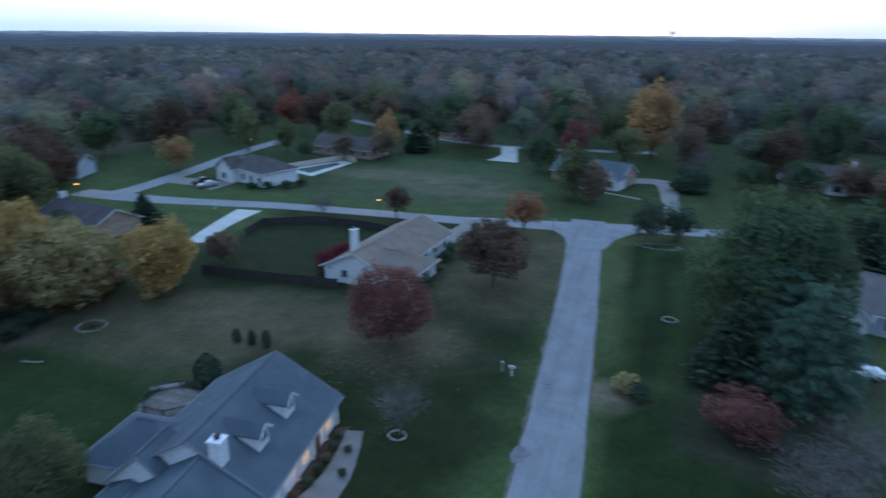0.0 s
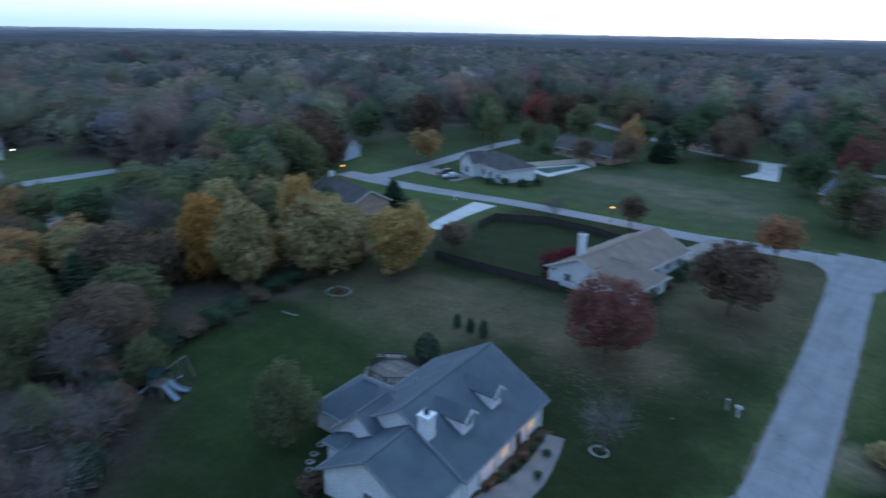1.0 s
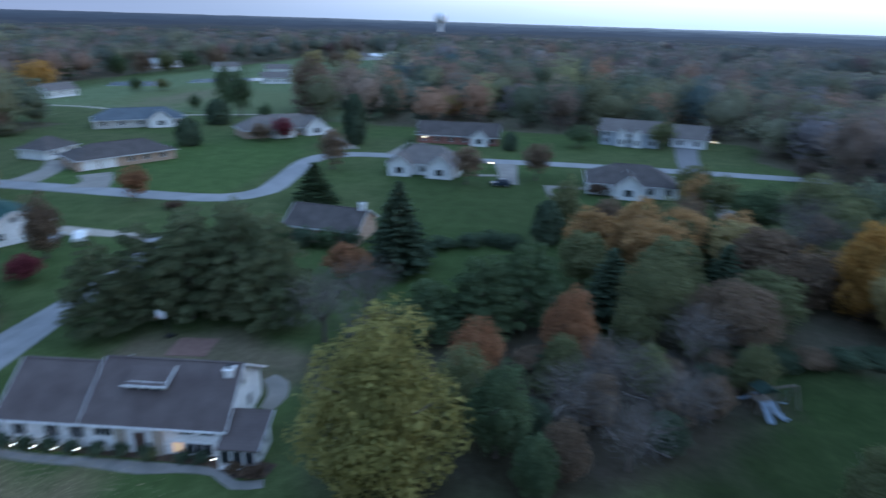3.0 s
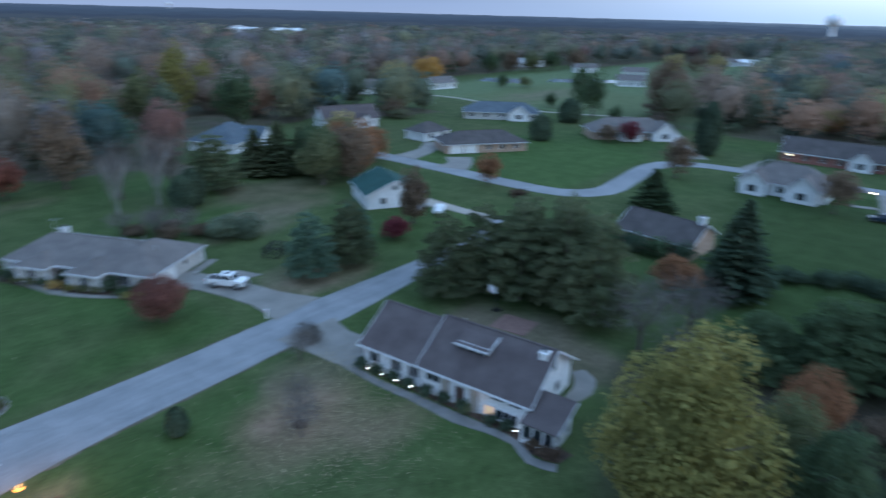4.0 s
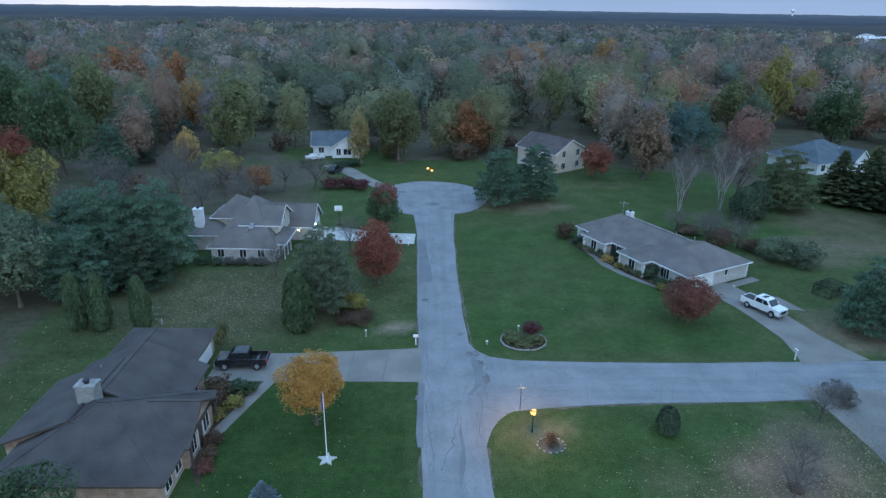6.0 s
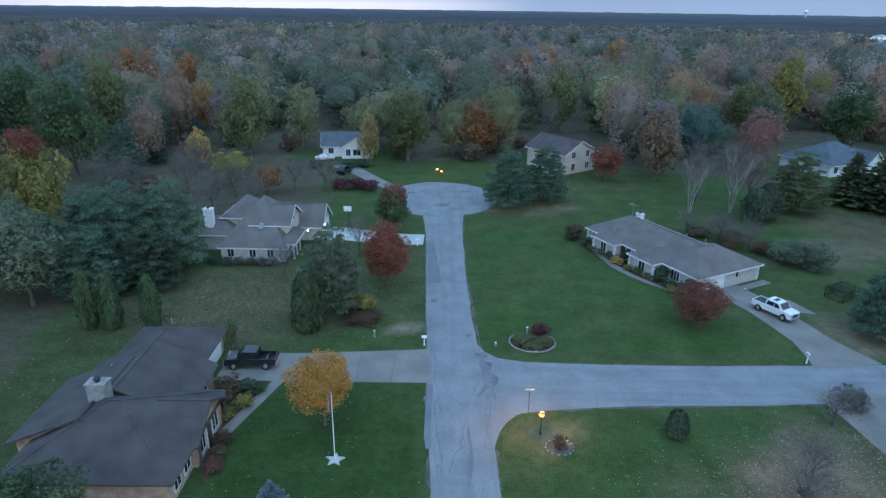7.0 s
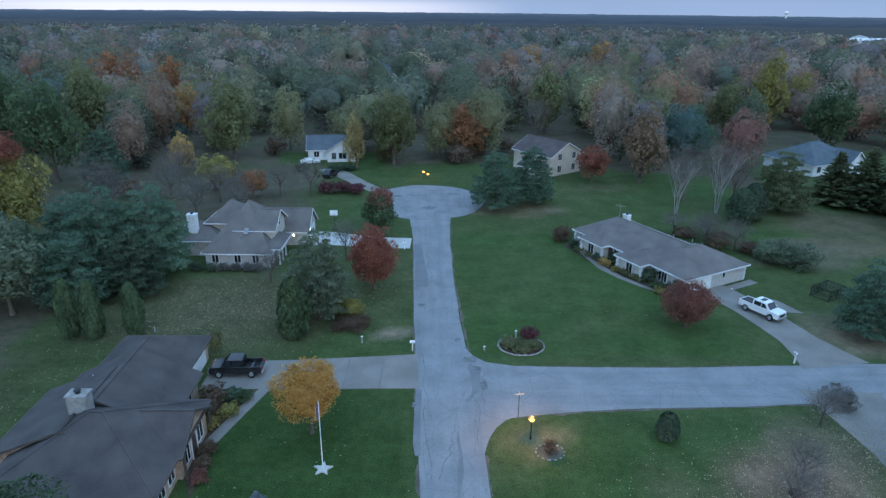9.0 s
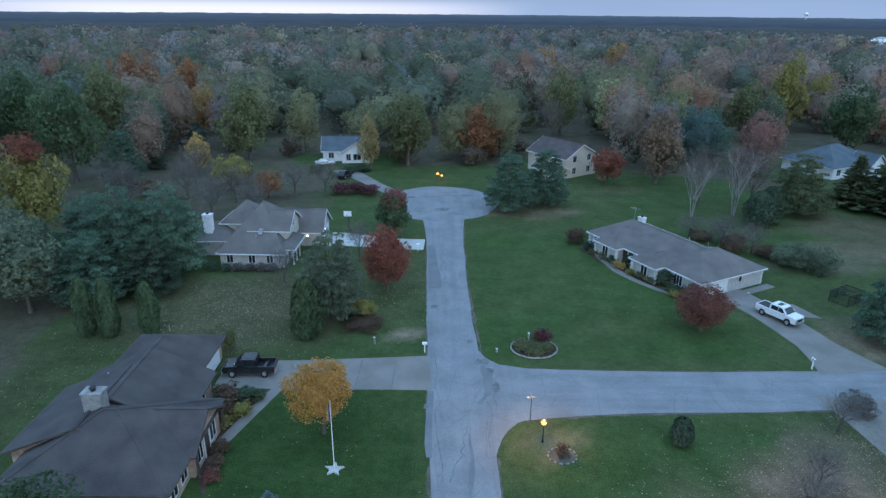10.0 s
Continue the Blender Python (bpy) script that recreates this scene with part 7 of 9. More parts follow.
# west side of the south road
tree("round", "cedar", 0.0, -114.6, 8.0, 3.6, 0.06)
tree("round", "cedar", -5.2, -117.0, 6.8, 3.8, 0.06)
for k in range(5):
    tree("bush", "pale" if k % 2 else "olive", 0.6 - 1.4 * k, -111.0 - 0.45 * k, 0.7, 0.6, label="low plant in the junction bed", group="junction bed plants")
tree("tall", "green", -12.8, -77.0, 19.6, 8.2, 0.03, label="huge dark olive tree beside the house")
tree("tall", "green", -17.4, -76.0, 19.2, 6.4, 0.05, label="huge dark green tree beside the house")
tree("spruce", "cedar", -9.6, -67.0, 9.8, 4.2)
tree("pine", "spruce", -16.6, -64.4, 13.8, 5.2)
tree("pine", "spruce", -14.6, -70.5, 13.0, 5.0)
tree("bush", "red", -10.2, -57.2, 4.6, 3.8, label="dull red spreading shrub under the pines")
tree("bare", "grey", -18.2, -51.6, 6.8, 5.2, label="grey leafless willow beside the lawn")
tree("bare", "grey", -14.2, -47.6, 6.0, 4.6, label="grey leafless willow beside the lawn")
tree("bush", "straw", 0.6, -61.6, 2.2, 1.7, label="clump of tall dry grass by the road")
tree("bush", "cedar", -0.8, -60.6, 1.8, 1.5, label="dark shrub beside the dry grass")
tree("spruce", "cedar", -31.0, -104.0, 11.0, 4.8)
tree("round", "brown", -25.0, -108.0, 9.0, 4.6)
tree("round", "green", -33.0, -112.0, 11.0, 5.4)
# across the cross street
tree("tall", "amber", 1.0, -199.0, 22.5, 9.8, 0.08, label="very large rust-orange tree behind the houses")
tree("round", "green", 28.6, -167.0, 10.4, 5.2, 0.06)
tree("tall", "red", 21.0, -176.0, 14.0, 5.0)
tree("tall", "olive", 16.4, -141.0, 12.6, 6.0, 0.05)
tree("tall", "brown", 12.0, -138.0, 9.6, 4.6, 0.05)
tree("column", "cedar", -8.6, -157.0, 6.0, 4.4)
tree("bare", "grey", -8.0, -186.0, 13.5, 7.0)
tree("round", "pale", -25.5, -184.0, 11.8, 7.0)
tree("bare", "grey", -12.0, -172.0, 9.0, 5.0)
tree("tall", "green", -34.0, -186.0, 13.5, 6.0)
tree("round", "green", -49.0, -160.0, 9.0, 6.0)
tree("round", "brown", -48.0, -150.0, 10.0, 5.6)
tree("tall", "olive", 117.6, -163.0, 15.6, 5.0, 0.06)
tree("round", "amber", 117.0, -132.0, 9.4, 5.2, 0.12)
tree("tall", "amber", 77.2, -176.5, 13.0, 4.6, 0.05)
tree("spruce", "cedar", 69.6, -181.5, 9.6, 5.0)
tree("round", "olive", 99.0, -186.0, 14.0, 6.0)
tree("round", "green", 66.0, -190.0, 14.6, 6.6)
tree("round", "brown", 55.0, -195.0, 13.0, 6.4)
tree("round", "pale", 40.0, -197.0, 13.0, 5.0)
tree("round", "green", 26.0, -192.0, 15.0, 7.4)
for hx_, hy_, hr_ in ((103, -124.4, 1.4), (99.4, -122.6, 1.5), (88.6, -122.8, 1.6), (85.4, -124.6, 1.5), (81.5, -126.6, 1.8), (79.6, -130.0, 1.6)):
    tree("bush", "cedar", hx_, hy_, 1.9, hr_, label="dark clipped shrub before the white house", group="white house shrubs")
tree("tall", "maroon", 133.0, -95.0, 11.5, 5.6)
tree("tall", "maroon", 130.0, -103.0, 13.0, 6.0)
tree("tall", "maroon", 139.0, -103.0, 12.5, 6.0)
tree("tall", "maroon", 132.0, -110.0, 11.0, 5.4, 0.03)
tree("tall", "olive", 122.0, -90.0, 13.0, 6.0)
tree("tall", "olive", 136.0, -82.0, 16.0, 7.0)
tree("tall", "green", 126.0, -80.0, 14.5, 6.4)
tree("spruce", "cedar", 90.4, -91.6, 6.2, 3.8)
tree("round", "green", -32.0, -158.0, 9.0, 5.4)
tree("round", "brown", -43.0, -161.0, 9.0, 5.6)
tree("round", "green", -22.0, -164.0, 7.0, 4.4)
tree("round", "brown", 84.0, -160.5, 8.0, 4.0)
tree("tall", "olive", 104.0, -163.0, 11.0, 4.6)
tree("round", "green", 95.0, -158.5, 6.0, 3.4)
tree("round", "brown", 74.0, -166.0, 9.5, 4.6)
tree("round", "brown", 60.0, -200.0, 9.5, 5.0)
tree("round", "green", 83.0, -198.0, 9.5, 5.0)
tree("round", "brown", 50.0, -183.0, 11.0, 5.0)
tree("round", "olive", 8.0, -178.0, 12.0, 5.6)
tree("bare", "grey", 33.0, -186.0, 12.0, 6.0)
for tx_, ty_, th_, tr_, tc_, tf_ in ((76, -238, 15, 7, "pale", "round"), (72, -222, 15, 7, "green", "round"), (56, -206, 13, 6, "brown", "round"), (44, -224, 14, 6, "pale", "round"), (30, -222, 18, 9, "green", "round"), (23, -202, 14, 6, "red", "round"),
                                    (-9, -181, 13, 5, "brown", "tall"), (-30, -178, 15, 6.5, "maroon", "tall"), (-43, -190, 17, 7, "green", "tall"), (-14, -214, 18, 8, "brown", "tall"), (8, -232, 16, 8, "olive", "round"), (94, -214, 15, 7, "brown", "tall"),
                                    (112, -196, 17, 8, "maroon", "round"), (132, -178, 16, 7, "green", "round"), (143, -160, 16, 7.5, "maroon", "round"), (128, -205, 15, 7, "scarlet", "tall"), (146, -196, 17, 8, "brown", "round"), (104, -228, 16, 8, "olive", "round"),
                                    (150, -140, 15, 7, "green", "tall"), (152, -120, 14, 7, "maroon", "round"), (-50, -214, 17, 8, "green", "round"), (60, -230, 14, 6, "maroon", "tall"), (-34, -206, 17, 7, "green", "tall"), (14, -214, 14, 6, "olive", "tall")):
    tree(tf_, tc_, tx_, ty_, th_, tr_, 0.06, label=f"large {WORDS[tc_]} garden tree beyond the street", group="trees beyond the street")
# pale fence round the pool terrace
for ax_, ay_, bx_, by_ in ((93.6, -143.0, 84.4, -161.8), (84.4, -161.8, 79.4, -159.0)):
    e = thing("pool_fence", (ax_ + bx_) / 2, (ay_ + by_) / 2, math.degrees(math.atan2(by_ - ay_, bx_ - ax_)), "pale solid fence along the pool terrace", "fence", "pool fences")
    half = math.hypot(bx_ - ax_, by_ - ay_) / 2
    n_ = max(2, int(half / 0.9))
    for k in range(n_):
        bm = bmesh.new()
        add_box(bm, -half + 2 * half * k / n_ + 0.02, -0.03, 0.05, -half + 2 * half * (k + 1) / n_ - 0.02, 0.03, 1.5)
        part("panel", bm, M["siding_beige"], e)
# east side
tree("tall", "brown", 78.0, 69.0, 10.0, 3.2, 0.05, label="rust-brown tree beside the white barn")
tree("round", "crimson", 70.0, 65.6, 3.8, 2.6, 0.1, label="small crimson tree by the road")
tree("round", "rust", 108.6, 74.6, 7.2, 3.2, 0.1)
tree("bush", "maroon", 106.0, 65.0, 1.6, 2.4)
for tx_, ty_, th_, tr_, tc_ in ((84, 100, 12.5, 5.6, "olive"), (91, 98, 13, 5.6, "brown"), (98, 103, 12, 4.6, "rust"), (88, 106, 13, 5.4, "green")):
    tree("tall", tc_, tx_, ty_, th_, tr_, 0.05, group="trees behind the barn")
tree("spruce", "green", 114.6, 40.4, 8.8, 4.8)
tree("round", "brown", 145.0, 47.0, 10.6, 4.0, 0.06)
tree("column", "cedar", 178.0, 51.0, 14.0, 3.4)
tree("round", "straw", 232.0, 33.0, 10.0, 5.0)
tree("round", "gold", 236.5, 30.0, 9.6, 4.6)
tree("round", "brown", 139.0, 13.5, 9.4, 4.0)
tree("round", "brown", 147.0, -2.0, 9.0, 4.0)
tree("round", "green", 153.0, 29.0, 7.0, 3.0)
tree("column", "cedar", 182.0, 6.0, 5.0, 2.2)
tree("bush", "maroon", 137.0, -15.4, 3.0, 2.6)
tree("round", "olive", 134.5, -34.5, 8.6, 4.4)
tree("round", "green", 192.0, -14.0, 7.0, 5.0)
tree("round", "olive", 197.0, -38.5, 8.6, 4.6)
tree("round", "crimson", 178.5, 73.0, 6.4, 3.6, 0.06)
tree("round", "brown", 173.5, 78.0, 5.4, 3.4, 0.06)
tree("round", "green", 215.0, 104.0, 17.0, 5.0, 0.1)
tree("tall", "brown", 236.0, 86.0, 22.0, 8.0, 0.06, label="very tall dark brown tree in the fields")
tree("tall", "brown", 230.0, 80.0, 18.0, 6.0, 0.06, label="very tall dark brown tree in the fields")
tree("tall", "green", 232.0, 118.0, 17.0, 5.0, 0.06)
tree("column", "cedar", 162.0, 94.0, 7.5, 3.4)
tree("column", "cedar", 198.0, 104.0, 8.0, 4.0)
tree("round", "rust", 107.0, 108.0, 9.0, 4.2, 0.06)
tree("round", "brown", 94.0, 107.0, 10.0, 5.0, 0.06)
tree("round", "rust", 101.0, 114.0, 11.0, 4.0, 0.06)
tree("round", "olive", 109.0, 122.0, 9.0, 5.4, 0.06)
tree("round", "straw", 118.0, 132.0, 9.0, 5.0, 0.06)
tree("round", "brown", 160.0, 152.0, 7.0, 5.0, 0.06)
tree("round", "straw", 222.0, 212.0, 13.0, 9.0, 0.06)
tree("round", "gold", 247.0, 210.0, 14.0, 8.0, 0.06)

for cx_, cy_, ch_, cr_, cc_ in ((330, 232, 12, 7, "green"), (345, 226, 13, 7, "brown"), (362, 222, 12, 7, "olive"), (380, 218, 13, 7, "green"), (400, 210, 14, 8, "brown"), (300, 240, 12, 7, "green"), (268, 180, 7, 4, "green"), (276, 172, 6, 4, "olive"), (420, 150, 14, 8, "straw"), (428, 138, 13, 8, "brown"), (436, 128, 14, 8, "straw"), (226, 128, 6, 3, "green"), (204, 90, 7, 3, "green"), (470, 96, 15, 8, "green"), (478, 104, 16, 8, "green")):
    tree("tall", cc_, cx_, cy_, ch_, cr_, 0.05, label=f"{WORDS[cc_]} tree at the edge of the fields", group="field trees")


# ---------------------------------------------------------------- woods
# trees that stand out of the woods: form, colour, x, y, height, radius
WOOD_EDGE = [
    ("tall", "lime", -64.0, 94.0, 16.0, 6.0), ("pine", "spruce", -66.6, 127.7, 12.5, 4.6), ("tall", "amber", -66.4, 172.7, 17.0, 5.0), ("tall", "olive", -48.2, 154.0, 19.7, 7.8),
    ("round", "rust", -100.5, 209.0, 23.0, 9.5), ("round", "rust", -90.0, 226.0, 20.5, 6.4), ("tall", "green", -79.0, 131.0, 23.0, 7.4), ("tall", "green", -97.0, 145.0, 24.0, 7.6),
    ("tall", "olive", -88.0, 165.0, 22.0, 7.4), ("pine", "spruce", 69.2, 163.4, 13.5, 6.0), ("tall", "lime", 106.7, 199.0, 24.0, 6.6), ("tall", "lime", 122.6, 209.0, 18.0, 4.8),
    ("tall", "pale", 53.4, 236.0, 18.2, 6.4), ("tall", "olive", 35.0, 190.0, 20.5, 7.0), ("tall", "maroon", 24.3, 209.7, 18.0, 6.6), ("round", "amber", 49.0, 331.0, 20.0, 8.8),
    ("round", "amber", 89.0, 334.0, 21.0, 7.8), ("tall", "red", 102.5, 270.0, 17.0, 5.2), ("tall", "green", 109.5, 170.0, 18.6, 8.2), ("bare", "grey", 30.0, 176.0, 13.0, 5.2),
    ("bare", "grey", 18.0, 170.0, 12.0, 5.6), ("round", "gold", 76.3, 201.5, 12.0, 4.8), ("bare", "grey", 100.0, 240.0, 15.0, 8.0), ("tall", "olive", 88.0, 186.0, 17.5, 7.0),
    ("bare", "grey", -76.0, 112.0, 12.0, 5.0), ("bare", "grey", -60.0, 112.0, 10.0, 5.0), ("tall", "olive", -76.0, 104.0, 9.0, 4.6), ("tall", "pale", 90.0, 176.0, 15.0, 5.6),
]
for form_, colour_, x_, y_, h_, r_ in WOOD_EDGE:
    tree(form_, colour_, x_, y_, h_, r_, 0.06, group="trees at the wood's edge")
tree("round", "scarlet", -64.0, 94.1, 17.4, 3.0, 0.70, label="red leading shoots of a yellow tree")


def woods():
    """The woods out to the skyline, ring by ring; nearer trees have more and smaller leaf clumps."""
    rng = np.random.default_rng(17)
    north = np.array(((0.050, 0.060, 0.036), (0.074, 0.075, 0.037), (0.053, 0.064, 0.045), (0.118, 0.068, 0.038), (0.092, 0.066, 0.046), (0.10, 0.084, 0.066), (0.115, 0.115, 0.046), (0.086, 0.047, 0.036), (0.145, 0.122, 0.056), (0.045, 0.070, 0.062), (0.085, 0.075, 0.074)))
    pn = np.array((0.18, 0.25, 0.12, 0.09, 0.21, 0.08, 0.035, 0.022, 0.012, 0.015, 0.04))
    kinds = ((201, 0.0, 17), (202, 0.2, 19), (203, 0.4, 20), (204, 0.1, 22), (205, 0.3, 18), (206, 0.6, 20), (207, 0.25, 16))
    shapes = [clumped_points(3400, s, n, t) for s, t, n in kinds]
    cores = {d: [core_shape(q[0][:2500], d, 0.77) for q in shapes] for d in (1, 2, 3)}
    # leafless trees stand among the rest
    bare_tint = np.array((0.145, 0.132, 0.124))

    def sector(x, y):
        a = np.degrees(np.arctan2(-x, y))
        return (a < 42) & (a > -180) | (a > 155)

    def ring(r0, r1, spacing, cards, size, name, label, detail, trunk=False, dull=0.0, bare=0.07, fill=(0.46, 0.66)):
        n = int(2 * r1 / spacing)
        g = (np.arange(n) - n / 2) * spacing
        gx, gy = np.meshgrid(g, g)
        x = (gx + rng.uniform(-0.42, 0.42, gx.shape) * spacing).ravel()
        y = (gy + rng.uniform(-0.42, 0.42, gy.shape) * spacing).ravel()
        r = np.hypot(x, y)
        keep = (r >= r0) & (r < r1) & wooded(x, y) & sector(x, y)
        # glades and fields far off, and a garden deep in the woods
        keep &= ~((x > 60) & (x < 130) & (y < -360) & (y > -420))
        keep &= ~((np.hypot(x, y) > 690) & (np.abs(np.degrees(np.arctan2(x, y)) - 35.7) < 3.6))
        keep &= ~((x > -44) & (x < -14) & (y > 262) & (y < 336))
        for tx, ty, tr in ((t[2], t[3], t[5]) for t in WOOD_EDGE):
            keep &= np.hypot(x - tx, y - ty) > tr + 4.0
        keep &= (value_noise(x, y, 60, 9) > 0.12) | (r < 260)
        x, y, r = x[keep], y[keep], r[keep]
        h = rng.uniform(14.0, 22.5, len(x)) * (0.82 + 0.36 * value_noise(x, y, 50, 11))
        h *= np.where(r > 1400, 0.75, np.where(r > 600, 0.85, 1.0))
        cr = spacing * rng.uniform(fill[0], fill[1], len(x))
        tall = len(x)
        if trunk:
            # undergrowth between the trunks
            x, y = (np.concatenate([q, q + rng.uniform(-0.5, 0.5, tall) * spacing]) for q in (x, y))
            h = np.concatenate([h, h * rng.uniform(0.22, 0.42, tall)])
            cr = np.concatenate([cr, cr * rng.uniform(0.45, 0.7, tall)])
        # kinds of tree stand in loose groups
        score = np.log(pn)[None] + rng.gumbel(0, 0.8, (len(x), len(pn)))
        for i in range(len(pn)):
            score[:, i] += 2.3 * value_noise(x, y, 46, 300 + i)
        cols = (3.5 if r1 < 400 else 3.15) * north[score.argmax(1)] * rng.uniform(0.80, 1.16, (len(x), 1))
        # distance haze painted in: leaf colours greyed towards blue, more in the south
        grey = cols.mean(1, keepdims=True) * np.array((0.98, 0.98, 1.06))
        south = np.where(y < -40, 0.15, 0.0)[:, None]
        hazed = np.clip(dull + south, 0, 0.9)
        cols = cols * (1 - hazed) + grey * hazed
        # undergrowth colours darkened for the shade between the crowns
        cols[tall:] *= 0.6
        leafless = rng.random(len(x)) < bare
        cols[leafless] = bare_tint * rng.uniform(0.75, 1.15, (leafless.sum(), 1))
        quads, tint, tv, tf, tt, at = [], [], [], [], [], 0

        def put(v, f, colour):
            nonlocal at
            tv.append(v)
            tf.append(f + at)
            tt.append(np.repeat(colour[None], len(v), 0))
            at += len(v)
        for i in range(len(x)):
            kind = rng.integers(len(shapes))
            a = rng.uniform(0, math.tau)
            ca, sa = math.cos(a), math.sin(a)
            rot = np.array(((ca, -sa, 0), (sa, ca, 0), (0, 0, 1)))
            ch = h[i] * 0.48
            scale, centre = np.array((cr[i], cr[i], ch)), np.array((x[i], y[i], h[i] - ch))
            if not leafless[i] or not cards:
                v, f = cores[detail][kind]
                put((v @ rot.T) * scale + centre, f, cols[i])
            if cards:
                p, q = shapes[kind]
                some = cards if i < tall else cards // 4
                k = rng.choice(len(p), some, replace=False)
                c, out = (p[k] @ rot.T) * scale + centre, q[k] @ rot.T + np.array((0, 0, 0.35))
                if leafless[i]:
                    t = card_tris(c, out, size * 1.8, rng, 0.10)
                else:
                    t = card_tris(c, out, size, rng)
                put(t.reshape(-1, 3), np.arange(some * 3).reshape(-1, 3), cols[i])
            if trunk and i < tall:
                for dx, dy in ((0.22, 0.0), (0.0, 0.22)):
                    quads.append(np.array([[(x[i] - dx, y[i] - dy, -0.1), (x[i] + dx, y[i] + dy, -0.1), (x[i] + dx * 0.5, y[i] + dy * 0.5, h[i] * 0.5), (x[i] - dx * 0.5, y[i] - dy * 0.5, h[i] * 0.5)]]))
                    tint.append(np.repeat(np.array([[0.17, 0.15, 0.135]]), 4, 0))
        q = np.concatenate(quads).reshape(-1, 3) if quads else np.zeros((0, 3))
        t = np.concatenate((tint if tint else []) + tt)
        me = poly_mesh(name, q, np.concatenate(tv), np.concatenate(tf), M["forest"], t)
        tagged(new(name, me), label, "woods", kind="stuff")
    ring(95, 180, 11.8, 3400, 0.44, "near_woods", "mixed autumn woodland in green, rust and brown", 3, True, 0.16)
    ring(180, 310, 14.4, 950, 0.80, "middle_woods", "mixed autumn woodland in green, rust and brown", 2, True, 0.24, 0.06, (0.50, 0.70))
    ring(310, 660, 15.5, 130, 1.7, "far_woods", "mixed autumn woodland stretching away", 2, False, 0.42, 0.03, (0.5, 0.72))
    ring(660, 980, 22.0, 14, 3.4, "distant_woods", "far woodland with haze greyed into its colours", 1, False, 0.5, 0.0, (0.6, 0.8))


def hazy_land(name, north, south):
    """Far land, the evening haze painted on as emission; paler towards the afterglow."""
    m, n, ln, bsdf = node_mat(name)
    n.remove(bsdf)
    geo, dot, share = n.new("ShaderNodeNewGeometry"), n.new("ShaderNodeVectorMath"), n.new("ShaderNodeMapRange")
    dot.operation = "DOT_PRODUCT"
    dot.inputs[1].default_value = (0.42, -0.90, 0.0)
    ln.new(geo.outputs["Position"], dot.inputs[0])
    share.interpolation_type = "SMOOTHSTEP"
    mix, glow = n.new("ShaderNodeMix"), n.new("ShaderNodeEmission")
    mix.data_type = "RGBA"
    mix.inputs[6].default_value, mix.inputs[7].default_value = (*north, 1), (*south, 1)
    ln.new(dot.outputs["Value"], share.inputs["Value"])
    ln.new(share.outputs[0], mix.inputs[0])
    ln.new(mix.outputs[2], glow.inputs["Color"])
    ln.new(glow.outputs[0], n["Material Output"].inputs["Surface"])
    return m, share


def far_ridge():
    """Woods beyond the last single trees: ridge behind ridge of treetops, each deeper in the haze."""
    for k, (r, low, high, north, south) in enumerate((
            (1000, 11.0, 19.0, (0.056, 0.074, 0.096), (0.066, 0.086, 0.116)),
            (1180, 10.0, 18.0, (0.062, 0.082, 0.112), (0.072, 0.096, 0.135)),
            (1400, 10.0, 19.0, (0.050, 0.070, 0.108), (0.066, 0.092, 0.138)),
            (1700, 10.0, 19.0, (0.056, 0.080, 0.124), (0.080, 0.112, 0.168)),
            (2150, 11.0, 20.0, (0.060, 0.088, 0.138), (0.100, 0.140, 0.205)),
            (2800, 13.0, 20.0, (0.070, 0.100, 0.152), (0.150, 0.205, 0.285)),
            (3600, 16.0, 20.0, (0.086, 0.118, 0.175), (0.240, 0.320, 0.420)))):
        n = int(math.tau * r / 7.0)
        a = np.arange(n) * math.tau / n
        px, py = r * np.cos(a), r * np.sin(a)
        top = low + (high - low) * (0.55 * value_noise(px + 4000, py + 4000, 60, 400 + k) + 0.45 * value_noise(px + 4000, py + 4000, 16, 420 + k))
        v = [(x, y, -1.0) for x, y in zip(px, py)] + [(x, y, z) for x, y, z in zip(px, py, top)]
        f = [(i, (i + 1) % n, (i + 1) % n + n, i + n) for i in range(n)]
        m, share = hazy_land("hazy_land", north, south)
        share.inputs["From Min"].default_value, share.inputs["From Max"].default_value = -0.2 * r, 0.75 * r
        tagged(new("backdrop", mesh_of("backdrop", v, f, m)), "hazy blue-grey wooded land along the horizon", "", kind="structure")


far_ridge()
woods()


# ---------------------------------------------------------------- vehicles
def extruded(pts, y0, y1, m=None):
    """A side profile (x, z) carried across from y0 to y1."""
    bm = bmesh.new()
    a = [bm.verts.new((x, y0, z)) for x, z in pts]
    b = [bm.verts.new((x, y1, z)) for x, z in pts]
    bm.faces.new(a)
    bm.faces.new(list(reversed(b)))
    n = len(pts)
    for i in range(n):
        bm.faces.new((a[i], b[i], b[(i + 1) % n], a[(i + 1) % n]))
    return bm


def wheels(v, xs, half, r):
    for x in xs:
        for s in (-1, 1):
            bm = bmesh.new()
            add_rod(bm, (x, s * (half - 0.26), r), (x, s * half, r), r, r, 20)
            bevel_all(bm, 0.02)
            w = part("wheel", bm, M["tyre"], v)
            bm = bmesh.new()
            add_rod(bm, (x, s * (half - 0.03), r), (x, s * (half + 0.012), r), r * 0.62, r * 0.55, 14)
            part("rim", bm, M["metal_grey"], w)


def arch(cx, r, z0, n=7):
    return [(cx + r * math.cos(math.pi - k * math.pi / n), z0 + r * math.sin(math.pi - k * math.pi / n)) for k in range(n + 1)]


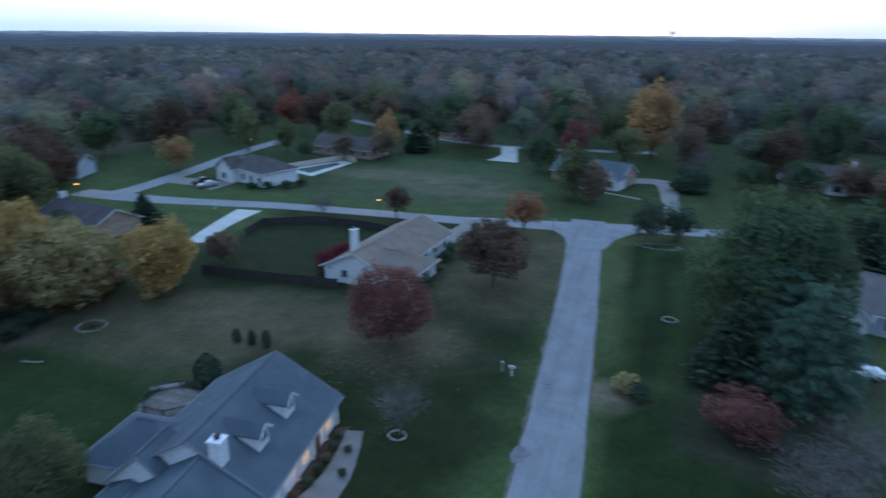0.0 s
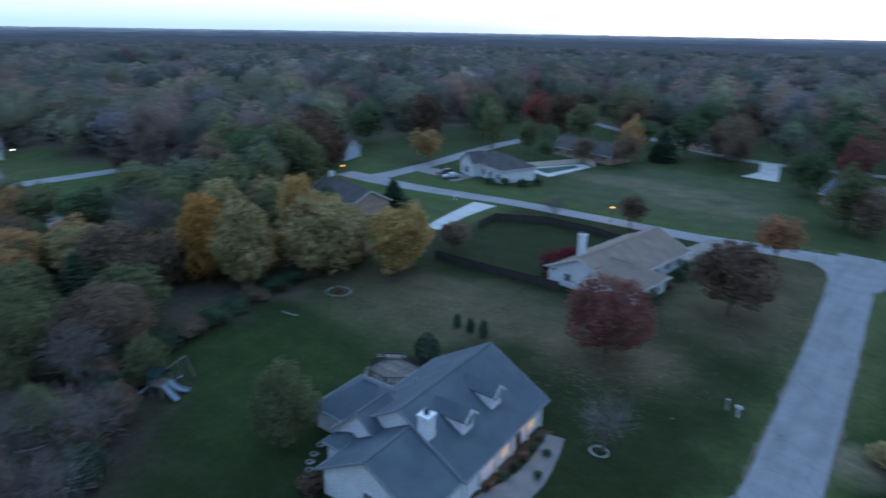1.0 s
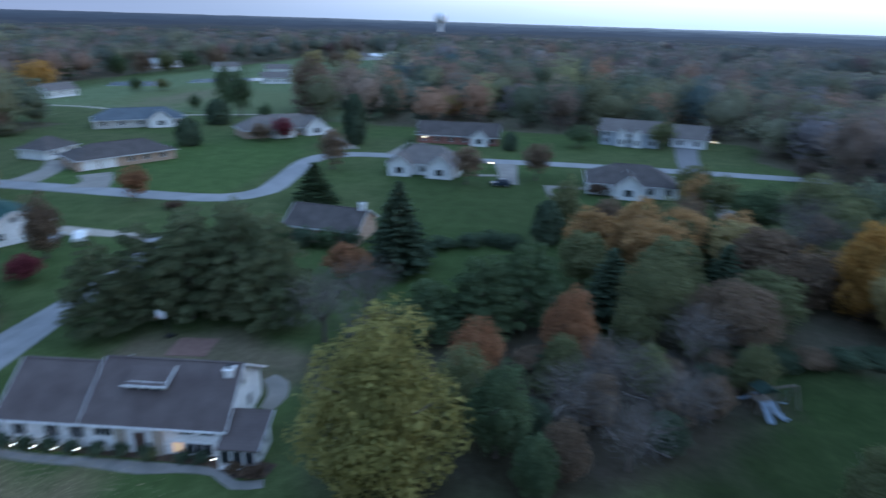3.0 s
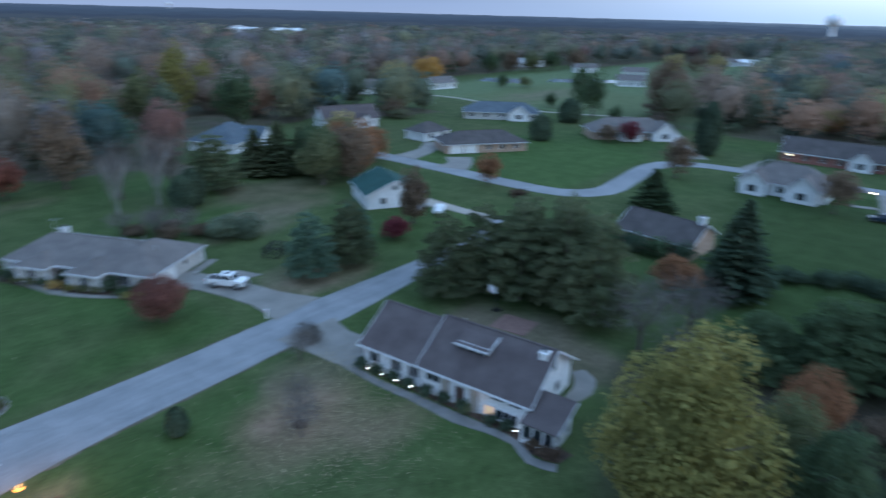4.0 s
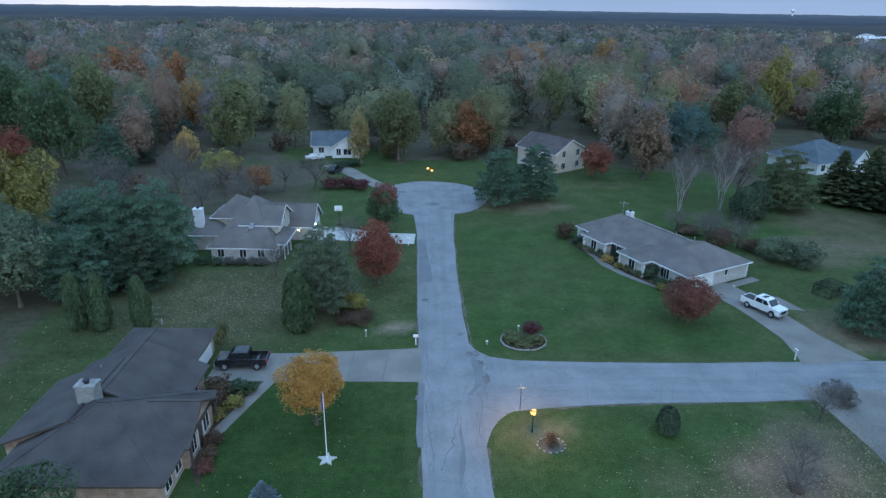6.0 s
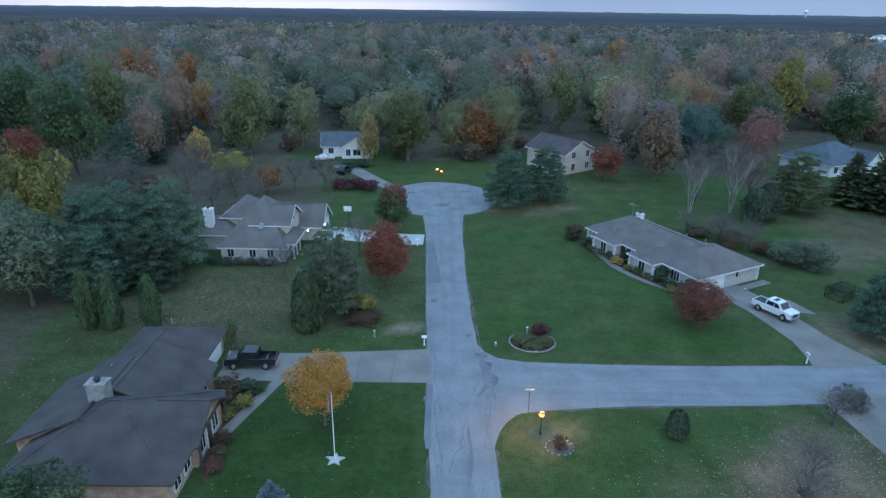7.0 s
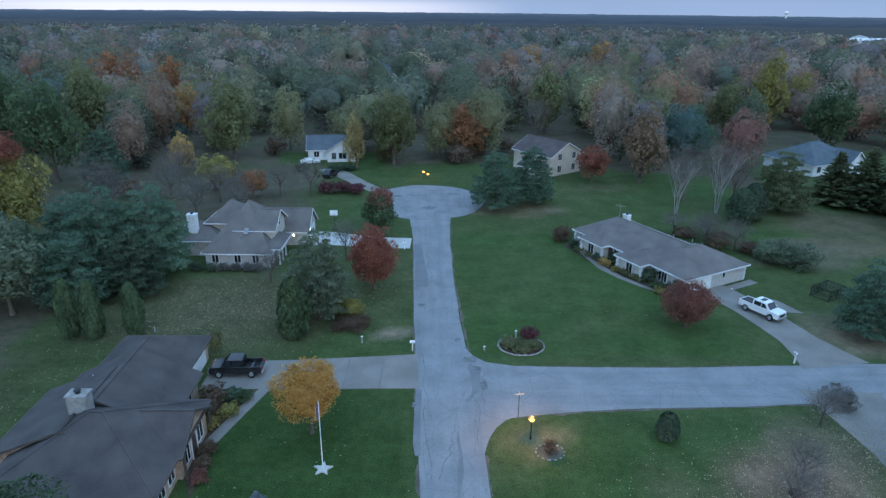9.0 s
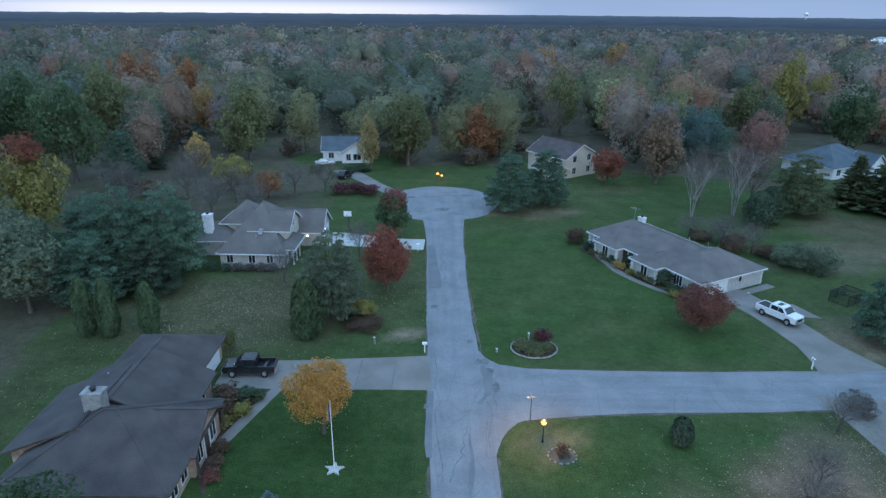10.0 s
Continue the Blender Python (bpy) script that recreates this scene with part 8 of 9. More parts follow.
def pickup(x, y, turn, paint, label, cover=False):
    v = thing("pickup_truck", x, y, turn, label, "truck", z=0.056)
    v.scale = (0.90, 0.94, 1.04)
    if cover:
        bm = bmesh.new()
        add_box(bm, -2.76, -0.86, 1.16, -0.8, 0.86, 1.2)
        bevel_all(bm, 0.02)
        part("bed_cover", bm, M["metal_dark"], v)
    w = 0.98
    prof = [(-2.85, 0.55)] + arch(-1.75, 0.5, 0.5) + arch(1.85, 0.5, 0.5) + [(2.9, 0.5), (2.95, 0.85), (2.86, 1.16), (2.6, 1.22), (1.35, 1.27), (1.0, 1.27), (-0.75, 1.22), (-0.75, 0.75), (-2.75, 0.75), (-2.75, 1.22), (-2.9, 1.2)]
    bm = extruded(prof, -w, w)
    bevel_all(bm, 0.03)
    part("body", bm, paint, v)
    for s in (-1, 1):
        bm = bmesh.new()
        add_box(bm, -2.88, s * (w - 0.09), 0.6, -0.72, s * (w + 0.004), 1.24)
        bevel_all(bm, 0.02)
        part("bed_side", bm, paint, v)
    bm = bmesh.new()
    add_box(bm, -2.78, -w + 0.1, 0.78, -0.78, w - 0.1, 0.82)
    part("bed_floor", bm, M["metal_dark"], v)
    bm = extruded([(-0.95, 1.2), (1.62, 1.24), (0.92, 1.86), (0.66, 1.93), (-0.68, 1.93), (-0.88, 1.86)], -w + 0.08, w - 0.08)
    for e in bm.verts:
        if e.co.z > 1.5:
            e.co.y *= 0.88
    bevel_all(bm, 0.05)
    part("cab", bm, paint, v)
    bm = bmesh.new()
    vs = [bm.verts.new(p) for p in ((1.60, -0.80, 1.26), (1.60, 0.80, 1.26), (1.00, 0.72, 1.81), (1.00, -0.72, 1.81))]
    bm.faces.new(vs)
    bmesh.ops.translate(bm, verts=bm.verts, vec=(0.035, 0, 0.03))
    part("windscreen", bm, M["glass"], v)
    for s in (-1, 1):
        for x0, x1, x2, x3 in ((0.38, 1.32, 0.80, 0.38), (-0.74, 0.3, 0.3, -0.64)):
            bm = bmesh.new()
            vs = [bm.verts.new((a, s * q, z)) for a, q, z in ((x0, 0.915, 1.3), (x1, 0.915, 1.3), (x2, 0.835, 1.78), (x3, 0.835, 1.78))]
            bm.faces.new(vs)
            part("side_window", bm, M["glass"], v)
        bm = bmesh.new()
        add_box(bm, 2.82, s * 0.55, 0.82, 2.97, s * 0.92, 1.02)
        part("headlight", bm, M["metal_grey"], v)
        bm = bmesh.new()
        add_box(bm, 1.15, s * 0.98, 1.2, 1.33, s * 1.18, 1.4)
        bevel_all(bm, 0.03)
        part("mirror", bm, paint, v)
        bm = bmesh.new()
        add_box(bm, -2.95, s * 0.8, 0.85, -2.88, s * 0.97, 1.2)
        part("tail_light", bm, M["flag_red"], v)
    bm = bmesh.new()
    add_box(bm, 2.9, -0.5, 0.72, 2.975, 0.5, 1.02)
    part("grille", bm, M["metal_dark"], v)
    for q in (2.88, -3.02):
        bm = bmesh.new()
        add_box(bm, q, -0.95, 0.48, q + 0.16, 0.95, 0.7)
        bevel_all(bm, 0.03)
        part("bumper", bm, M["metal_grey"], v)
    wheels(v, (-1.75, 1.85), 1.0, 0.43)
    bm = bmesh.new()
    add_box(bm, -0.2, -0.5, 1.935, 0.45, 0.5, 1.945)
    part("sunroof", bm, M["glass"], v)
    return v


def saloon(x, y, turn, paint, label, tall=0.0):
    v = thing("car", x, y, turn, label, "car", z=0.056)
    w = 0.9
    prof = [(-2.25, 0.4)] + arch(-1.35, 0.38, 0.38) + arch(1.4, 0.38, 0.38) + [(2.25, 0.4), (2.28, 0.7), (2.1, 0.85), (1.0, 0.98), (-1.7, 1.0), (-2.25, 0.95)]
    bm = extruded(prof, -w, w)
    bevel_all(bm, 0.04)
    part("body", bm, paint, v)
    back = -2.1 if tall else -1.7
    bm = extruded([(back, 0.96), (1.1, 0.96), (0.35, 1.42 + tall), (-0.9 - tall, 1.45 + tall)], -w + 0.08, w - 0.08)
    for e in bm.verts:
        if e.co.z > 1.2:
            e.co.y *= 0.84
    bevel_all(bm, 0.05)
    part("cabin", bm, paint, v)
    bm = extruded([(back + 0.25, 1.04), (0.9, 1.04), (0.3, 1.34 + tall), (-0.85 - tall, 1.36 + tall)], -w + 0.105, w - 0.105)
    for e in bm.verts:
        if e.co.z > 1.2:
            e.co.y *= 0.86
    part("side_window", bm, M["glass"], v)
    bm = bmesh.new()
    vs = [bm.verts.new(p) for p in ((1.12, -0.7, 1.0), (1.12, 0.7, 1.0), (0.44, 0.62, 1.40 + tall), (0.44, -0.62, 1.40 + tall))]
    bm.faces.new(vs)
    part("windscreen", bm, M["glass"], v)
    for s in (-1, 1):
        bm = bmesh.new()
        add_box(bm, 2.16, s * 0.5, 0.6, 2.3, s * 0.85, 0.75)
        part("headlight", bm, M["metal_grey"], v)
    wheels(v, (-1.35, 1.4), 0.91, 0.33)
    return v


pickup(41.1, 68.9, -60, M["car_white"], "white crew-cab pickup truck parked on the driveway", True)
pickup(-19.6, 55.6, 182, M["car_black"], "black pickup truck parked on the concrete driveway")
saloon(-23.5, -73.0, 12, M["car_white"], "white saloon car parked beside the house")
saloon(139.2, 5.6, 95, M["car_blue"], "dark blue car parked on a driveway", 0.25)
saloon(86.2, 69.6, 30, M["car_white"], "white car parked beside the barn", 0.2)
saloon(84.6, 73.2, 20, M["car_silver"], "silver car parked beside the barn")
saloon(-28.6, 148.4, 20, M["car_white"], "white car parked at the house")
saloon(-22.0, 136.4, 70, M["car_black"], "black car parked on the driveway", 0.25)
saloon(195.0, 66.5, 140, M["car_white"], "white car parked by the house", 0.2)
saloon(191.5, 64.0, 140, M["car_silver"], "silver car parked by the house")
saloon(102.4, -122.4, 70, M["car_black"], "dark car parked by the house", 0.2)
saloon(99.2, -120.8, 60, M["car_silver"], "silver car parked by the house")
saloon(176.5, 34.6, 10, M["car_silver"], "silver car on a driveway")


# ---------------------------------------------------------------- street and garden furniture
def lamp_post(x, y, h, bulb, watts, label):
    p = thing("lamp_post", x, y, 0, label, "lamp")
    bm = bmesh.new()
    add_rod(bm, (0, 0, 0), (0, 0, 0.3), 0.11, 0.07, 10)
    add_rod(bm, (0, 0, 0.3), (0, 0, h - 0.38), 0.045, 0.04, 10)
    part("pole", bm, M["metal_dark"], p)
    bm = bmesh.new()
    add_rod(bm, (0, 0, h - 0.38), (0, 0, h - 0.08), 0.19, 0.27, 8)
    part("lantern", bm, bulb, p, "glowing lantern glass")
    bm = bmesh.new()
    add_rod(bm, (0, 0, h - 0.08), (0, 0, h + 0.06), 0.30, 0.04, 8)
    part("lantern_cap", bm, M["metal_dark"], p)
    if watts:
        li = new("lantern_light", bpy.data.lights.new("lantern_light", "POINT"))
        li.data.energy, li.data.color, li.data.shadow_soft_size = watts, (1.0, 0.45, 0.11), 0.25
        li.location = (x, y, h + 0.35)
    return p


lamp_post(8.8, 45.0, 2.3, M["bulb_amber"], 620, "black garden lamp post with amber lantern, lit")
lamp_post(-1.3, 134.0, 2.0, M["bulb_amber"], 160, "garden lamp post beyond the turning circle, lit")
lamp_post(-0.4, 134.6, 1.4, M["bulb_amber"], 0, "short lit lamp beside the lamp post")
lamp_post(121.4, -104.6, 2.6, M["bulb_amber"], 160, "lit lamp post at the street corner")
lamp_post(52.0, -113.6, 3.2, M["bulb_amber"], 160, "lit amber lamp post by the maroon tree")
for k in range(3):
    lamp_post(71.0 - 3.2 * k, -205.8 - 1.1 * k, 2.4, M["bulb_warm"], 0, "small lit porch lamp of a far house")
for lx, ly in ((152.5, 9.0), (182.6, 31.0), (201.0, -55.0), (121.5, -171.0), (-196.0, -420.0), (60.0, -330.0), (-60.0, -300.0)):
    lamp_post(lx, ly, 2.6, M["bulb_warm"], 0, "small lit lamp far off")
lamp_post(141.4, -27.0, 2.4, M["bulb_warm"], 0, "small lit porch lamp")


def flagpole():
    f = thing("flagpole", -8.7, 41.3, 0, "white flagpole with limp flag on a star-shaped base", "flagpole")
    bm = bmesh.new()
    pts = []
    for k in range(10):
        a = math.tau * k / 10 + 0.3
        r = 0.85 if k % 2 == 0 else 0.38
        pts.append((r * math.cos(a), r * math.sin(a)))
    lo = [bm.verts.new((x, y, 0.0)) for x, y in pts]
    hi = [bm.verts.new((x * 0.95, y * 0.95, 0.14)) for x, y in pts]
    bm.faces.new(hi)
    for i in range(10):
        bm.faces.new((lo[i], lo[(i + 1) % 10], hi[(i + 1) % 10], hi[i]))
    part("star_base", bm, M["concrete_new"], f, "pale star-shaped concrete base")
    bm = bmesh.new()
    add_rod(bm, (0, 0, 0.14), (0, 0, 6.5), 0.05, 0.028, 12)
    part("pole", bm, M["white_paint"], f)
    bm = bmesh.new()
    add_ball(bm, (0, 0, 6.55), 0.065)
    part("finial", bm, M["metal_grey"], f)
    for k in range(9):
        # the flag hangs in folds; each stripe is a hanging strip
        bm = bmesh.new()
        rows = []
        for j in range(9):
            z = 6.3 - 1.5 * j / 8
            a = 0.04 + (0.018 + 0.012 * j / 8) * k + 0.02 * math.sin(j * 0.8)
            rows.append([bm.verts.new((-a, 0.05 * math.sin(k * 1.7 + j * 0.4), z)), bm.verts.new((-a - 0.026, 0.05 * math.sin((k + 1) * 1.7 + j * 0.4), z - 0.01))])
        for j in range(8):
            bm.faces.new((rows[j][0], rows[j][1], rows[j + 1][1], rows[j + 1][0]))
        r = bmesh.ops.solidify(bm, geom=list(bm.faces), thickness=0.008)
        part("flag_fold", bm, M["flag_blue"] if k in (2, 3) else (M["flag_red"] if k % 2 else M["trim"]), f)


flagpole()


def street_sign(x, y):
    s = thing("street_sign", x, y, 0, "thin street name sign post at the junction", "sign")
    bm = bmesh.new()
    add_rod(bm, (0, 0, 0), (0, 0, 2.5), 0.03, 0.03, 8)
    part("pole", bm, M["metal_dark"], s)
    for t in (5, 95):
        bm = bmesh.new()
        add_box(bm, -0.45, -0.012, 2.5 + t * 0.0012, 0.45, 0.012, 2.66 + t * 0.0012, pose(0, 0, 0, 0, 0, t))
        b = part("name_blade", bm, M["metal_grey"], s)
        bm = bmesh.new()
        for q in (-1, 1):
            add_box(bm, -0.34, q * 0.014, 2.55 + t * 0.0012, 0.34, q * 0.018, 2.61 + t * 0.0012, pose(0, 0, 0, 0, 0, t))
        part("lettering_bar", bm, M["trim"], b)


street_sign(8.1, 48.0)
street_sign(16.5, -113.4)


def mailbox(x, y, turn, label="white mailbox on a white post beside the road"):
    b = thing("mailbox", x, y, turn, label, "mailbox", "mailboxes")
    bm = bmesh.new()
    add_box(bm, -0.06, -0.06, 0, 0.06, 0.06, 1.0)
    part("post", bm, M["white_paint"], b)
    bm = bmesh.new()
    add_box(bm, -0.12, -0.28, 1.0, 0.12, 0.28, 1.16)
    vs = bmesh.ops.create_cone(bm, cap_ends=True, segments=12, radius1=0.12, radius2=0.12, depth=0.56)["verts"]
    bmesh.ops.transform(bm, matrix=Matrix.Translation((0, 0, 1.16)) @ Matrix.Rotation(math.pi / 2, 4, "X"), verts=vs)
    part("box", bm, M["white_paint"], b)
    bm = bmesh.new()
    add_box(bm, -0.11, 0.285, 1.0, 0.11, 0.3, 1.24)
    part("door", bm, M["metal_grey"], b)
    bm = bmesh.new()
    add_box(bm, 0.125, -0.05, 1.1, 0.14, 0.1, 1.3)
    part("flag", bm, M["flag_red"], b)


mailbox(39.0, 57.4, 180)
mailbox(-1.9, 60.2, 90)
mailbox(-3.9, 91.2, 90)
mailbox(12.4, -60.6, 90)
mailbox(85.0, -105.2, 180)


def hoop(x, y, turn):
    h = thing("basketball_hoop", x, y, turn, "basketball hoop with white backboard on a pole", "hoop")
    bm = bmesh.new()
    add_rod(bm, (0, 0, 0), (0, 0, 2.6), 0.06, 0.06, 10)
    add_bar(bm, (0, 0, 2.6), (0, 0.7, 3.1), 0.08, 0.08)
    part("pole", bm, M["metal_dark"], h)
    bm = bmesh.new()
    add_box(bm, -0.65, 0.7, 2.75, 0.65, 0.74, 3.65)
    bb = part("backboard", bm, M["white_paint"], h)
    bm = bmesh.new()
    for k in range(14):
        a, b = math.tau * k / 14, math.tau * (k + 1) / 14
        add_bar(bm, (0.23 * math.cos(a), 1.0 + 0.23 * math.sin(a), 3.0), (0.23 * math.cos(b), 1.0 + 0.23 * math.sin(b), 3.0), 0.025, 0.025)
    part("rim", bm, M["flag_red"], bb)
    bm = bmesh.new()
    add_box(bm, -0.4, -0.7, 0, 0.4, 0.2, 0.2)
    part("base", bm, M["metal_dark"], h)


hoop(-16.0, 100.6, 180)
hoop(59.4, 38.2, 75)


def stone_ring(name, cx, cy, rx, ry, n, label, a0=0.0, a1=math.tau, size=0.26):
    e = thing(name, cx, cy, 0, label, "edging")
    me = bpy.data.meshes.new("stone")
    bm = bmesh.new()
    add_box(bm, -0.5, -0.32, 0, 0.5, 0.32, 0.55)
    bevel_all(bm, 0.12)
    bm.to_mesh(me)
    bm.free()
    me.materials.append(M["stone"])
    r = random.Random(n)
    for k in range(n):
        a = a0 + (a1 - a0) * k / n
        s = put_mesh("stone", me, e)
        q = size * r.uniform(0.8, 1.3)
        s.matrix_basis = pose(rx * math.cos(a), ry * math.sin(a), r.uniform(-0.02, 0.03), 0, 0, math.degrees(math.atan2(ry * math.cos(a), -rx * math.sin(a))) + r.uniform(-10, 10)) @ Matrix.Diagonal((q * 1.5, q, q, 1))


stone_ring("stone_edging", 10.2, 61.2, 2.55, 2.2, 34, "low pale stone edging round a planted bed", 2.4, 7.4)
solid("planting_bed", [(10.2 + 2.4 * math.cos(a), 61.2 + 2.05 * math.sin(a)) for a in [k * math.tau / 20 for k in range(20)]], -0.05, 0.06, M["mulch"], "mulched round bed on the lawn")
stone_ring("stone_edging", -2.2, -111.6, 3.6, 1.5, 30, "pale stone edging round the junction bed")
solid("planting_bed", [(10.2 + 1.15 * math.cos(k * 0.6283), 43.2 + 1.0 * math.sin(k * 0.6283)) for k in range(10)], -0.05, 0.03, M["dirt"], "round bare bed under a small shrub")
stone_ring("stone_edging", 10.2, 43.2, 1.2, 1.05, 14, "ring of small pale stones round a shrub", size=0.16)
stone_ring("stone_edging", 64.6, -54.6, 1.7, 1.6, 20, "ring of stones round a small garden bed")
tree("bush", "brown", 64.6, -54.6, 1.0, 1.0, label="small brown plant in a stone ring")
stone_ring("stone_edging", 20.0, -46.6, 0.8, 0.7, 14, "ring of pale stones round a tree's foot")
stone_ring("stone_edging", -3.9, -81.2, 0.9, 0.8, 14, "small ring of stones on the lawn")
for k, (rx_, ry_) in enumerate(((36.5, -27.2), (37.2, -28.0), (38.0, -28.7), (38.6, -29.6), (39.2, -30.8), (38.8, -32.0), (39.6, -33.0))):
    stone_ring("garden_stones", rx_, ry_, 0.3, 0.25, 4, "loose pale garden stones by the house")

# bed marker post and small utility boxes
for ux, uy, uh, lab in ((9.8, 62.9, 1.0, "white post in the planted bed"), (-7.6, 62.0, 0.8, "small pale utility post on the lawn"), (6.0, 60.4, 0.4, "small pale marker stone at the corner"), (13.6, -61.2, 1.2, "pale post on the lawn"), (40.4, 75.4, 0.5, "pale round pot by the garage")):
    e = thing("marker_post", ux, uy, 0, lab, "post")
    bm = bmesh.new()
    add_rod(bm, (0, 0, 0), (0, 0, uh), 0.12, 0.10, 10)
    part("shaft", bm, M["stone"], e)
    bm = bmesh.new()
    add_rod(bm, (0, 0, uh), (0, 0, uh + 0.07), 0.15, 0.06, 10)
    part("cap", bm, M["trim"], e)

# path lamps
for k in range(8):
    f = k / 7
    px_, py_ = 38.8 + 1.2 * f, 39.9 - 13.0 * f
    if k == 7:
        px_, py_ = 40.3, 22.6
    e = thing("path_lamp", px_, py_, 0, "small lit path lamp along the front walk", "lamp", "path lamps")
    bm = bmesh.new()
    add_rod(bm, (0, 0, 0), (0, 0, 0.4), 0.02, 0.02, 6)
    part("stake", bm, M["metal_dark"], e)
    bm = bmesh.new()
    add_rod(bm, (0, 0, 0.4), (0, 0, 0.53), 0.09, 0.09, 10)
    part("lens", bm, M["bulb_white"], e)
    bm = bmesh.new()
    add_rod(bm, (0, 0, 0.535), (0, 0, 0.58), 0.10, 0.03, 10)
    part("cap", bm, M["metal_dark"], e)

# warm light under the two porches
for lx, ly, lz, w in ((25.0, -42.6, 2.1, 34), (24.9, -37.4, 2.1, 34), (39.9, 26.6, 2.2, 3)):
    li = new("porch_light", bpy.data.lights.new("porch_light", "POINT"))
    li.data.energy, li.data.color, li.data.shadow_soft_size = w, (1.0, 0.5, 0.2), 0.2
    li.location = (lx, ly, lz)


def kennel():
    k = thing("dog_run", 52.6, 74.2, 30, "dark wire dog run with a flat wire cover", "kennel")
    for x in (-1.8, 0, 1.8):
        for y in (-1.2, 1.2):
            bm = bmesh.new()
            add_rod(bm, (x, y, 0), (x, y, 1.5), 0.04, 0.04, 6)
            part("post", bm, M["metal_dark"], k)
    for z in (0.1, 0.75, 1.47):
        for y in (-1.2, 1.2):
            bm = bmesh.new()
            add_bar(bm, (-1.8, y, z), (1.8, y, z), 0.04, 0.04)
            part("rail", bm, M["metal_dark"], k)
        for x in (-1.8, 1.8):
            bm = bmesh.new()
            add_bar(bm, (x, -1.2, z), (x, 1.2, z), 0.04, 0.04)
            part("rail", bm, M["metal_dark"], k)
    bm = bmesh.new()
    for i in range(13):
        add_bar(bm, (-1.8 + 0.3 * i, -1.2, 1.5), (-1.8 + 0.3 * i, 1.2, 1.5), 0.02, 0.02)
    for i in range(7):
        add_bar(bm, (-1.8, -1.2 + 0.4 * i, 1.52), (1.8, -1.2 + 0.4 * i, 1.52), 0.02, 0.02)
    part("wire_roof", bm, M["metal_dark"], k)
    for y in (-1.2, 1.2):
        bm = bmesh.new()
        for i in range(25):
            add_bar(bm, (-1.8 + 0.15 * i, y, 0.02), (-1.8 + 0.15 * i, y, 1.5), 0.02, 0.02)
        part("wire_side", bm, M["metal_dark"], k)
    for x in (-1.8, 1.8):
        bm = bmesh.new()
        for i in range(17):
            yy = -1.2 + 0.15 * i
            add_bar(bm, (x, yy, 0.02), (x, yy, 1.5), 0.02, 0.02)
        part("wire_side", bm, M["metal_dark"], k)


kennel()


def playset():
    p = thing("playset", 57.6, -25.4, 202, "weathered playset with pale blue slides and dark canopy", "playset")
    p.scale = (0.95, 1.05, 1.0)
    for x in (-0.7, 0.7):
        for y in (-0.7, 0.7):
            bm = bmesh.new()
            add_box(bm, x - 0.06, y - 0.06, 0, x + 0.06, y + 0.06, 2.6)
            part("post", bm, M["wood_grey"], p)
    bm = bmesh.new()
    add_box(bm, -0.8, -0.8, 1.3, 0.8, 0.8, 1.4)
    part("platform", bm, M["wood_grey"], p)
    bm = bmesh.new()
    v = [bm.verts.new(q) for q in ((-0.95, -0.95, 2.5), (0.95, -0.95, 2.5), (0.95, 0.95, 2.5), (-0.95, 0.95, 2.5), (-0.95, 0, 3.1), (0.95, 0, 3.1))]
    for f in ((0, 1, 5, 4), (2, 3, 4, 5), (1, 2, 5), (3, 0, 4)):
        bm.faces.new([v[i] for i in f])
    bmesh.ops.solidify(bm, geom=list(bm.faces), thickness=0.03)
    part("canopy", bm, M["canvas_green"], p)
    for s, y, run, turn in ((1, -0.45, 1.7, 0.0), (1, 0.35, 1.5, 0.9), (-1, 0.0, 1.4, -0.6)):
        bm = bmesh.new()
        for k in range(10):
            a, b = k / 10, (k + 1) / 10
            za, zb = 1.4 * (1 - a) ** 1.3 + 0.12, 1.4 * (1 - b) ** 1.3 + 0.12
            pa, pb = (s * (0.8 + run * a), y + turn * a * a), (s * (0.8 + run * b), y + turn * b * b)
            add_bar(bm, (*pa, za), (*pb, zb), 0.5, 0.05)
            for q in (-0.25, 0.25):
                add_bar(bm, (pa[0], pa[1] + q, za + 0.1), (pb[0], pb[1] + q, zb + 0.1), 0.05, 0.18)
        part("slide", bm, M["plastic_blue"], p, "pale blue plastic slide")
    bm = bmesh.new()
    add_bar(bm, (0, 0.7, 2.4), (0, 3.6, 2.4), 0.12, 0.12)
    add_bar(bm, (-0.9, 3.7, 0), (0, 3.6, 2.45), 0.1, 0.1)
    add_bar(bm, (0.9, 3.7, 0), (0, 3.6, 2.45), 0.1, 0.1)
    part("swing_beam", bm, M["wood_grey"], p)
    for y in (1.5, 2.6):
        bm = bmesh.new()
        for q in (-0.22, 0.22):
            add_rod(bm, (0, y + q, 0.5), (0, y + q, 2.4), 0.012, 0.012, 5)
        add_box(bm, -0.1, y - 0.25, 0.46, 0.1, y + 0.25, 0.5)
        part("swing", bm, M["plastic_blue"], p)


playset()


bm = bmesh.new()
add_box(bm, -0.47, -0.012, 0.03, 0.47, 0.012, 1.0)
BOARD = bpy.data.meshes.new("board")
bm.to_mesh(BOARD)
bm.free()
BOARD.materials.append(M["wood_dark"])


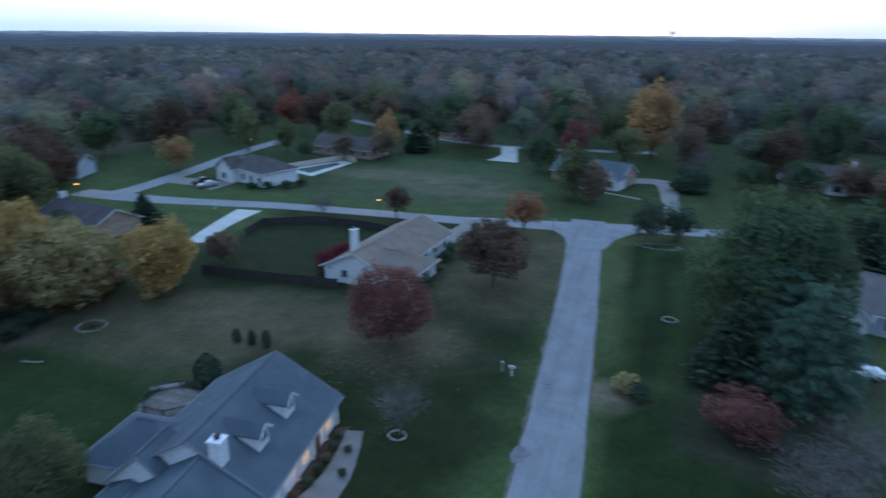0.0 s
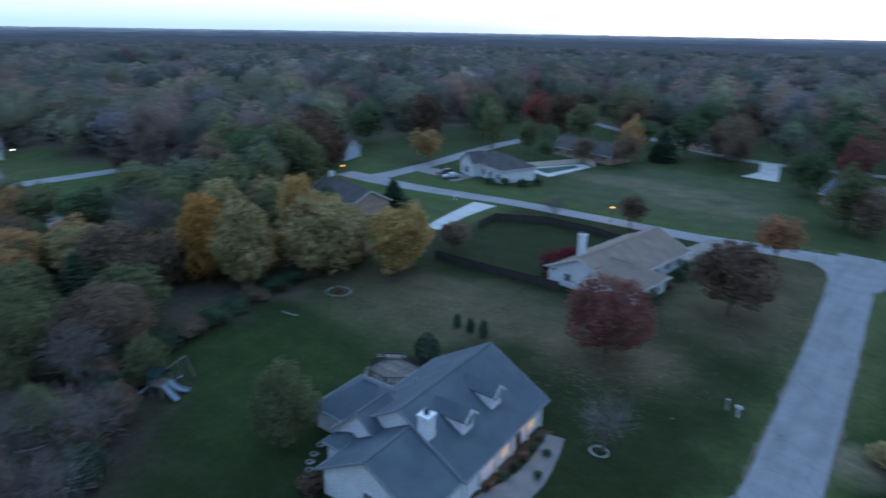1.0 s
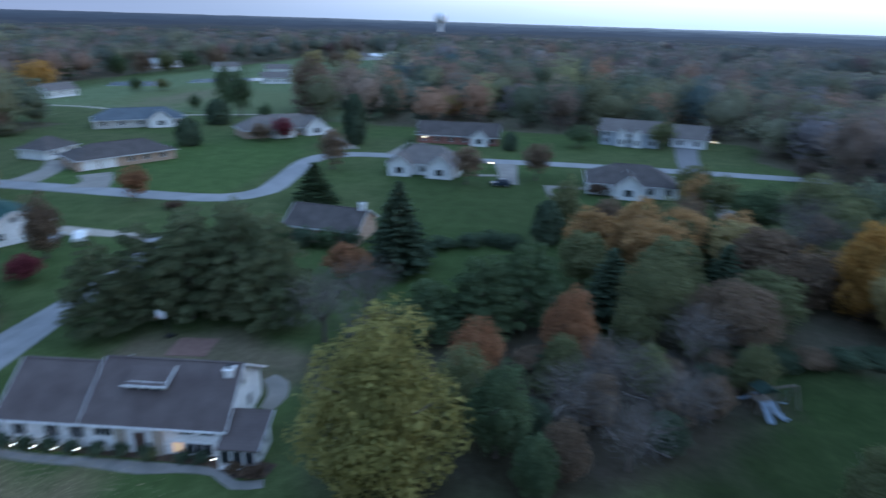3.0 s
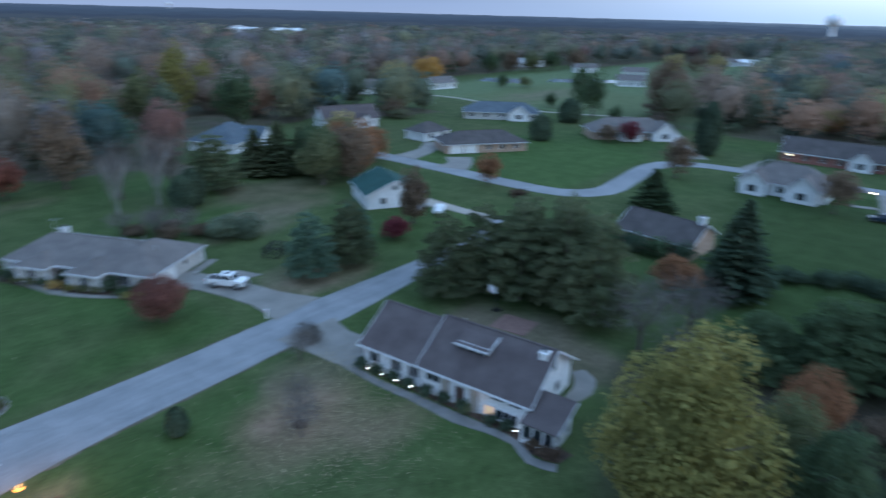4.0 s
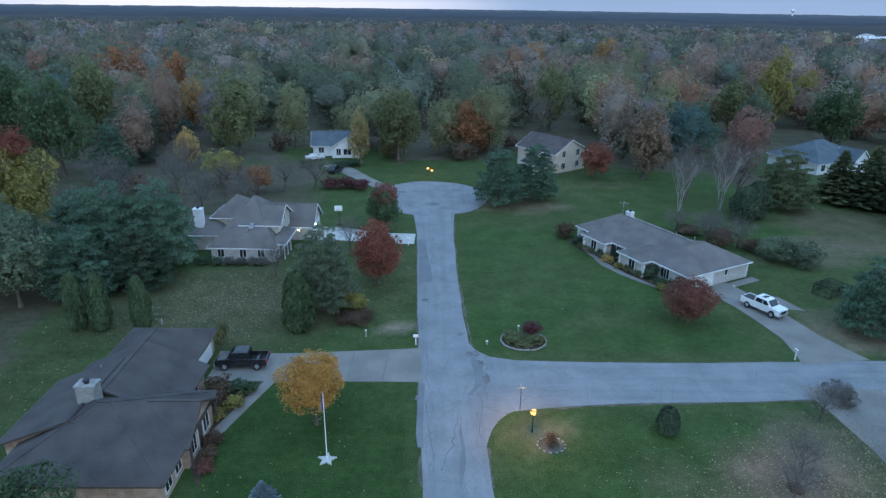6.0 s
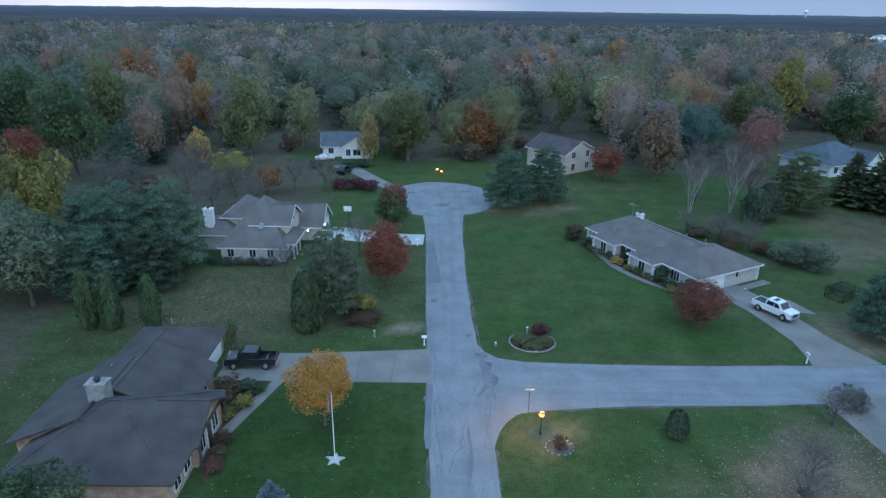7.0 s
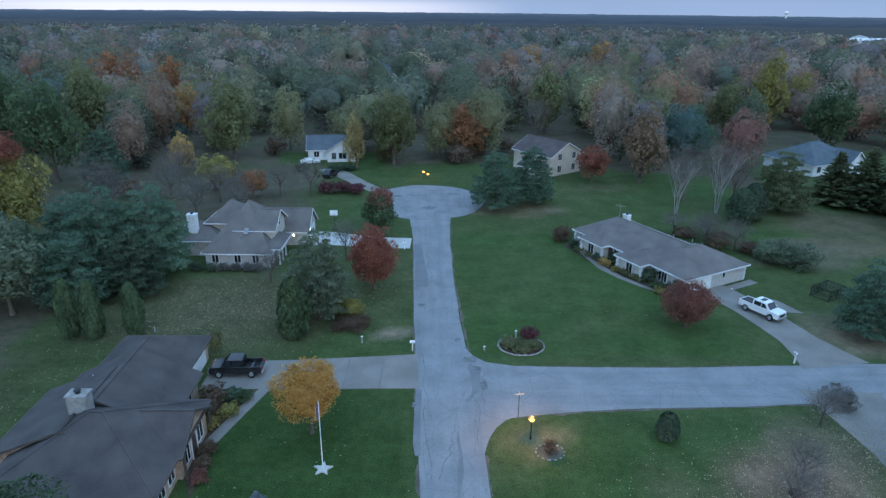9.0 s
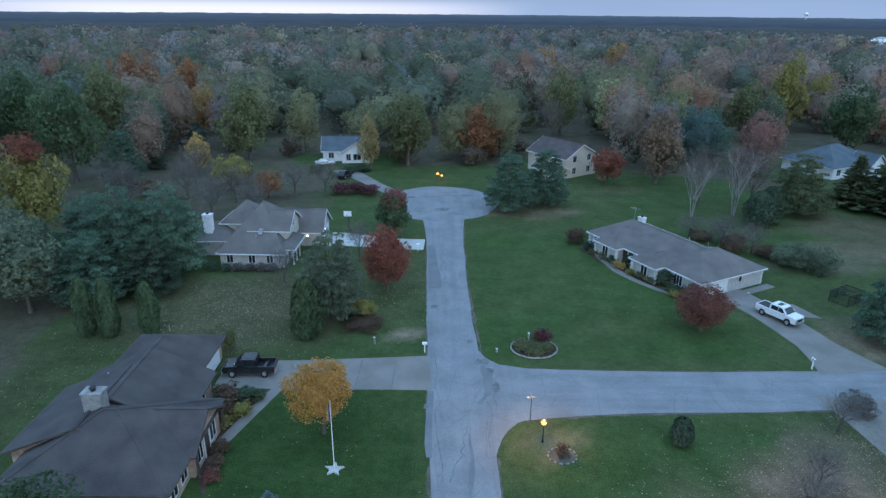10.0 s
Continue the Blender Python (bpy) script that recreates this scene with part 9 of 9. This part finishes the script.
def fence(points, name, label, h=1.5):
    """A dark board fence: posts, rails and board panels along a line."""
    f = new(name)
    f.location = (*points[0], 0)
    tagged(f, label, "fence")
    for (ax, ay), (bx, by) in zip(points, points[1:]):
        d = math.hypot(bx - ax, by - ay)
        n = max(1, round(d / 2.4))
        for k in range(n):
            p = Vector((ax + (bx - ax) * k / n - points[0][0], ay + (by - ay) * k / n - points[0][1], 0))
            q = Vector((ax + (bx - ax) * (k + 1) / n - points[0][0], ay + (by - ay) * (k + 1) / n - points[0][1], 0))
            bm = bmesh.new()
            add_box(bm, p.x - 0.06, p.y - 0.06, 0, p.x + 0.06, p.y + 0.06, h + 0.1)
            part("post", bm, M["wood_dark"], f)
            m = 9
            for j in range(m):
                a = p.lerp(q, (j + 0.5) / m)
                b = put_mesh("board", BOARD, f)
                b.matrix_basis = pose(a.x, a.y, 0, 0, 0, math.degrees(math.atan2(q.y - p.y, q.x - p.x))) @ Matrix.Diagonal(((q - p).length / m, 1, h - 0.03 * (j % 2), 1))
            bm = bmesh.new()
            for z in (0.35, h - 0.3):
                add_bar(bm, (p.x, p.y, z), (q.x, q.y, z), 0.09, 0.07)
            part("rail", bm, M["wood_dark"], f)


fence([(41.6, -76.0), (52, -75.0), (63.6, -74.2)], "fence", "dark board fence round the back lawn")
fence([(68.4, -92.0), (69.4, -98.6), (60.5, -103.6), (50, -103.8), (43, -102)], "fence", "dark board fence round the back lawn")


def deck():
    d = thing("garden_deck", 42.6, -43.6, 0, "grey timber deck with dark railing behind the house", "deck")
    n = 8
    for k in range(18):
        bm = bmesh.new()
        y = -2.7 + 0.3 * k
        half = min(3.0, 4.3 - abs(y + 0.15) * 0.9)
        add_box(bm, -half, y, 0.45, half, y + 0.27, 0.5)
        part("plank", bm, M["wood_grey"], d)
    ring = [(2.9 * math.cos(a), 2.7 * math.sin(a)) for a in [math.tau * (k + 0.5) / n for k in range(n)]]
    for k in range(n):
        a, b = ring[k], ring[(k + 1) % n]
        bm = bmesh.new()
        add_box(bm, a[0] - 0.06, a[1] - 0.06, 0, a[0] + 0.06, a[1] + 0.06, 1.45)
        part("post", bm, M["wood_dark"], d)
        bm = bmesh.new()
        for z in (0.65, 1.4):
            add_bar(bm, (a[0], a[1], z), (b[0], b[1], z), 0.1, 0.06)
        rail = part("railing", bm, M["wood_dark"], d)
        for j in range(1, 12):
            f = j / 12
            x, y = a[0] + (b[0] - a[0]) * f, a[1] + (b[1] - a[1]) * f
            bm = bmesh.new()
            add_bar(bm, (x, y, 0.65), (x, y, 1.4), 0.035, 0.035)
            part("baluster", bm, M["wood_dark"], rail)
    t = thing("garden_bench", 45.4, -46.0, 40, "pale slatted garden bench", "bench")
    for k in range(4):
        bm = bmesh.new()
        add_box(bm, -1.6, -0.3 + 0.16 * k, 0.42, 1.6, -0.18 + 0.16 * k, 0.46)
        part("slat", bm, M["stone"], t)
    for x in (-1.4, 1.4):
        bm = bmesh.new()
        add_box(bm, x - 0.05, -0.3, 0, x + 0.05, 0.3, 0.42)
        part("leg", bm, M["wood_grey"], t)


deck()

# the dug patch with a heap of soil on the corner lawn
heap = thing("soil_heap", 28.6, 38.0, 0, "small dark heap of brush on bare ground", "heap")
bm = bmesh.new()
vs = bmesh.ops.create_icosphere(bm, subdivisions=3, radius=0.7)["verts"]
for v in vs:
    v.co.z = max(-0.02, v.co.z * 0.55) + 0.1 * noise.noise(v.co * 4)
part("mound", bm, M["mulch"], heap)
# logs and pale branches in the clearing
for k, (lx, ly, la) in enumerate(((51.0, -10.6, 20), (57.5, -13.4, 70), (53.6, -6.0, -30), (60.5, -12.0, 10), (49.0, -14.5, 50), (63.5, -45.5, 15))):
    e = thing("fallen_branch", lx, ly, la, "pale fallen branch on the ground", "branch", "fallen branches")
    bm = bmesh.new()
    add_rod(bm, (-1.1, 0, 0.1), (0.2, 0.1, 0.12), 0.09, 0.07, 7)
    add_rod(bm, (0.2, 0.1, 0.12), (1.3, -0.1, 0.2), 0.07, 0.03, 7)
    add_rod(bm, (0.3, 0.1, 0.12), (0.9, 0.5, 0.3), 0.04, 0.02, 5)
    part("limb", bm, M["bark_pale"], e)


def water_tower(x, y, h, r, label):
    w = thing("water_tower", x, y, 0, label, "tower")
    bm = bmesh.new()
    add_rod(bm, (0, 0, 0), (0, 0, h * 0.72), r * 0.35, r * 0.28, 14)
    part("column", bm, M["white_paint"], w)
    bm = bmesh.new()
    add_ball(bm, (0, 0, h * 0.85), r, 0.85, 18)
    part("tank", bm, M["white_paint"], w, smooth=True)


water_tower(1250.0, 198.0, 42.0, 12.0, "pale water tower on the horizon")
water_tower(1575.0, 2920.0, 40.0, 9.0, "thin pale water tower on the horizon")
water_tower(-20.0, -2900.0, 42.0, 9.0, "pale round tank on the skyline")
for bx_, by_, bt, bl in ((597, 900, 40, 60), (560, 840, 30, 30), (670, 880, 30, 40), (640, 905, 40, 30)):
    plain_house(bx_, by_, bt, bl, 16, 7.0, 2.0, "gg", M["siding_white"], M["siding_white"], "far white farm shed beyond the woods", windows=4, name="shed", group="far sheds")
for bx_, by_, bt in ((539, 152, -70), (383, 161, -60), (330, 140, -60), (384, 195, -50)):
    plain_house(bx_, by_, bt, 14, 8, 3.4, 2.4, "gg", M["siding_white"], M["roof_grey"], "white farm shed across the fields", windows=3, name="shed", group="field sheds")


# fallen leaves on the lawns
def leaf_fall():
    rng = np.random.default_rng(5)
    spots = []
    for cx, cy, rx, ry, n in ((-25, 71, 11, 8, 3800), (-28, 62, 11, 5, 900), (31, 36, 8, 8, 3600), (21, 38, 9, 6, 350), (38, 44, 4, 4, 700), (-6, 74, 5, 12, 700), (-10, 46, 7, 6, 60), (-38, 52, 10, 9, 300), (27, -60, 8, 8, 900), (20, -84, 9, 10, 700), (60, -60, 12, 8, 600), (-12, 36, 10, 6, 60), (20, 80, 12, 14, 110)):
        p = rng.normal(0, 0.55, (n, 2)) * np.array((rx, ry)) + np.array((cx, cy))
        spots.append(p)
    p = np.concatenate(spots)
    c = np.concatenate([p, np.full((len(p), 1), 0.075)], 1)
    q = card_quads(c, np.tile(np.array((0, 0, 3.0)), (len(p), 1)), 0.085, rng)
    me = quads_mesh("fallen_leaves", q, M["litter"])
    tagged(new("fallen_leaves", me), "scattered yellow-brown fallen leaves on the grass", "leaves", kind="stuff")


leaf_fall()
